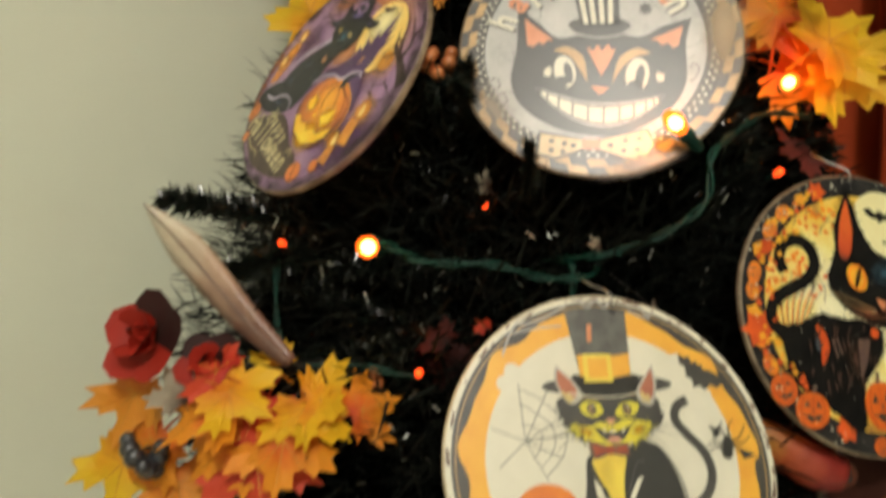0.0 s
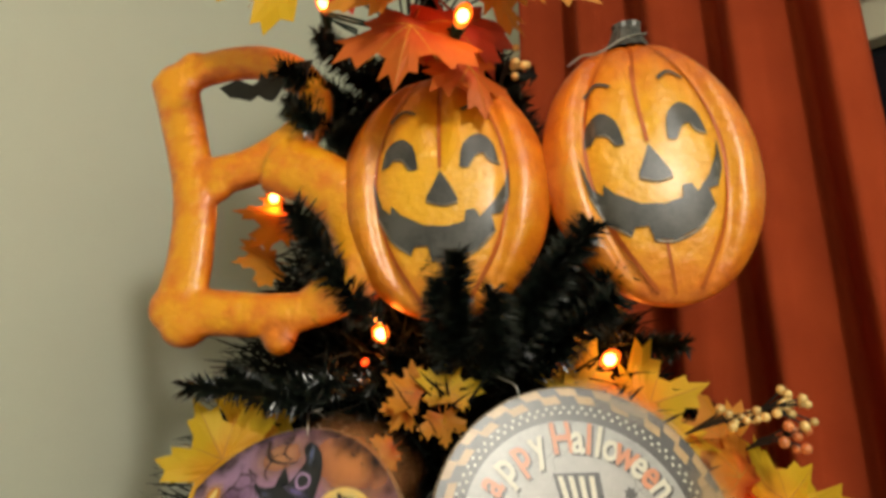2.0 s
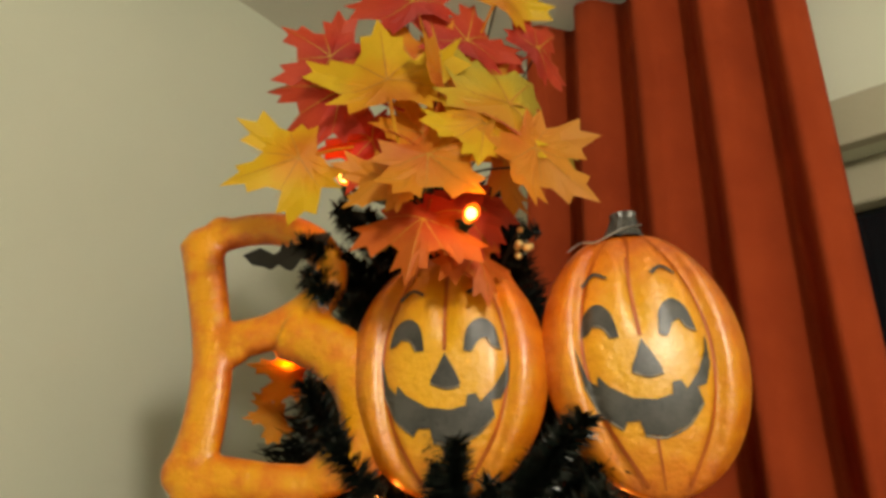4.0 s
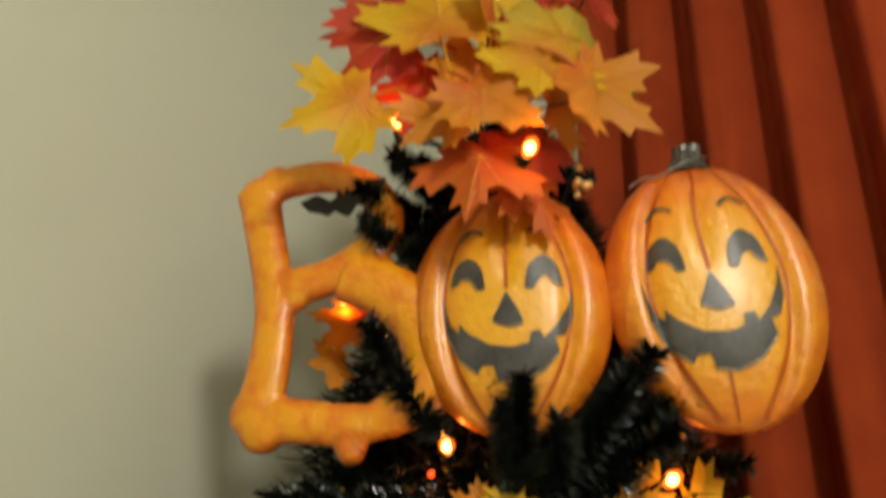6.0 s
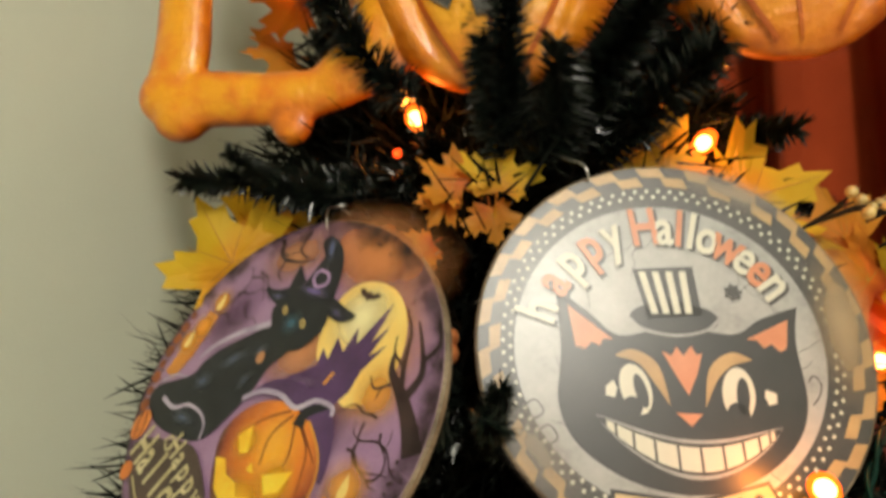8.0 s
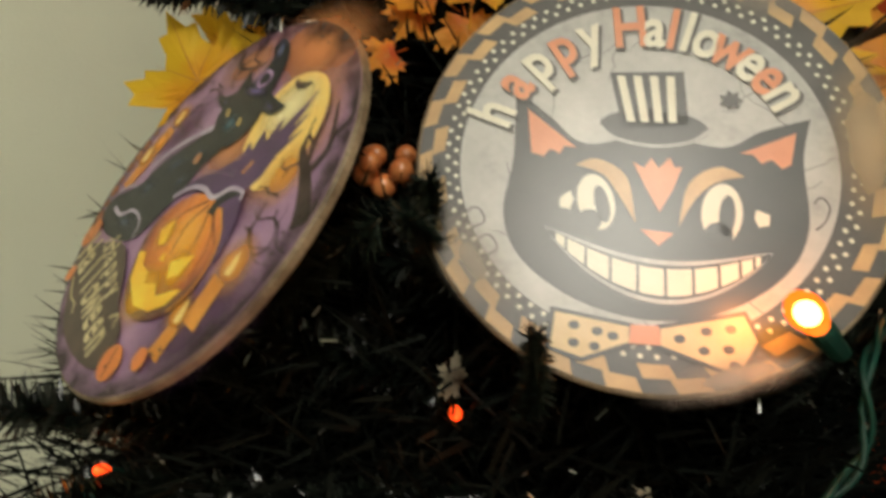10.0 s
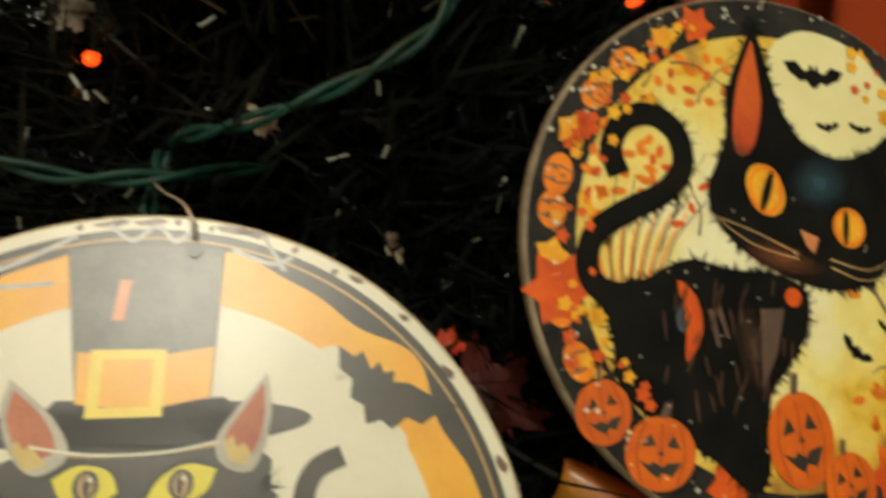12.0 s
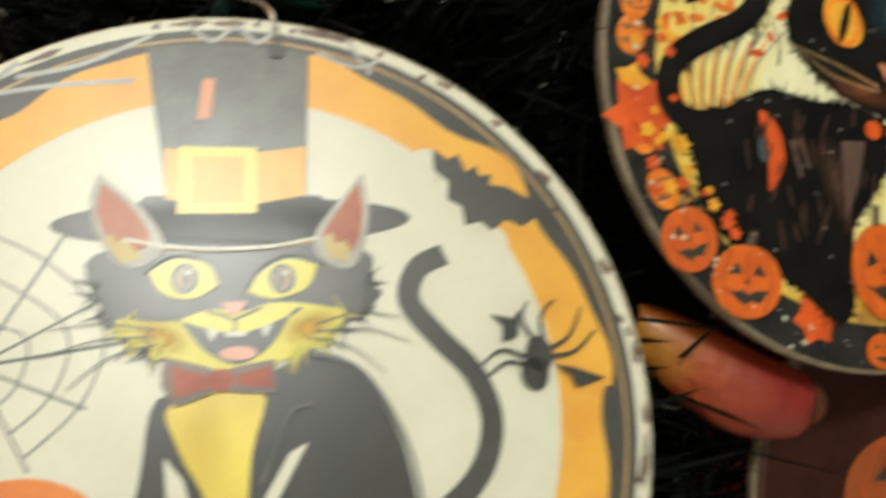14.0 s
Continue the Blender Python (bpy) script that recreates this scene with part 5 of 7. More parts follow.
p.add("dark_shape", MATT_BLACK, [(v.x, v.y) for v in curve([(-0.74, -0.12, 0), (-0.58, -0.10, 0), (-0.40, -0.025, 0), (-0.22, -0.06, 0), (-0.05, -0.075, 0), (0.08, -0.14, 0), (0.07, -0.28, 0), (-0.02, -0.40, 0), (-0.12, -0.53, 0), (-0.14, -0.76, 0), (-0.22, -0.82, 0), (-0.36, -0.70, 0), (-0.52, -0.60, 0), (-0.68, -0.46, 0), (-0.70, -0.28, 0)], True, 4)],
      [(v.x, v.y) for v in curve([(-0.03, 0.90, 0), (-0.03, 0.90, 0), (-0.17, 0.62, 0), (-0.20, 0.42, 0), (-0.29, 0.22, 0), (-0.22, 0.06, 0), (-0.05, -0.06, 0), (0.19, -0.135, 0), (0.40, -0.10, 0), (0.50, 0.02, 0), (0.585, 0.2, 0), (0.665, 0.52, 0), (0.665, 0.52, 0), (0.52, 0.46, 0), (0.40, 0.385, 0), (0.26, 0.37, 0), (0.12, 0.44, 0), (0.04, 0.60, 0)], True, 4)])
p.add("orange_triangle", EAR_RED, loop([(-0.045, 0.82), (-0.045, 0.82), (-0.12, 0.66), (-0.165, 0.46), (-0.15, 0.36), (-0.08, 0.40), (-0.03, 0.58)], 3))
p.add("orange_triangle", LEAF_RED, [(0.63, 0.47), (0.51, 0.32), (0.53, 0.16), (0.60, 0.26)])
BODY = loop([(-0.74, -0.12), (-0.58, -0.10), (-0.40, -0.025), (-0.22, -0.06), (-0.05, -0.075), (0.08, -0.14), (0.07, -0.28), (-0.02, -0.40), (-0.12, -0.53), (-0.14, -0.76), (-0.22, -0.82), (-0.36, -0.70), (-0.52, -0.60), (-0.68, -0.46), (-0.70, -0.28)])
HEAD = loop([(-0.03, 0.90), (-0.17, 0.62), (-0.20, 0.42), (-0.29, 0.22), (-0.22, 0.06), (-0.05, -0.06), (0.19, -0.135), (0.40, -0.10), (0.50, 0.02), (0.585, 0.2), (0.665, 0.52), (0.52, 0.46), (0.40, 0.385), (0.26, 0.37), (0.12, 0.44), (0.04, 0.60)])
TAIL = [(-0.69, 0.37), (-0.62, 0.51), (-0.49, 0.54), (-0.36, 0.45), (-0.34, 0.30), (-0.44, 0.17), (-0.62, 0.10), (-0.74, 0.02)]
p.add("fur_print", MATT_BLACK, *hairs(BODY, 190, 0.045, 51), *hairs(HEAD, 190, 0.04, 52), *hairs(TAIL, 80, 0.05, 53, closed=False))
p.wash("blue_patch", (0.028, 0.065, 0.09), 0.19, 0.27, 0.16, 0.13, 10, 0.85)
p.add("blue_patch", SLATE, oval(-0.42, -0.22, 0.035, 0.06, -15))
p.add("red_patch", LEAF_RED, [(v.x, v.y) for v in curve([(-0.44, -0.10, 0), (-0.37, -0.16, 0), (-0.36, -0.28, 0), (-0.43, -0.38, 0), (-0.42, -0.24, 0)], True, 3)])
p.wash("fur_sheen", (0.07, 0.035, 0.022), -0.16, -0.34, 0.08, 0.20, 10, 0.9)
p.wash("fur_sheen", (0.16, 0.05, 0.02), 0.0, -0.02, 0.22, 0.07, -14, 0.8)
p.add("chest_mark", BROWN, [(-0.12, -0.2), (-0.02, -0.2), (-0.07, -0.36), (-0.14, -0.48)], strips=[ribbon([(-0.32, -0.2), (-0.30, -0.33)], 0.025, 0.5), ribbon([(-0.29, -0.19), (-0.26, -0.3)], 0.02, 0.5)])
p.add("pale_oval", LEAF_GOLD, oval(-0.05, 0.235, 0.078, 0.10, 22), oval(0.30, 0.10, 0.072, 0.076, -8))
p.add("eye_glint", AMBER_INK, strips=[([(x + rx * math.cos(w), y + ry * math.sin(w)) for w in [math.pi * 2 * k / 20 for k in range(21)]], [(x + 0.78 * rx * math.cos(w), y + 0.78 * ry * math.sin(w)) for w in [math.pi * 2 * k / 20 for k in range(21)]]) for x, y, rx, ry in ((-0.05, 0.235, 0.076, 0.096), (0.30, 0.10, 0.071, 0.074))])
p.add("dark_slit", MATT_BLACK, oval(-0.045, 0.23, 0.018, 0.085, -22, n=14), oval(0.285, 0.10, 0.014, 0.07, -8, n=14))
p.add("orange_nose", CORAL, [(0.08, 0.09), (0.16, 0.06), (0.13, 0.0), (0.10, 0.03)])
p.add("whisker_print", TAN, strips=[ribbon(q, 0.007, 0.6) for q in ([(0.06, 0.0), (-0.12, 0.08), (-0.3, 0.14)], [(0.06, -0.02), (-0.12, 0.03), (-0.26, 0.12)], [(0.2, -0.02), (0.36, -0.06), (0.48, -0.02)], [(0.2, -0.05), (0.34, -0.10), (0.47, -0.07)])])
p.add("tag_print", LEAF_RED, oval(0.02, -0.16, 0.035, n=14))
p.add("leaf_fleck", LEAF_GOLD, *[lobed(r * math.cos(a), r * math.sin(a), 0.016 + 0.02 * rnd.random(), 5, 0.4, k) for k, (r, a) in enumerate((rnd.uniform(0.74, 0.95), radians(rnd.choice((rnd.uniform(-35, 65), rnd.uniform(100, 215))))) for _ in range(64))])
p.add("leaf_fleck", LEAF_RED, *[lobed(r * math.cos(a), r * math.sin(a), 0.012 + 0.018 * rnd.random(), 5, 0.4, k) for k, (r, a) in enumerate((rnd.uniform(0.72, 0.95), radians(rnd.choice((rnd.uniform(-35, 65), rnd.uniform(100, 225))))) for _ in range(64))])
FUR_BROWN = vivid("dark brown fur ink", (0.07, 0.028, 0.016), (0.03, 0.012, 0.008))
p.add("fur_stroke", FUR_BROWN, *[oval(x, y, 0.006, 0.035 + 0.03 * rnd.random(), rnd.uniform(-30, 10), n=6) for x, y in ((rnd.uniform(-0.6, 0.0), rnd.uniform(-0.55, -0.12)) for _ in range(64) if rnd.random() < 0.4)])
jack(p, -0.75, -0.53, 0.10, 0.105, 8)
jack(p, -0.555, -0.67, 0.13, 0.12, -8)
jack(p, -0.01, -0.655, 0.135, 0.165, 6)
jack(p, 0.175, -0.82, 0.105, 0.115, 12)
jack(p, -0.06, -0.92, 0.065, 0.06, 0)
p.add("worn_fleck", IVORY, *[lobed(r * math.cos(a), r * math.sin(a), 0.003 + 0.010 * rnd.random() ** 2, 4, 0.5, k) for k, (r, a) in enumerate((rnd.uniform(0.87, 0.98), rnd.uniform(0, 2 * math.pi)) for _ in range(150))])
p.add("white_fleck", IVORY, *[oval(rnd.uniform(-0.65, 0.5), rnd.uniform(-0.7, 0.3), 0.004, n=6) for _ in range(40)])

# -- lower board, half hidden under the others
ob, p = board("low", "round dark green and brown board hung low behind others")
p.add("border_print", vivid("dark wine brown ink", (0.035, 0.010, 0.006), (0.06, 0.018, 0.010)), oval(0, 0, 0.985, n=96))
p.add("field_print", material("dark wine red print", ((0.016, 0.005, 0.004), (0.034, 0.010, 0.007), (0.05, 0.016, 0.010)), 0.7, 0, 22, 260, 0.1, 0.8, spec=0.1), oval(0, 0, 0.95, n=70))
p.wash("fern_print", (0.07, 0.08, 0.05), -0.20, 0.66, 0.22, 0.24, 0, 0.9)
jack(p, -0.76, 0.40, 0.10, 0.09, 4, BLACK, vivid("dim orange ink", (0.16, 0.030, 0.006)))
jack(p, -0.32, 0.02, 0.28, 0.25, -8, BLACK, vivid("dusky orange ink", (0.34, 0.07, 0.008)))

# ---- BOO sign of embossed tin ----
SIGN_POSE = facing((0.0565, 0.555, 1.735), -22.3, 3.96)
sign = thing("embossed_word_sign", SIGN_POSE, "embossed orange tin sign of a bone letter and two smiling pumpkins", "sign")
bm = bmesh.new()


def bone(points, radii):
    tube(bm, curve([(x, y, 0) for x, y in points], steps=5), radii, 14, 0.6)


bone([(-0.274, 0.088), (-0.258, 0.04), (-0.237, -0.03), (-0.232, -0.09), (-0.236, -0.132)], [0.022 - 0.003 * math.sin(math.pi * k / 20) for k in range(21)])
bone([(-0.272, 0.084), (-0.235, 0.097), (-0.195, 0.099), (-0.160, 0.084), (-0.142, 0.062)], 0.0175)
bone([(-0.142, 0.062), (-0.140, 0.035), (-0.158, 0.012), (-0.190, -0.008), (-0.225, -0.016)], 0.0185)
bone([(-0.170, -0.006), (-0.130, -0.022), (-0.100, -0.050), (-0.088, -0.085), (-0.100, -0.112), (-0.126, -0.134)], [0.0265 - 0.0008 * max(0, k - 14) for k in range(26)])
bone([(-0.236, -0.138), (-0.205, -0.136), (-0.160, -0.139), (-0.110, -0.133), (-0.068, -0.116)], [0.021 - 0.0003 * k - 0.0009 * max(0, k - 11) for k in range(21)])
for x, y, r in ((-0.272, 0.084, 0.019), (-0.256, 0.098, 0.017), (-0.240, -0.131, 0.021), (-0.228, -0.143, 0.022), (-0.217, -0.026, 0.0145), (-0.150, -0.158, 0.014)):
    ball(bm, (x, y, 0), r, 14, (1, 1, 0.6))
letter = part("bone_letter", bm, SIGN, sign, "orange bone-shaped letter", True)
rm = letter.modifiers.new("fuse", "REMESH")
rm.mode, rm.voxel_size, rm.use_smooth_shade = "VOXEL", 0.0028, True
sm = letter.modifiers.new("soften", "SMOOTH")
sm.factor, sm.iterations = 0.5, 6


def pumpkin(cx, cy, rx, ry, lean, stalk, shift=0.0):
    """An embossed pumpkin: a shallow ribbed shell with a flat painted face."""
    def height(x, y):
        u, v = x / rx, y / ry
        e = max(0.0, 1 - u * u - v * v)
        shell = 0.027 * e ** 0.5
        m = u / max(0.05, math.sqrt(max(0.0, 1 - min(1, v * v) * 0.985)))
        groove = sum(math.exp(-((m - g) / w) ** 2) * d for g, w, d in ((shift, 0.07, 0.0030 * max(0.0, min(1.0, 3 * v - 0.1))), (-0.60, 0.06, 0.0045), (0.60, 0.06, 0.0045)))
        bulge = 0.0045 * math.exp(-((abs(m) - 0.80) / 0.14) ** 2) + 0.0022 * math.exp(-((abs(m) - 0.22) / 0.13) ** 2) * max(0.0, min(1.0, 2.2 * v))
        return shell + (bulge - groove) * min(1, e * 4)

    holder = pose(cx, cy, 0.002, 0, 0, lean)
    bm = bmesh.new()
    rings, sides = 26, 72
    prev = None
    mid = bm.verts.new((0, 0, height(0, 0)))
    for j in range(1, rings + 1):
        f = math.sin(math.pi / 2 * j / rings)
        row = []
        for k in range(sides):
            w = 2 * math.pi * k / sides
            pinch = 1 - 0.05 * math.exp(-((math.sin(w) - 1) / 0.06) ** 2)
            x, y = rx * f * math.cos(w), ry * f * math.sin(w) * pinch
            row.append(bm.verts.new((x, y, height(x, y) if j < rings else -0.002)))
        for k in range(sides):
            if prev is None:
                bm.faces.new((mid, row[k], row[(k + 1) % sides]))
            else:
                bm.faces.new((prev[k], row[k], row[(k + 1) % sides], prev[(k + 1) % sides]))
        prev = row
    bm.faces.new(prev[::-1])
    shell = part("pumpkin", bm, PUMPKIN_RIND, sign, "embossed smiling orange pumpkin", True, holder)
    q = Print(shell, 1.0, 0, height)

    def face(pts, off=None):
        return [((x + (shift if off is None else off)) * rx, y * ry) for x, y in pts]

    def soft(pts, steps=4):
        return face([(v.x, v.y) for v in curve([(x, y, 0) for x, y in pts], True, steps)])
    q.add("groove_line", PUMPKIN_GROOVE, strips=[ribbon(face([(g * 0.30, 0.93), (g * 0.8, 0.5), (g * 1.0, 0.0), (g * 0.8, -0.5), (g * 0.3, -0.93)], 0.0), rx * 0.035, 0, 7) for g in (-0.61, 0.61)] + [ribbon(face([(0.02 - shift, 0.95), (0.0, 0.5), (0.0, 0.06)]), rx * 0.05, 0.3, 5), ribbon(face([(0.0, -0.62), (0.02, -0.95)]), rx * 0.03, 0.3, 5)])
    q.add("eye_cutout", GREY_CUT, soft([(-0.55, 0.10), (-0.55, 0.10), (-0.50, 0.26), (-0.36, 0.33), (-0.24, 0.24), (-0.20, 0.06), (-0.20, 0.06), (-0.28, 0.06), (-0.34, 0.14), (-0.42, 0.16), (-0.48, 0.11)]), soft([(0.18, 0.06), (0.18, 0.06), (0.22, 0.24), (0.36, 0.33), (0.49, 0.25), (0.54, 0.08), (0.54, 0.08), (0.46, 0.10), (0.41, 0.16), (0.33, 0.14), (0.26, 0.05)]))
    q.add("nose_cutout", GREY_CUT, soft([(0.0, 0.04), (0.0, 0.04), (0.10, -0.10), (0.15, -0.21), (0.02, -0.23), (-0.13, -0.19), (-0.07, -0.08)]))
    q.add("mouth_cutout", GREY_CUT, face([(-0.63, 0.02), (-0.54, -0.20), (-0.46, -0.27), (-0.45, -0.20), (-0.36, -0.28), (-0.16, -0.37), (0.05, -0.39), (0.20, -0.36), (0.22, -0.28), (0.30, -0.27), (0.34, -0.33), (0.47, -0.22), (0.57, -0.08), (0.62, 0.06), (0.61, -0.16), (0.53, -0.30), (0.44, -0.32), (0.47, -0.42), (0.30, -0.56), (0.08, -0.63), (-0.10, -0.61), (-0.13, -0.52), (-0.24, -0.52), (-0.28, -0.57), (-0.45, -0.46), (-0.58, -0.26)]))
    # thin pale tubes added along lower cut-out edges as their highlights
    for pts in ([(-0.58, -0.26), (-0.45, -0.46), (-0.28, -0.57)], [(-0.10, -0.615), (0.08, -0.635), (0.30, -0.565), (0.47, -0.425)], [(0.15, -0.215), (0.02, -0.235), (-0.13, -0.195)], [(0.54, 0.08), (0.46, 0.10), (0.41, 0.16)], [(-0.28, 0.06), (-0.34, 0.14), (-0.42, 0.16)]):
        bm = bmesh.new()
        tube(bm, [(v.x, v.y, height(v.x, v.y) + 0.0008) for v in curve([((x + shift) * rx, y * ry, 0) for x, y in pts], steps=5)], 0.0010, 6)
        part("pressed_edge", bm, EDGE_HIGHLIGHT, shell, smooth=True)
    q.add("brow_cutout", GREY_CUT, strips=[ribbon(face([(-0.46, 0.50), (-0.34, 0.58), (-0.22, 0.53)]), rx * 0.045, 0.4), ribbon(face([(0.22, 0.54), (0.34, 0.60), (0.46, 0.54)]), rx * 0.045, 0.4)])
    if stalk:
        bm = bmesh.new()
        n = 22
        rows = []
        for f, r in ((0, 0.0185), (0.35, 0.0145), (0.8, 0.0115), (1.0, 0.0125), (1.06, 0.009)):
            rows.append([bm.verts.new((0.004 * f + 0.9 * r * (1 + 0.13 * (k % 2)) * math.cos(2 * math.pi * k / n), ry * 0.925 + 0.025 * f, 0.006 + 0.5 * r * (1 + 0.13 * (k % 2)) * math.sin(2 * math.pi * k / n))) for k in range(n)])
        for a, b in zip(rows, rows[1:]):
            for k in range(n):
                bm.faces.new((a[k], a[(k + 1) % n], b[(k + 1) % n], b[k]))
        bm.faces.new(rows[-1])
        part("stalk", bm, STEM_GREY, shell, "dark grey ribbed stalk")
    return shell


pumpkin(-0.024, -0.040, 0.085, 0.108, 2, False)
pumpkin(0.1385, -0.026, 0.0835, 0.115, 5, True, -0.06)
bm = bmesh.new()
vs = [bm.verts.new((x, y, 0.0)) for x, y in bat_outline(0, 0, 0.085, 8)]
f = bm.faces.new(vs)
ext = bmesh.ops.extrude_face_region(bm, geom=[f])
for v in ext["geom"]:
    if isinstance(v, bmesh.types.BMVert):
        v.co.z += 0.002
bmesh.ops.recalc_face_normals(bm, faces=bm.faces[:])
part("bat_cutout", bm, BAT_BLACK, sign, "small flat black bat shape", place=pose(-0.176, 0.062, 0.013, 0, 0, 8))
bm = bmesh.new()
tube(bm, curve([(0.080, 0.066, 0.010), (0.092, 0.074, 0.012), (0.105, 0.073, 0.016), (0.128, 0.085, 0.018), (0.146, 0.092, 0.012)], steps=5), 0.0009, 6)
part("hanging_wire", bm, WIRE_STEEL, sign, "thin pale tie wire")

# ---- the black tree ----
AXIS, TOP = Vector((0.085, 0.745, 0)), 2.06


def tree_radius(z):
    return min(0.36, max(0.05, 0.43 * (TOP - z)))


tree = thing("artificial_tree", Matrix.Translation((AXIS.x, AXIS.y, 0)), "black artificial tinsel tree with sparkling plastic needles", "tree")
bm = bmesh.new()
tube(bm, [(0, 0, 0.0), (0, 0, 0.9), (0.002, 0, 1.5), (0, 0.004, 2.0)], [0.02, 0.018, 0.013, 0.006], 10)
part("trunk", bm, BARK, tree, smooth=True)


def tip_mesh(seed, needles=860, length=0.15, reach=0.021):
    """A bottle-brush twig along +z: a wire with flat needles all round it."""
    rnd = random.Random(seed)
    bm = bmesh.new()
    bend = (rnd.uniform(-0.02, 0.02), rnd.uniform(-0.02, 0.02))

    def axis_at(f):
        return Vector((bend[0] * f * f, bend[1] * f * f, length * f))
    tube(bm, [axis_at(k / 5) for k in range(6)], 0.0014, 5)
    for k in range(needles):
        f = rnd.random() ** 0.85
        base, w = axis_at(f), rnd.uniform(0, 2 * math.pi)
        lean = rnd.uniform(0.25, 0.95) if f < 0.93 else rnd.uniform(0.7, 1.6)
        d = Vector((math.cos(w), math.sin(w), lean)).normalized()
        side = d.cross(Vector((math.sin(w * 3), math.cos(w * 5), 0.3))).normalized() * rnd.uniform(0.0006, 0.0015)
        ln = reach * rnd.uniform(0.5, 1.05)
        droop = Vector((0, 0, -0.12 * ln * rnd.random()))
        a, b = base - side, base + side
        m0, m1 = base + d * ln * 0.6 - side * 0.9, base + d * ln * 0.6 + side * 0.9
        tipv = base + d * ln + droop
        v = [bm.verts.new(c) for c in (a, b, m1, m0, tipv)]
        bm.faces.new((v[0], v[1], v[2], v[3]))
        bm.faces.new((v[3], v[2], v[4]))
    me = bpy.data.meshes.new("branch")
    bm.to_mesh(me)
    bm.free()
    me.materials.append(NEEDLE)
    return me


TIPS = [tip_mesh(k) for k in range(7)]


def twig(base, end, k, thick=1.0, name="branch"):
    base, end = Vector(base), Vector(end)
    d = end - base
    ob = new(name, TIPS[k % len(TIPS)])
    ob.parent = tree
    s = d.length / 0.15
    ob.matrix_basis = Matrix.Translation(-tree.location) @ Matrix.Translation(base) @ d.to_track_quat("Z", "Y").to_matrix().to_4x4() @ pose(0, 0, 0, 0, 0, 51 * k) @ Matrix.Diagonal((thick, thick, s, 1))
    return ob


FRAMES = [facing(c, yaw, up) for c, yaw, up in BOARDS.values()]
INVERSE = [m.inverted() for m in FRAMES]
SIGN_INV = SIGN_POSE.inverted()


def clear(p, margin=0.022):
    """True where a twig may stand without poking through a board or the sign."""
    for m in INVERSE:
        q = m @ p
        if -margin < q.z < 0.25 and math.hypot(q.x, q.y) < R * (1.24 if q.z > -0.012 else 1.06):
            return False
    q = SIGN_INV @ p
    return not (-0.028 < q.z < 0.25 and -0.30 < q.x < 0.235 and -0.155 < q.y < 0.125)


# twigs that stand out against the sign, the wall and the boards
for k, (a, b, th) in enumerate((
        ((-0.022, 0.572, 1.590), (-0.088, 0.585, 1.664), 1.1), ((-0.014, 0.572, 1.588), (-0.072, 0.583, 1.640), 1.0), 
        ((0.046, 0.545, 1.558), (0.017, 0.526, 1.650), 1.05), ((0.040, 0.545, 1.555), (0.026, 0.524, 1.632), 0.95), ((0.036, 0.55, 1.548), (0.008, 0.530, 1.605), 0.9),
        ((0.076, 0.540, 1.565), (0.112, 0.490, 1.655), 1.15), ((0.085, 0.545, 1.560), (0.135, 0.490, 1.622), 1.15), ((0.070, 0.545, 1.555), (0.092, 0.498, 1.620), 1.15), ((0.09, 0.55, 1.548), (0.148, 0.498, 1.598), 1.1), ((0.06, 0.55, 1.545), (0.078, 0.505, 1.590), 1.1),
        ((-0.02, 0.640, 1.785), (-0.098, 0.602, 1.780), 1.15), ((0.0, 0.640, 1.82), (-0.075, 0.606, 1.832), 1.1), ((0.0, 0.63, 1.76), (-0.06, 0.598, 1.755), 1.1),
        ((-0.005, 0.640, 1.800), (-0.105, 0.606, 1.806), 0.95), ((0.000, 0.640, 1.770), (-0.090, 0.598, 1.752), 0.9), ((0.000, 0.650, 1.830), (-0.030, 0.615, 1.862), 0.8),
        ((-0.010, 0.590, 1.545), (-0.145, 0.580, 1.527), 0.75), ((-0.085, 0.585, 1.530), (-0.121, 0.572, 1.553), 0.5), ((0.01, 0.60, 1.53), (-0.10, 0.585, 1.518), 0.8),
        ((-0.100, 0.560, 1.305), (-0.208, 0.510, 1.325), 0.9), ((-0.090, 0.560, 1.285), (-0.165, 0.500, 1.270), 0.9),
        ((0.022, 0.535, 1.385), (0.004, 0.482, 1.418), 0.6), ((0.028, 0.530, 1.385), (0.016, 0.478, 1.408), 0.6), ((0.060, 0.500, 1.325), (0.066, 0.462, 1.358), 0.5),
        ((0.100, 0.640, 1.620), (0.190, 0.560, 1.600), 0.9), ((0.140, 0.620, 1.590), (0.235, 0.560, 1.565), 0.9), ((0.16, 0.62, 1.56), (0.262, 0.560, 1.530), 0.8),
        ((0.06, 0.66, 1.86), (0.105, 0.60, 1.845), 0.9), ((0.05, 0.67, 1.92), (0.02, 0.60, 1.90), 0.8), ((0.07, 0.67, 1.84), (0.128, 0.60, 1.80), 0.9))):
    twig(a, b, k, th)

rnd = random.Random(5)
placed = 0
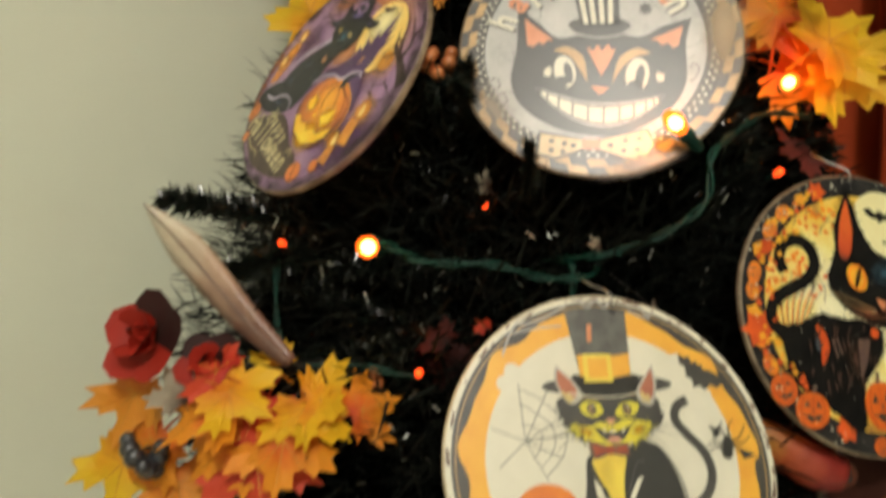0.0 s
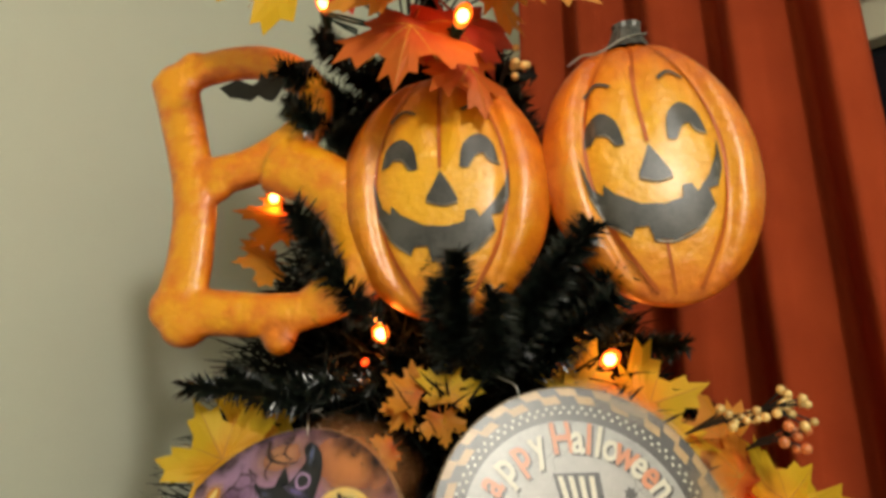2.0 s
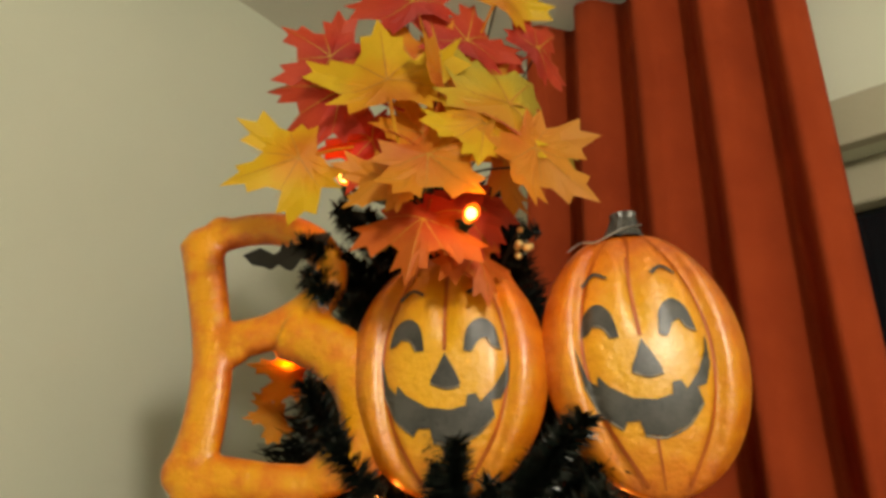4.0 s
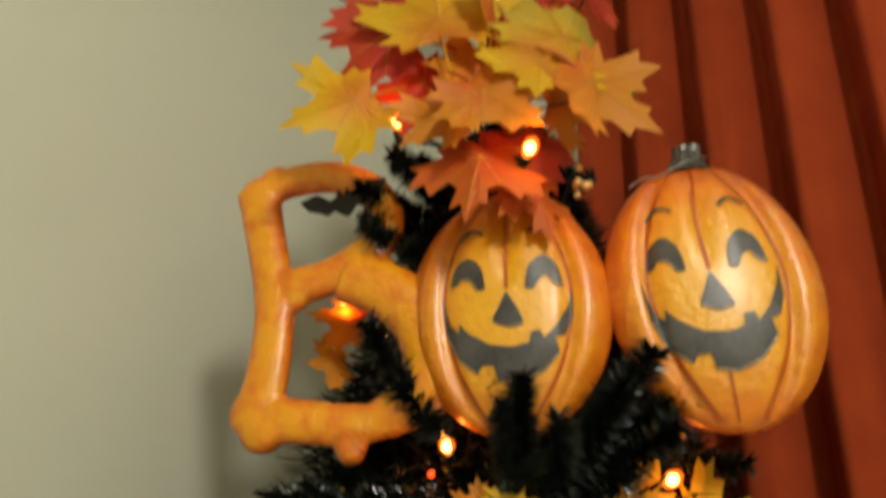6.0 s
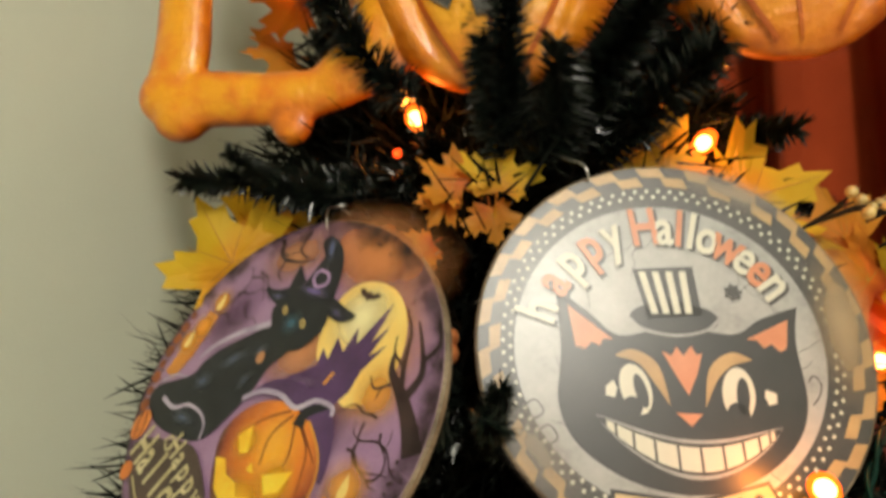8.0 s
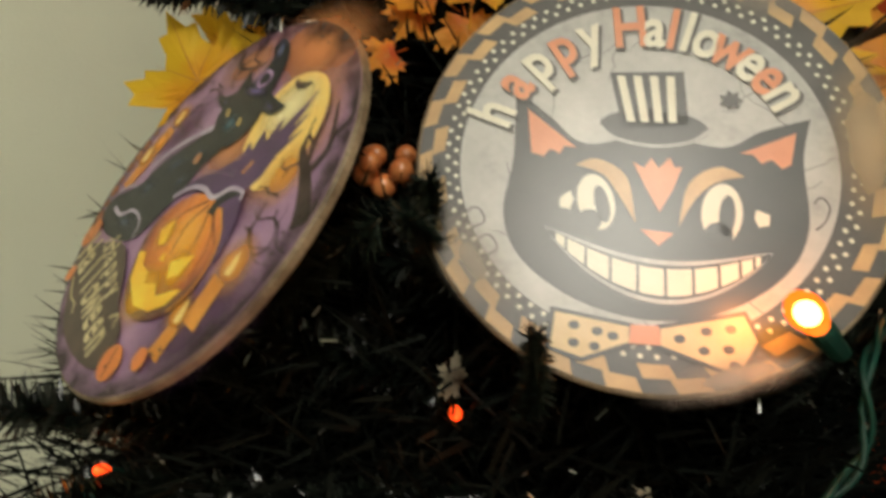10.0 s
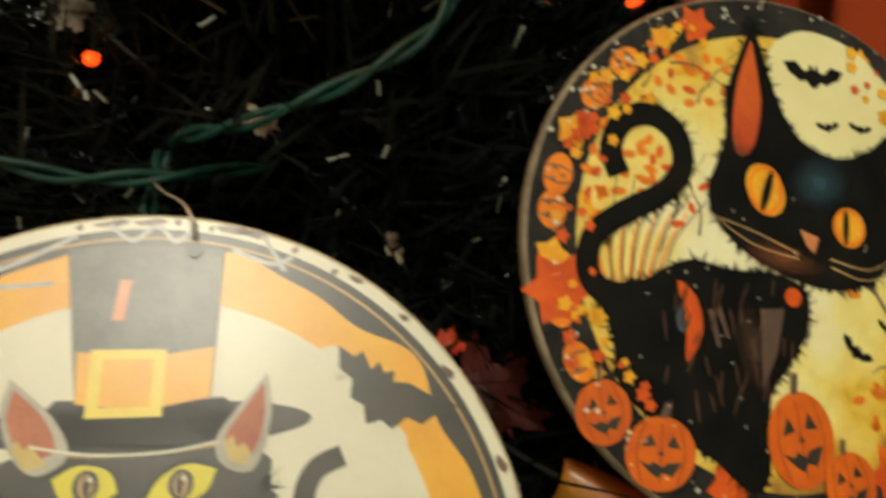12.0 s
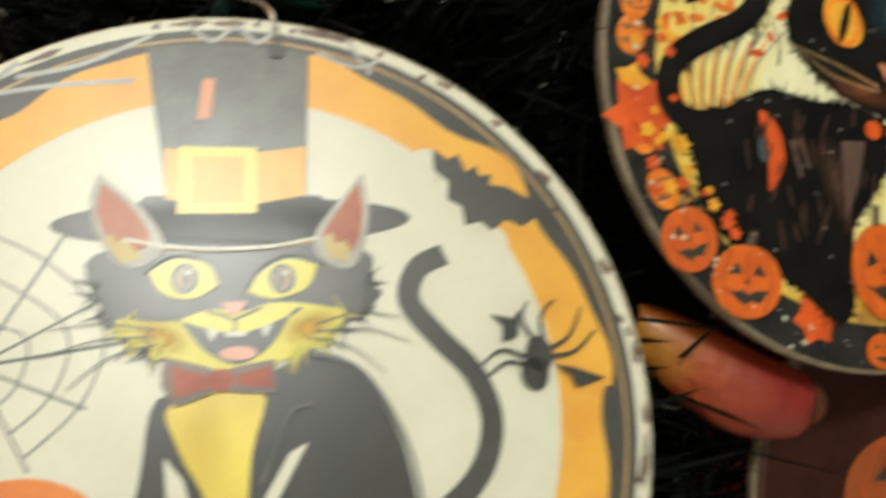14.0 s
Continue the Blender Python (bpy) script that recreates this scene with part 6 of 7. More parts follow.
while placed < 245:
    z = 0.95 + 0.98 * rnd.random() ** 1.05
    w = radians(rnd.uniform(160, 375) if placed % 3 else rnd.uniform(165, 240))
    out = Vector((math.cos(w), math.sin(w), 0))
    r = tree_radius(z) * rnd.uniform(0.55, 0.93)
    rise = rnd.uniform(0.0, 0.55)
    d = (out + Vector((rnd.uniform(-0.5, 0.5), rnd.uniform(-0.5, 0.5), rise))).normalized()
    ln = rnd.uniform(0.10, 0.16)
    end = AXIS + out * r + Vector((0, 0, z))
    base = end - d * ln
    if not all(clear(base + d * ln * f) for f in (0.3, 0.6, 0.85, 1.05)):
        continue
    twig(base, end, placed)
    placed += 1

# the tree's full shoulder towards the plain wall
rnd = random.Random(6)
for k in range(60):
    end = Vector((rnd.uniform(-0.150, -0.02), rnd.uniform(0.53, 0.70), rnd.uniform(1.16, 1.42)))
    d = Vector((rnd.uniform(-1.0, -0.2), rnd.uniform(-0.8, 0.2), rnd.uniform(-0.4, 0.5))).normalized()
    base = end - d * 0.14
    if all(clear(base + d * 0.14 * f) for f in (0.3, 0.6, 0.85, 1.05)):
        twig(base, end, k, 0.85)

# twigs between the boards on the curtain side
rnd = random.Random(7)
for k in range(46):
    end = Vector((rnd.uniform(0.22, 0.35), rnd.uniform(0.57, 0.66), rnd.uniform(1.33, 1.45)))
    d = Vector((rnd.uniform(0.1, 1.0), rnd.uniform(-0.7, 0.1), rnd.uniform(-0.4, 0.4))).normalized()
    base = end - d * 0.14
    if all(clear(base + d * 0.14 * f) for f in (0.3, 0.6, 0.85, 1.05)):
        twig(base, end, k, 1.0)

# the inner mass of twigs, and the lower skirt, coloured darker as inner shade
rnd = random.Random(8)
bm = bmesh.new()
for k in range(96000):
    if k < 88000:
        z = 0.95 + 1.0 * rnd.random() ** 1.2
        w = radians(rnd.uniform(150, 390))
        f = rnd.uniform(0.25, 0.80) if k % 3 else rnd.uniform(0.6, 0.97)
    else:
        z = 0.35 + 0.62 * rnd.random()
        w = rnd.uniform(0, 2 * math.pi)
        f = rnd.uniform(0.5, 1.0)
    c = AXIS + Vector((math.cos(w), math.sin(w), 0)) * tree_radius(z) * f + Vector((0, 0, z))
    if k % 7 == 0:
        c = Vector((rnd.uniform(-0.17, 0.02), rnd.uniform(0.56, 0.80), rnd.uniform(1.08, 1.45)))
    if not clear(c, 0.04):
        continue
    d = Vector((math.cos(w) + rnd.uniform(-0.8, 0.8), math.sin(w) + rnd.uniform(-0.8, 0.8), rnd.uniform(-0.4, 0.9))).normalized()
    side = d.cross(Vector((rnd.random(), rnd.random(), rnd.random()))).normalized() * rnd.uniform(0.0008, 0.0014)
    c -= Vector((AXIS.x, AXIS.y, 0))
    ln = rnd.uniform(0.02, 0.04)
    v = [bm.verts.new(q) for q in (c - side, c + side, c + d * ln * 0.6 + side, c + d * ln)]
    bm.faces.new(v)
for k in range(36000):
    z = 0.95 + 1.0 * rnd.random() ** 1.2
    w = rnd.uniform(0, 2 * math.pi)
    c = AXIS + Vector((math.cos(w), math.sin(w), 0)) * tree_radius(z) * rnd.uniform(0.05, 0.66) + Vector((0, 0, z))
    if not clear(c, 0.05):
        continue
    if k % 4 == 0:
        c = Vector((rnd.uniform(-0.15, 0.05), rnd.uniform(0.62, 0.84), rnd.uniform(1.12, 1.42)))
    d = Vector((math.cos(w) + rnd.uniform(-0.9, 0.9), math.sin(w) + rnd.uniform(-0.9, 0.9), rnd.uniform(-0.6, 0.9))).normalized()
    side = d.cross(Vector((rnd.random(), rnd.random(), rnd.random()))).normalized() * 0.0026
    c -= Vector((AXIS.x, AXIS.y, 0))
    bm.faces.new([bm.verts.new(q) for q in (c - side, c + side, c + d * 0.03 + side, c + d * 0.045)])
inner = part("inner_needles", bm, NEEDLE_SHADED, tree)
tagged(inner, "dense inner needles, shade put into their colour", kind="stuff")
rnd = random.Random(9)
bm = bmesh.new()
for k in range(150):
    z = 0.3 + 1.6 * rnd.random()
    w = rnd.uniform(0, 2 * math.pi)
    r = tree_radius(z) * 0.72
    tube(bm, [(0, 0, z - 0.05), (r * 0.5 * math.cos(w), r * 0.5 * math.sin(w), z - 0.01), (r * math.cos(w), r * math.sin(w), z)], [0.004, 0.003, 0.002], 5)
tagged(part("inner_limb", bm, BARK, tree), "dark wire limbs", kind="stuff")


# loose silver tinsel strips added to imitate the glints on the needles
rnd = random.Random(15)
bm = bmesh.new()
for k in range(900):
    z = 1.0 + 0.85 * rnd.random() ** 1.4
    w = radians(rnd.uniform(190, 350))
    c = AXIS + Vector((math.cos(w), math.sin(w), 0)) * tree_radius(z) * rnd.uniform(0.70, 0.95) + Vector((0, 0, z))
    if not clear(c, 0.03):
        continue
    c -= Vector((AXIS.x, AXIS.y, 0))
    d = Vector((rnd.uniform(-1, 1), rnd.uniform(-0.5, 0.5), rnd.uniform(-1, 1))).normalized()
    side = d.cross(Vector((rnd.uniform(-0.6, 0.6), -1, rnd.uniform(-0.6, 0.6)))).normalized() * rnd.uniform(0.0003, 0.0006)
    ln = rnd.uniform(0.003, 0.009)
    v = [bm.verts.new(q) for q in (c - side, c + side, c + d * ln + side, c + d * ln - side)]
    bm.faces.new(v)
tagged(part("tinsel", bm, GLINT, tree), "tiny silver strips added as needle glints", kind="stuff")


# ---- leaves, berries, flower ----
def leaf_mesh(kind, seed):
    """A five-lobed maple leaf of unit size in the xy plane, stalk end at the origin, cupped and creased along its veins."""
    rnd = random.Random(seed)
    half = [(0.0, 1.0), (0.07, 0.80), (0.17, 0.80), (0.15, 0.62), (0.24, 0.52), (0.38, 0.66), (0.42, 0.56), (0.60, 0.60), (0.52, 0.42), (0.62, 0.34), (0.46, 0.24), (0.34, 0.16), (0.44, 0.02), (0.32, 0.02), (0.30, -0.10), (0.16, 0.0), (0.03, 0.04)]
    out = half + [(-x, y) for x, y in half[-1:0:-1]]
    out = [(x * 1.05 + rnd.uniform(-0.02, 0.02), y * 0.95 + rnd.uniform(-0.02, 0.02)) for x, y in out]
    bm = bmesh.new()
    centre = Vector((0, 0.22, 0))
    bend, twist = rnd.uniform(-0.35, 0.45), rnd.uniform(-0.35, 0.35)

    def place(x, y):
        dx, dy = x, y - 0.22
        rr = math.hypot(dx, dy)
        a = math.atan2(dx, dy)
        crease = 0.07 * rr * abs(math.sin(2.55 * a))
        return (x, y, bend * rr * rr + twist * dx * dy - crease + 0.03 * math.sin(9 * x + 4 * y))
    rows = []
    for f in (0.33, 0.66, 1.0):
        rows.append([bm.verts.new(place(centre.x + (x - centre.x) * f, centre.y + (y - centre.y) * f)) for x, y in out])
    mid = bm.verts.new(place(0, 0.22))
    n = len(out)
    for k in range(n):
        j = (k + 1) % n
        bm.faces.new((mid, rows[0][k], rows[0][j]))
        for a, b in zip(rows, rows[1:]):
            bm.faces.new((a[k], b[k], b[j], a[j]))
    for ang, ln in ((0, 0.66), (40, 0.46), (-40, 0.46), (98, 0.36), (-98, 0.36)):
        prev = None
        for i in range(6):
            f = i / 5
            x, y = math.sin(radians(ang)) * ln * f, 0.22 + math.cos(radians(ang)) * ln * f
            w = 0.008 * (1 - 0.8 * f)
            nx, ny = math.cos(radians(ang)) * w, -math.sin(radians(ang)) * w
            row = [bm.verts.new((x - nx, y - ny, place(x, y)[2] + 0.006)), bm.verts.new((x + nx, y + ny, place(x, y)[2] + 0.006))]
            if prev:
                bm.faces.new((prev[0], prev[1], row[1], row[0])).material_index = 1
            prev = row
    tube(bm, [(0, 0.06, place(0, 0.06)[2]), (0.01, -0.12, -0.03), (0.03, -0.32, -0.10)], [0.018, 0.014, 0.012], 5)
    me = bpy.data.meshes.new("leaf")
    bm.to_mesh(me)
    bm.free()
    me.materials.append(LEAF[kind])
    me.materials.append(VEIN if kind not in ("wine", "pale") else LEAF[kind])
    return me


LEAVES = {k: [leaf_mesh(k, 10 * i + j) for j in range(4)] for i, k in enumerate(LEAF)}


def spray(label, spot, leaves, category="leaf spray"):
    """A pick of cloth leaves; leaves: kind, place, size, turn in its plane, yaw and tilt of its face."""
    ob = thing("leaf_spray", Matrix.Translation(spot), label, category, "leaf sprays on the tree")
    for k, (kind, x, y, z, size, turn, yaw, up) in enumerate(leaves):
        lf = new("leaf", LEAVES[kind][(k * 3 + int(size * 900)) % 4])
        lf.parent = ob
        lf.matrix_basis = Matrix.Translation(-Vector(spot)) @ facing((x, y, z), yaw, up, turn) @ Matrix.Scale(size, 4) @ Matrix.Translation((0, -0.35, 0))
        stem = bmesh.new()
        tube(stem, curve([(0, 0, 0), (0.4 * (x - spot[0]), 0.6 * (y - spot[1]) + 0.01, 0.3 * (z - spot[2])), (x - spot[0], y - spot[1] + 0.012, z - spot[2])], steps=4), 0.0011, 5)
        part("stem", stem, BARK, ob)
    return ob


spray("red, yellow and orange cloth maple leaves at the tree top", (0.02, 0.66, 1.90), [
    ("yellow", -0.125, 0.530, 1.848, 0.095, 120, -10, 10), ("red", -0.099, 0.545, 1.941, 0.112, 75, -20, 5), ("red", -0.108, 0.555, 1.992, 0.085, 60, -5, -10),
    ("yellow", -0.049, 0.520, 1.957, 0.120, 10, -15, 10), ("olive", 0.070, 0.500, 1.940, 0.135, -35, 10, 15), ("yellow", 0.036, 0.488, 1.889, 0.090, 170, 0, 20),
    ("amber", -0.003, 0.490, 1.849, 0.098, -140, -10, 15), ("amber", 0.089, 0.480, 1.867, 0.100, -130, 15, 10), ("red", 0.037, 0.545, 2.045, 0.100, -10, 0, 5)])
spray("upper orange and red cloth maple leaves round the tree top", (0.03, 0.66, 1.88), [
    ("red", 0.125, 0.560, 2.065, 0.085, -40, 20, 0), ("rust", -0.012, 0.500, 1.792, 0.090, 170, -15, 25), ("amber", -0.046, 0.510, 1.833, 0.070, 140, -30, 10),
    ("orange", -0.017, 0.535, 1.906, 0.075, 100, 10, 0), ("amber", -0.003, 0.505, 1.966, 0.085, 5, 60, 5), ("red", -0.030, 0.545, 2.079, 0.100, 25, -10, 0),
    ("yellow", 0.074, 0.545, 2.119, 0.100, -20, 10, 0), ("red", 0.030, 0.520, 1.815, 0.080, -160, 10, 10), ("orange", 0.02, 0.56, 1.99, 0.09, -60, 0, 0)])
spray("red and amber cloth maple leaves deep in the tree top", (0.03, 0.68, 1.90), [
    ("red", -0.060, 0.565, 1.905, 0.085, 100, -15, 0), ("red", 0.010, 0.570, 1.930, 0.095, 20, 0, 5), ("amber", 0.060, 0.560, 1.985, 0.090, -30, 10, 5), ("red", 0.055, 0.560, 1.850, 0.085, -150, 5, 15),
    ("orange", -0.020, 0.560, 2.010, 0.095, 30, -10, 0), ("red", 0.075, 0.565, 2.030, 0.100, -50, 10, 0), ("rust", 0.020, 0.530, 1.800, 0.080, 200, 15, 20), ("rust", 0.045, 0.520, 1.780, 0.070, -170, 20, 25), ("amber", 0.085, 0.550, 1.900, 0.080, -80, 20, 0)])
spray("small orange cloth leaf glowing beside a bulb", (-0.04, 0.72, 1.70), [("orange", -0.097, 0.70, 1.712, 0.062, 80, 10, 20), ("amber", -0.105, 0.70, 1.665, 0.05, 100, 20, 30)])
spray("yellow cloth maple leaves beside the greeting board", (0.17, 0.60, 1.53), [
    ("yellow", 0.128, 0.545, 1.540, 0.066, 60, -10, 20), ("yellow", 0.204, 0.550, 1.532, 0.080, -75, 5, 15), ("orange", 0.168, 0.535, 1.522, 0.055, 5, 0, 20), ("amber", 0.138, 0.600, 1.573, 0.045, 20, 0, 10)])
spray("orange and yellow cloth maple leaves lit by a bulb", (0.24, 0.60, 1.46), [
    ("orange", 0.262, 0.545, 1.477, 0.075, -10, -10, 10), ("yellow", 0.303, 0.535, 1.462, 0.078, -60, 10, 20), ("amber", 0.251, 0.545, 1.512, 0.065, 15, 5, 10),
    ("orange", 0.245, 0.525, 1.482, 0.060, 40, 10, 10), ("orange", 0.286, 0.555, 1.435, 0.065, -120, 0, 10), ("yellow", 0.318, 0.54, 1.435, 0.07, -130, 0, 0)])
spray("yellow cloth maple leaves behind the purple board", (-0.05, 0.66, 1.51), [("yellow", -0.124, 0.600, 1.497, 0.068, 30, -10, 5), ("yellow", -0.100, 0.612, 1.520, 0.048, -20, 0, 10)])
spray("amber and orange cloth leaves in the branches", (0.02, 0.62, 1.51), [
    ("yellow", 0.034, 0.552, 1.540, 0.040, -10, -10, 10), ("amber", 0.004, 0.560, 1.537, 0.036, 60, 0, 20), ("orange", 0.000, 0.560, 1.520, 0.024, 150, 10, 10), ("amber", 0.030, 0.555, 1.512, 0.030, 190, 0, 0), ("orange", -0.012, 0.548, 1.494, 0.022, 120, 10, 10)])
spray("yellow and orange cloth maple leaves on a low twig", (-0.09, 0.52, 1.20), [
    ("yellow", -0.118, 0.468, 1.205, 0.036, 60, -10, 50), ("red", -0.118, 0.440, 1.178, 0.050, 170, -10, 45), ("orange", -0.158, 0.450, 1.174, 0.046, 120, -15, 35),
    ("yellow", -0.070, 0.440, 1.188, 0.052, -100, 25, 40), ("orange", -0.096, 0.420, 1.160, 0.056, 180, 0, 45), ("yellow", -0.084, 0.430, 1.180, 0.048, -150, -20, 40),
    ("orange", -0.150, 0.435, 1.180, 0.060, 150, -20, 40), ("red", -0.112, 0.425, 1.146, 0.062, 190, 5, 30), ("yellow", -0.128, 0.430, 1.192, 0.050, -120, 0, 45), ("orange", -0.132, 0.432, 1.160, 0.054, 130, -5, 35), ("red", -0.150, 0.445, 1.206, 0.040, 70, -10, 40), ("pale", -0.172, 0.445, 1.192, 0.034, 30, 10, 30)])
spray("orange and yellow cloth leaves at the tree's edge", (-0.15, 0.53, 1.15), [("amber", -0.212, 0.470, 1.175, 0.055, 170, -20, 10), ("yellow", -0.214, 0.460, 1.130, 0.060, 175, -10, 15), ("orange", -0.196, 0.455, 1.150, 0.055, 140, -20, 20), ("amber", -0.170, 0.450, 1.120, 0.060, 200, 0, 25), ("orange", -0.045, 0.438, 1.185, 0.042, -80, 30, 30)])
spray("dark red cloth leaves deep in the tree", (0.15, 0.60, 1.22), [
    ("wine", 0.205, 0.515, 1.191, 0.040, -60, 30, 40), ("red", 0.183, 0.485, 1.218, 0.011, -30, 20, 30), ("wine", -0.002, 0.485, 1.226, 0.030, 60, -10, 55), ("red", 0.030, 0.478, 1.236, 0.013, 40, 10, 40), ("wine", 0.012, 0.545, 1.205, 0.06, 20, 0, 10)])
spray("dark red cloth leaf beside the bulb", (0.27, 0.60, 1.38), [("wine", 0.284, 0.545, 1.374, 0.042, 100, 20, 40), ("wine", 0.20, 0.60, 1.58, 0.06, 60, 0, 10)])
spray("pale dried cloth leaf scraps among the needles", (0.10, 0.56, 1.29), [("pale", 0.112, 0.492, 1.297, 0.016, 20, 50, 30), ("pale", 0.030, 0.520, 1.340, 0.018, 60, 40, 10), ("pale", 0.160, 0.508, 1.250, 0.012, 120, 50, 10)])

curl = thing("curled_leaf", Matrix.Translation((0.255, 0.478, 1.152)), "curled yellow and red cloth leaf under a board", "leaf")
bm = bmesh.new()
line = curve([(-0.030, 0.004, 0.016), (-0.012, 0.0, 0.004), (0.010, -0.004, -0.008), (0.032, -0.002, -0.014)], steps=6)
prev = None
for i, c in enumerate(line):
    f = i / (len(line) - 1)
    w = 0.013 * (0.35 + 0.8 * math.sin(math.pi * min(1.0, 0.08 + 0.72 * f)))
    row = [bm.verts.new((c.x + 0.5 * w * math.sin(a) * 0.5, c.y - 0.7 * w * math.cos(a), c.z + w * math.sin(a))) for a in [radians(-85 + 170 * k / 7) for k in range(8)]]
    if prev:
        for k in range(7):
            bm.faces.new((prev[k], prev[k + 1], row[k + 1], row[k]))
    prev = row
# yellow to red dye, darkened for the shadow the leaf hangs in
blade = part("blade", bm, airbrush("shaded yellow to red leaf dye", ((0.36, 0.15, 0.010), (0.36, 0.06, 0.008), (0.24, 0.014, 0.008)), (0.1, 0.4, 0.85), (-0.03, 0, 0.01), (17, 17, 17), 0.55), curl, smooth=True)
blade.modifiers.new("thick", "SOLIDIFY").thickness = 0.0006
bm = bmesh.new()
tube(bm, curve([(-0.030, 0.004, 0.016), (-0.05, 0.03, 0.02), (-0.06, 0.08, 0.02)], steps=4), 0.0011, 5)
part("stem", bm, BARK, curl)

# long pale dried leaf that points up
pick = thing("dried_leaf_pick", Matrix.Translation((-0.155, 0.462, 1.262)), "long curled pale and brown dried leaf on a twig", "leaf")
bm = bmesh.new()
line = curve([(0.055, -0.008, -0.052), (0.02, 0.0, -0.022), (-0.015, 0.004, 0.016), (-0.048, 0.0, 0.052)], steps=6)
prev = None
for i, c in enumerate(line):
    f = i / (len(line) - 1)
    w = 0.0125 * math.sin(math.pi * min(1, f * 0.5 + 0.14)) * min(1.0, 0.06 + 3.6 * (1 - f))
    row = [bm.verts.new((c.x + w * o * 0.75, c.y - 0.002 * (1 - o * o), c.z + w * o * 0.7)) for o in (-1, -0.5, 0, 0.5, 1)]
    if prev:
        for k in range(4):
            bm.faces.new((prev[k], prev[k + 1], row[k + 1], row[k]))
    prev = row
blade = part("blade", bm, airbrush("dried leaf", ((0.50, 0.45, 0.33), (0.30, 0.20, 0.13), (0.12, 0.055, 0.035)), (0.15, 0.5, 0.85), (-0.045, 0, 0.05), (8, 8, 8), 0.7), pick, smooth=True)
blade.modifiers.new("thick", "SOLIDIFY").thickness = 0.0008
bm = bmesh.new()
tube(bm, [(c.x, c.y - 0.0028, c.z) for c in line], [0.0011 - 0.0006 * i / len(line) for i in range(len(line))], 6)
part("midrib", bm, BROWN, pick, "raised brown midrib", True)
bm = bmesh.new()
tube(bm, curve([(0.055, -0.008, -0.052), (0.075, 0.02, -0.062), (0.10, 0.08, -0.06)], steps=4), 0.0013, 6)
part("stem", bm, BARK, pick)

# cloth flower with layered petals
flower = thing("cloth_flower", facing((-0.198, 0.462, 1.222), -20, 20) @ Matrix.Scale(1.2, 4), "dark red layered cloth flower", "flower")
for k in range(13):
    bm = bmesh.new()
    ring_k = k // 5
    size = (0.026, 0.019, 0.012)[min(ring_k, 2)]
    prev = None
    for i in range(6):
        f = i / 5
        w = size * 0.62 * math.sin(math.pi * (0.15 + 0.75 * f))
        row = [bm.verts.new((w * o, size * f * 1.05, 0.3 * size * f * f + 0.35 * w * o * o * 8 * size + 0.004 * ring_k)) for o in (-1, -0.4, 0.4, 1)]
        if prev:
            for j in range(3):
                bm.faces.new((prev[j], prev[j + 1], row[j + 1], row[j]))
        prev = row
    part("petal", bm, LEAF["red"] if k % 4 else LEAF["wine"], flower, smooth=True, place=pose(0, 0, 0, 28 * ring_k, 0, 72 * k + 25 * ring_k))
flower2 = copy_thing(flower, facing((-0.155, 0.458, 1.206), 5, 30, 40) @ Matrix.Scale(0.7, 4))


def berries(label, spot, mat, count, spread, size, seed):
    ob = thing("berry_spray", Matrix.Translation(spot), label, "berry spray", "berry sprays on the tree")
    rnd = random.Random(seed)
    for k in range(count):
        x, y, z = rnd.uniform(-1, 1) * spread[0], rnd.uniform(-1, 1) * spread[1], rnd.uniform(-1, 1) * spread[2]
        bm = bmesh.new()
        ball(bm, (0, 0, 0), size * rnd.uniform(0.8, 1.15), 12)
        part("berry", bm, mat, ob, smooth=True, place=pose(x, y, z))
        bm = bmesh.new()
        tube(bm, curve([(-spread[0] * 1.3, 0.03, -spread[2]), (x * 0.4 - 0.01, y + 0.01, z * 0.3), (x, y, z)], steps=4), 0.0008, 5)
        part("stem", bm, BARK, ob)
    return ob


berries("pale yellow lacquered berries on thin stems", (0.272, 0.490, 1.524), BERRY_PALE, 14, (0.018, 0.01, 0.013), 0.0035, 3)
berries("pale yellow lacquered berries on thin stems", (0.238, 0.500, 1.516), BERRY_PALE, 11, (0.020, 0.01, 0.009), 0.0033, 4)
berries("coral lacquered berries on thin stems", (0.276, 0.492, 1.504), BERRY_RED, 9, (0.014, 0.008, 0.008), 0.0036, 5)
berries("coral lacquered berries between the boards", (-0.005, 0.545, 1.435), BERRY_RED, 8, (0.012, 0.008, 0.014), 0.0062, 6)
berries("coral lacquered berries on a low twig", (-0.045, 0.49, 1.196), BERRY_RED, 4, (0.008, 0.006, 0.006), 0.0055, 7)
berries("blue black lacquered berries low on the tree", (-0.186, 0.440, 1.150), BERRY_DARK, 9, (0.016, 0.008, 0.012), 0.0062, 9)
berries("dry beige berries by the tree top", (0.100, 0.545, 1.815), BERRY_PALE, 8, (0.010, 0.008, 0.012), 0.0035, 8)

# ---- orange string of lights ----
lights = thing("string_of_lights", Matrix.Translation((AXIS.x, AXIS.y, 1.3)), "green twisted cable with lit orange bulbs wound round the tree", "string lights")


def cable(points):
    """Two thin strands twisted round one another."""
    line = curve(points, steps=10)
    for ph in (0.0, math.pi):
        bm = bmesh.new()
        out = []
        for i, c in enumerate(line):
            d = (line[min(i + 1, len(line) - 1)] - line[max(i - 1, 0)]).normalized()
            a = d.cross(Vector((0.1, 0.9, 0.2))).normalized()
            w = i * 0.42 + ph
            out.append(c + (a * math.cos(w) + a.cross(d) * math.sin(w)) * 0.0016 - lights.location)
        tube(bm, out, 0.0013, 6)
        part("cable", bm, WIRE_GREEN, lights, smooth=True)


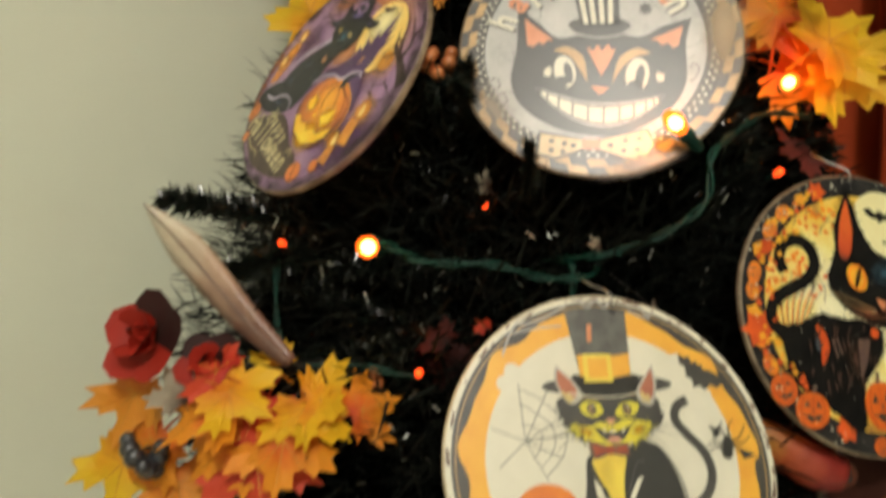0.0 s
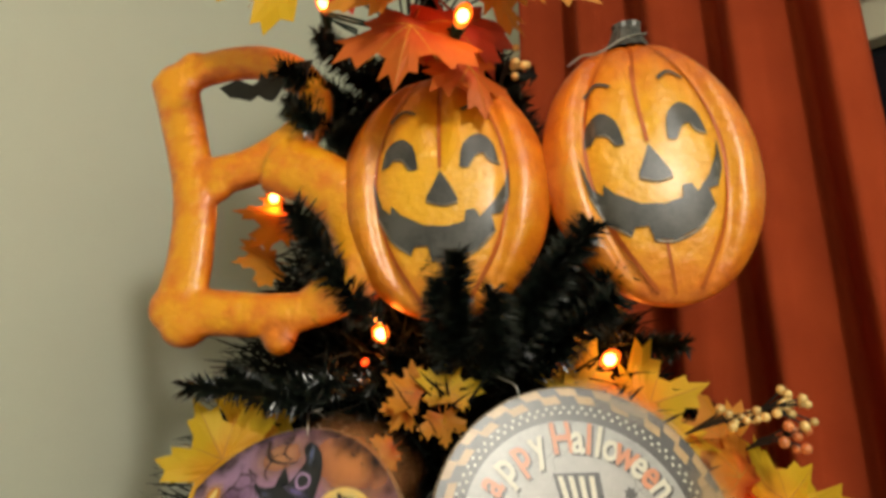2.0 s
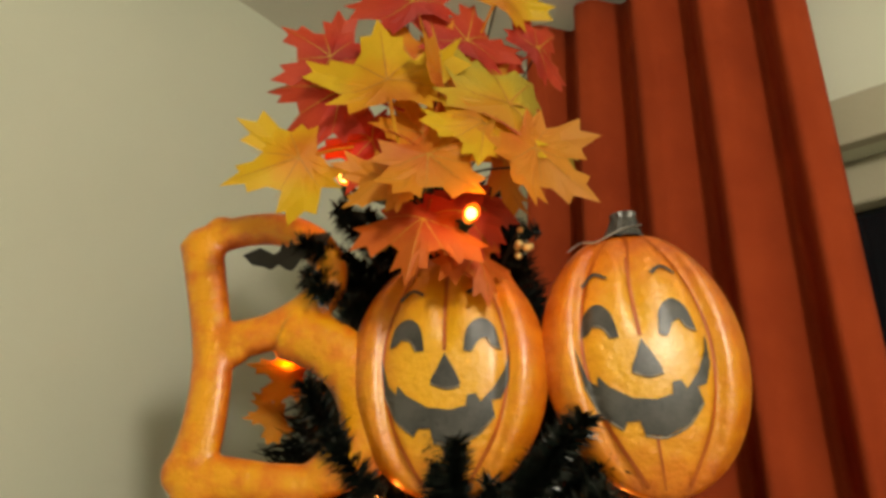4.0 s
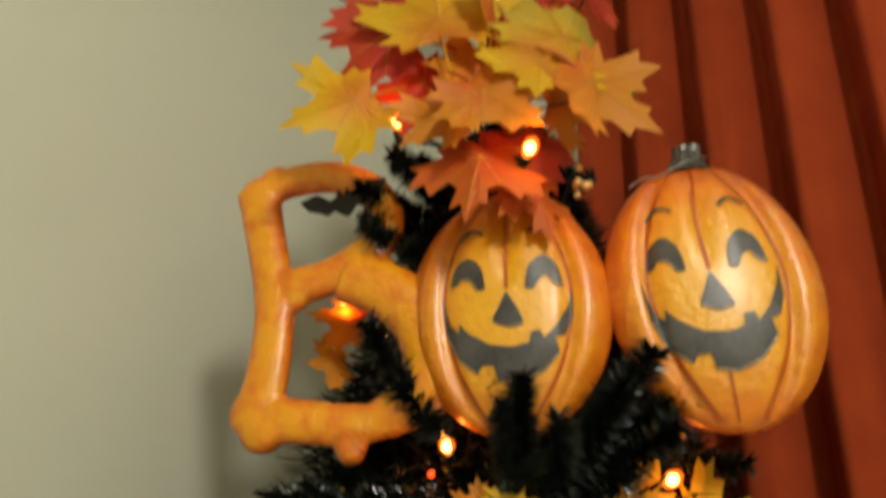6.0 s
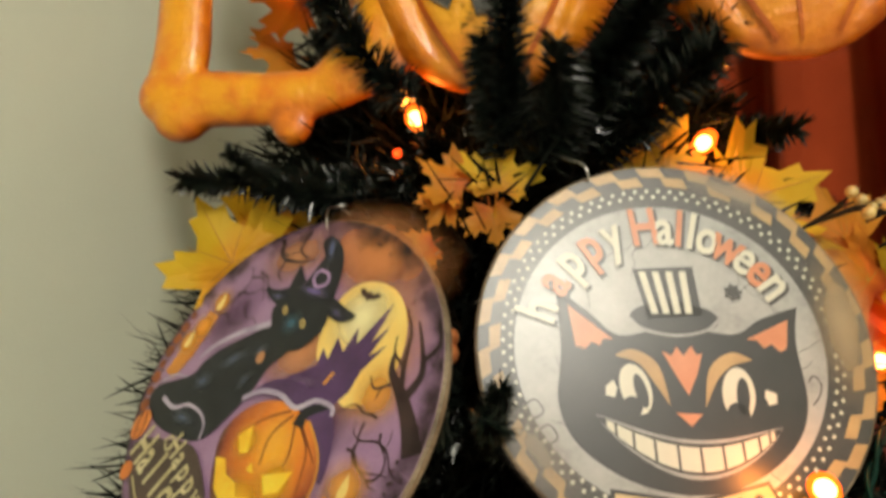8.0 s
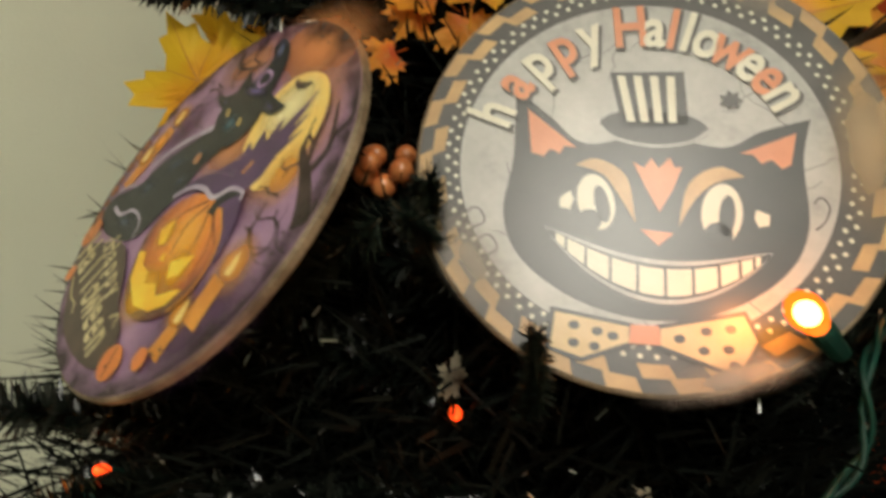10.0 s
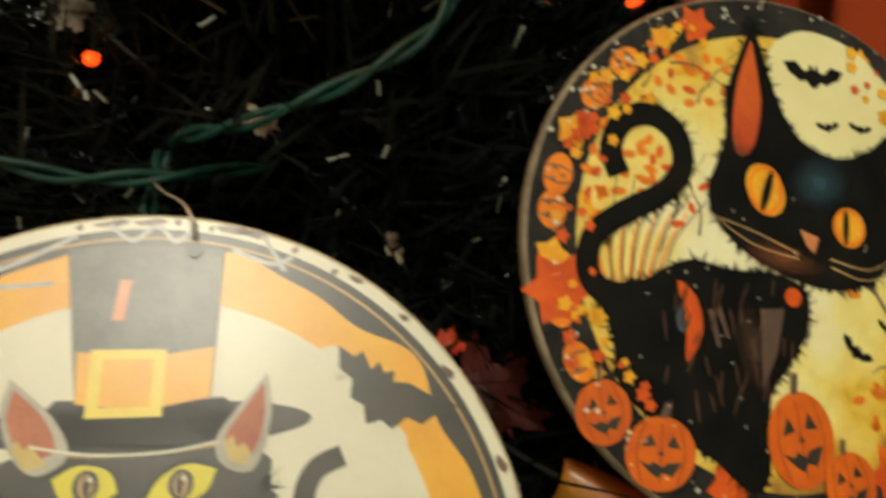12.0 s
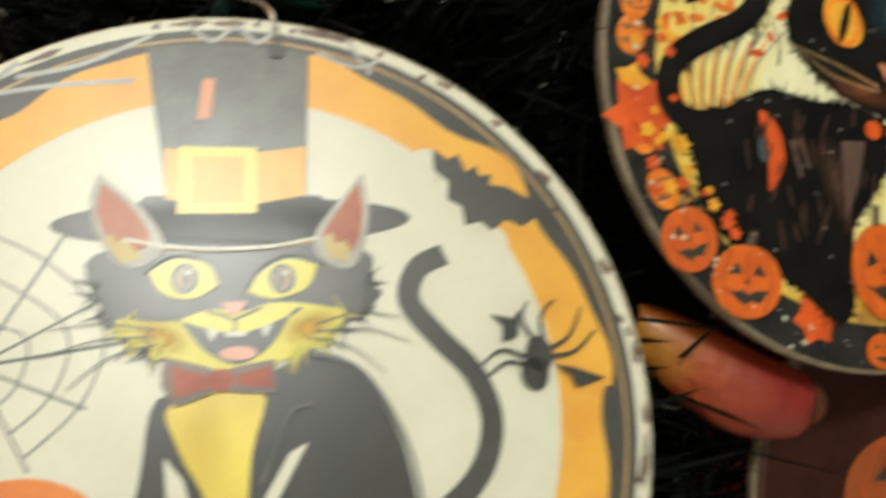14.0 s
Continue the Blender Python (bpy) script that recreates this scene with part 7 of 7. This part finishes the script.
cable([(0.300, 0.56, 1.405), (0.237, 0.505, 1.396), (0.202, 0.480, 1.376), (0.180, 0.460, 1.358), (0.176, 0.455, 1.328), (0.151, 0.450, 1.307), (0.118, 0.450, 1.292), (0.093, 0.460, 1.286), (0.075, 0.52, 1.28)])
cable([(-0.045, 0.425, 1.296), (-0.029, 0.430, 1.289), (-0.008, 0.435, 1.281), (0.032, 0.435, 1.281), (0.068, 0.440, 1.273), (0.098, 0.450, 1.275), (0.115, 0.50, 1.28)])
cable([(0.088, 0.46, 1.282), (0.087, 0.450, 1.262), (0.080, 0.47, 1.245)])
cable([(-0.015, 0.475, 1.198), (-0.06, 0.478, 1.205), (-0.11, 0.48, 1.21), (-0.13, 0.53, 1.285)])
cable([(0.03, 0.49, 1.80), (0.00, 0.55, 1.83), (-0.068, 0.612, 1.88), (-0.03, 0.66, 1.90)])


def bulb(spot, aim, mat=BULB, watts=BULB_WATTS, size=1.12):
    """A lit glass bulb in a green socket; aim: the way it points."""
    holder = Matrix.Translation(-lights.location) @ Matrix.Translation(spot) @ Vector(aim).to_track_quat("Z", "Y").to_matrix().to_4x4() @ Matrix.Scale(size, 4)
    bm = bmesh.new()
    lathe(bm, [(0.0032, -0.006), (0.0048, -0.002), (0.0060, 0.003), (0.0057, 0.007), (0.0038, 0.011), (0.0008, 0.0135)], 18)
    b = part("bulb", bm, mat, lights, "lit orange glass bulb", True, holder)
    if mat is BULB:
        bm = bmesh.new()
        ball(bm, (0, 0, 0.003), 0.0041, 14, (1, 1, 1.2))
        part("filament", bm, FILAMENT, b, smooth=True)
    bm = bmesh.new()
    lathe(bm, [(0.0024, -0.024), (0.0036, -0.022), (0.0040, -0.012), (0.0046, -0.0115), (0.0046, -0.007), (0.0038, -0.005)], 14)
    part("socket", bm, WIRE_GREEN, b, "green plastic socket")
    if watts:
        lamp("bulb_light", "POINT", Vector(spot) + Vector(aim).normalized() * 0.017 * size, watts, (1.0, 0.27, 0.03), 0.005)


for spot, aim in (((0.026, 0.487, 1.805), (0, -1, 0.2)), ((-0.068, 0.607, 1.885), (-0.3, -1, 0.3)), ((-0.009, 0.595, 1.582), (-0.3, -0.9, 0.3)), ((0.166, 0.556, 1.563), (0.1, -1, 0.4)),
                  ((0.154, 0.452, 1.376), (-0.8, -0.5, 0.55)), ((0.272, 0.546, 1.428), (-0.1, -1, 0.1)), ((-0.045, 0.419, 1.290), (-0.2, -1, 0.1)), ((-0.098, 0.712, 1.735), (0.1, -0.6, -0.6))):
    bulb(spot, aim)
for spot, aim in (((-0.014, 0.474, 1.201), (0, -1, 0.5)), ((-0.125, 0.532, 1.288), (-0.3, -1, 0.3)), ((0.033, 0.532, 1.323), (0, -1, -0.4)), ((0.256, 0.524, 1.354), (0.2, -1, 0.3)), ((-0.020, 0.60, 1.562), (-0.4, -1, -0.3))):
    bulb(spot, aim, BULB_DIM, 0.006, 0.5)

# ornament hooks that hold the boards
for key, at in (("hat", (0.10, 0.92)), ("grin", (-0.36, 0.90)), ("witch", (0.02, 0.93)), ("arch", (0.0, 0.94)), ("low", (0.0, 0.93))):
    m = facing(*BOARDS[key])
    hook = thing("ornament_hook", m @ pose(at[0] * R, at[1] * R, 0.003), "thin bent steel wire hook holding a board", "hook", "wire hooks")
    bm = bmesh.new()
    tube(bm, curve([(0, 0, 0.001), (-0.001, 0.006, 0.003), (-0.004, 0.011, 0.001), (-0.010, 0.016, -0.004), (-0.014, 0.021, -0.008), (-0.016, 0.026, -0.014), (-0.012, 0.030, -0.018)], steps=5), 0.00055, 6)
    part("wire", bm, WIRE_STEEL, hook, smooth=True)
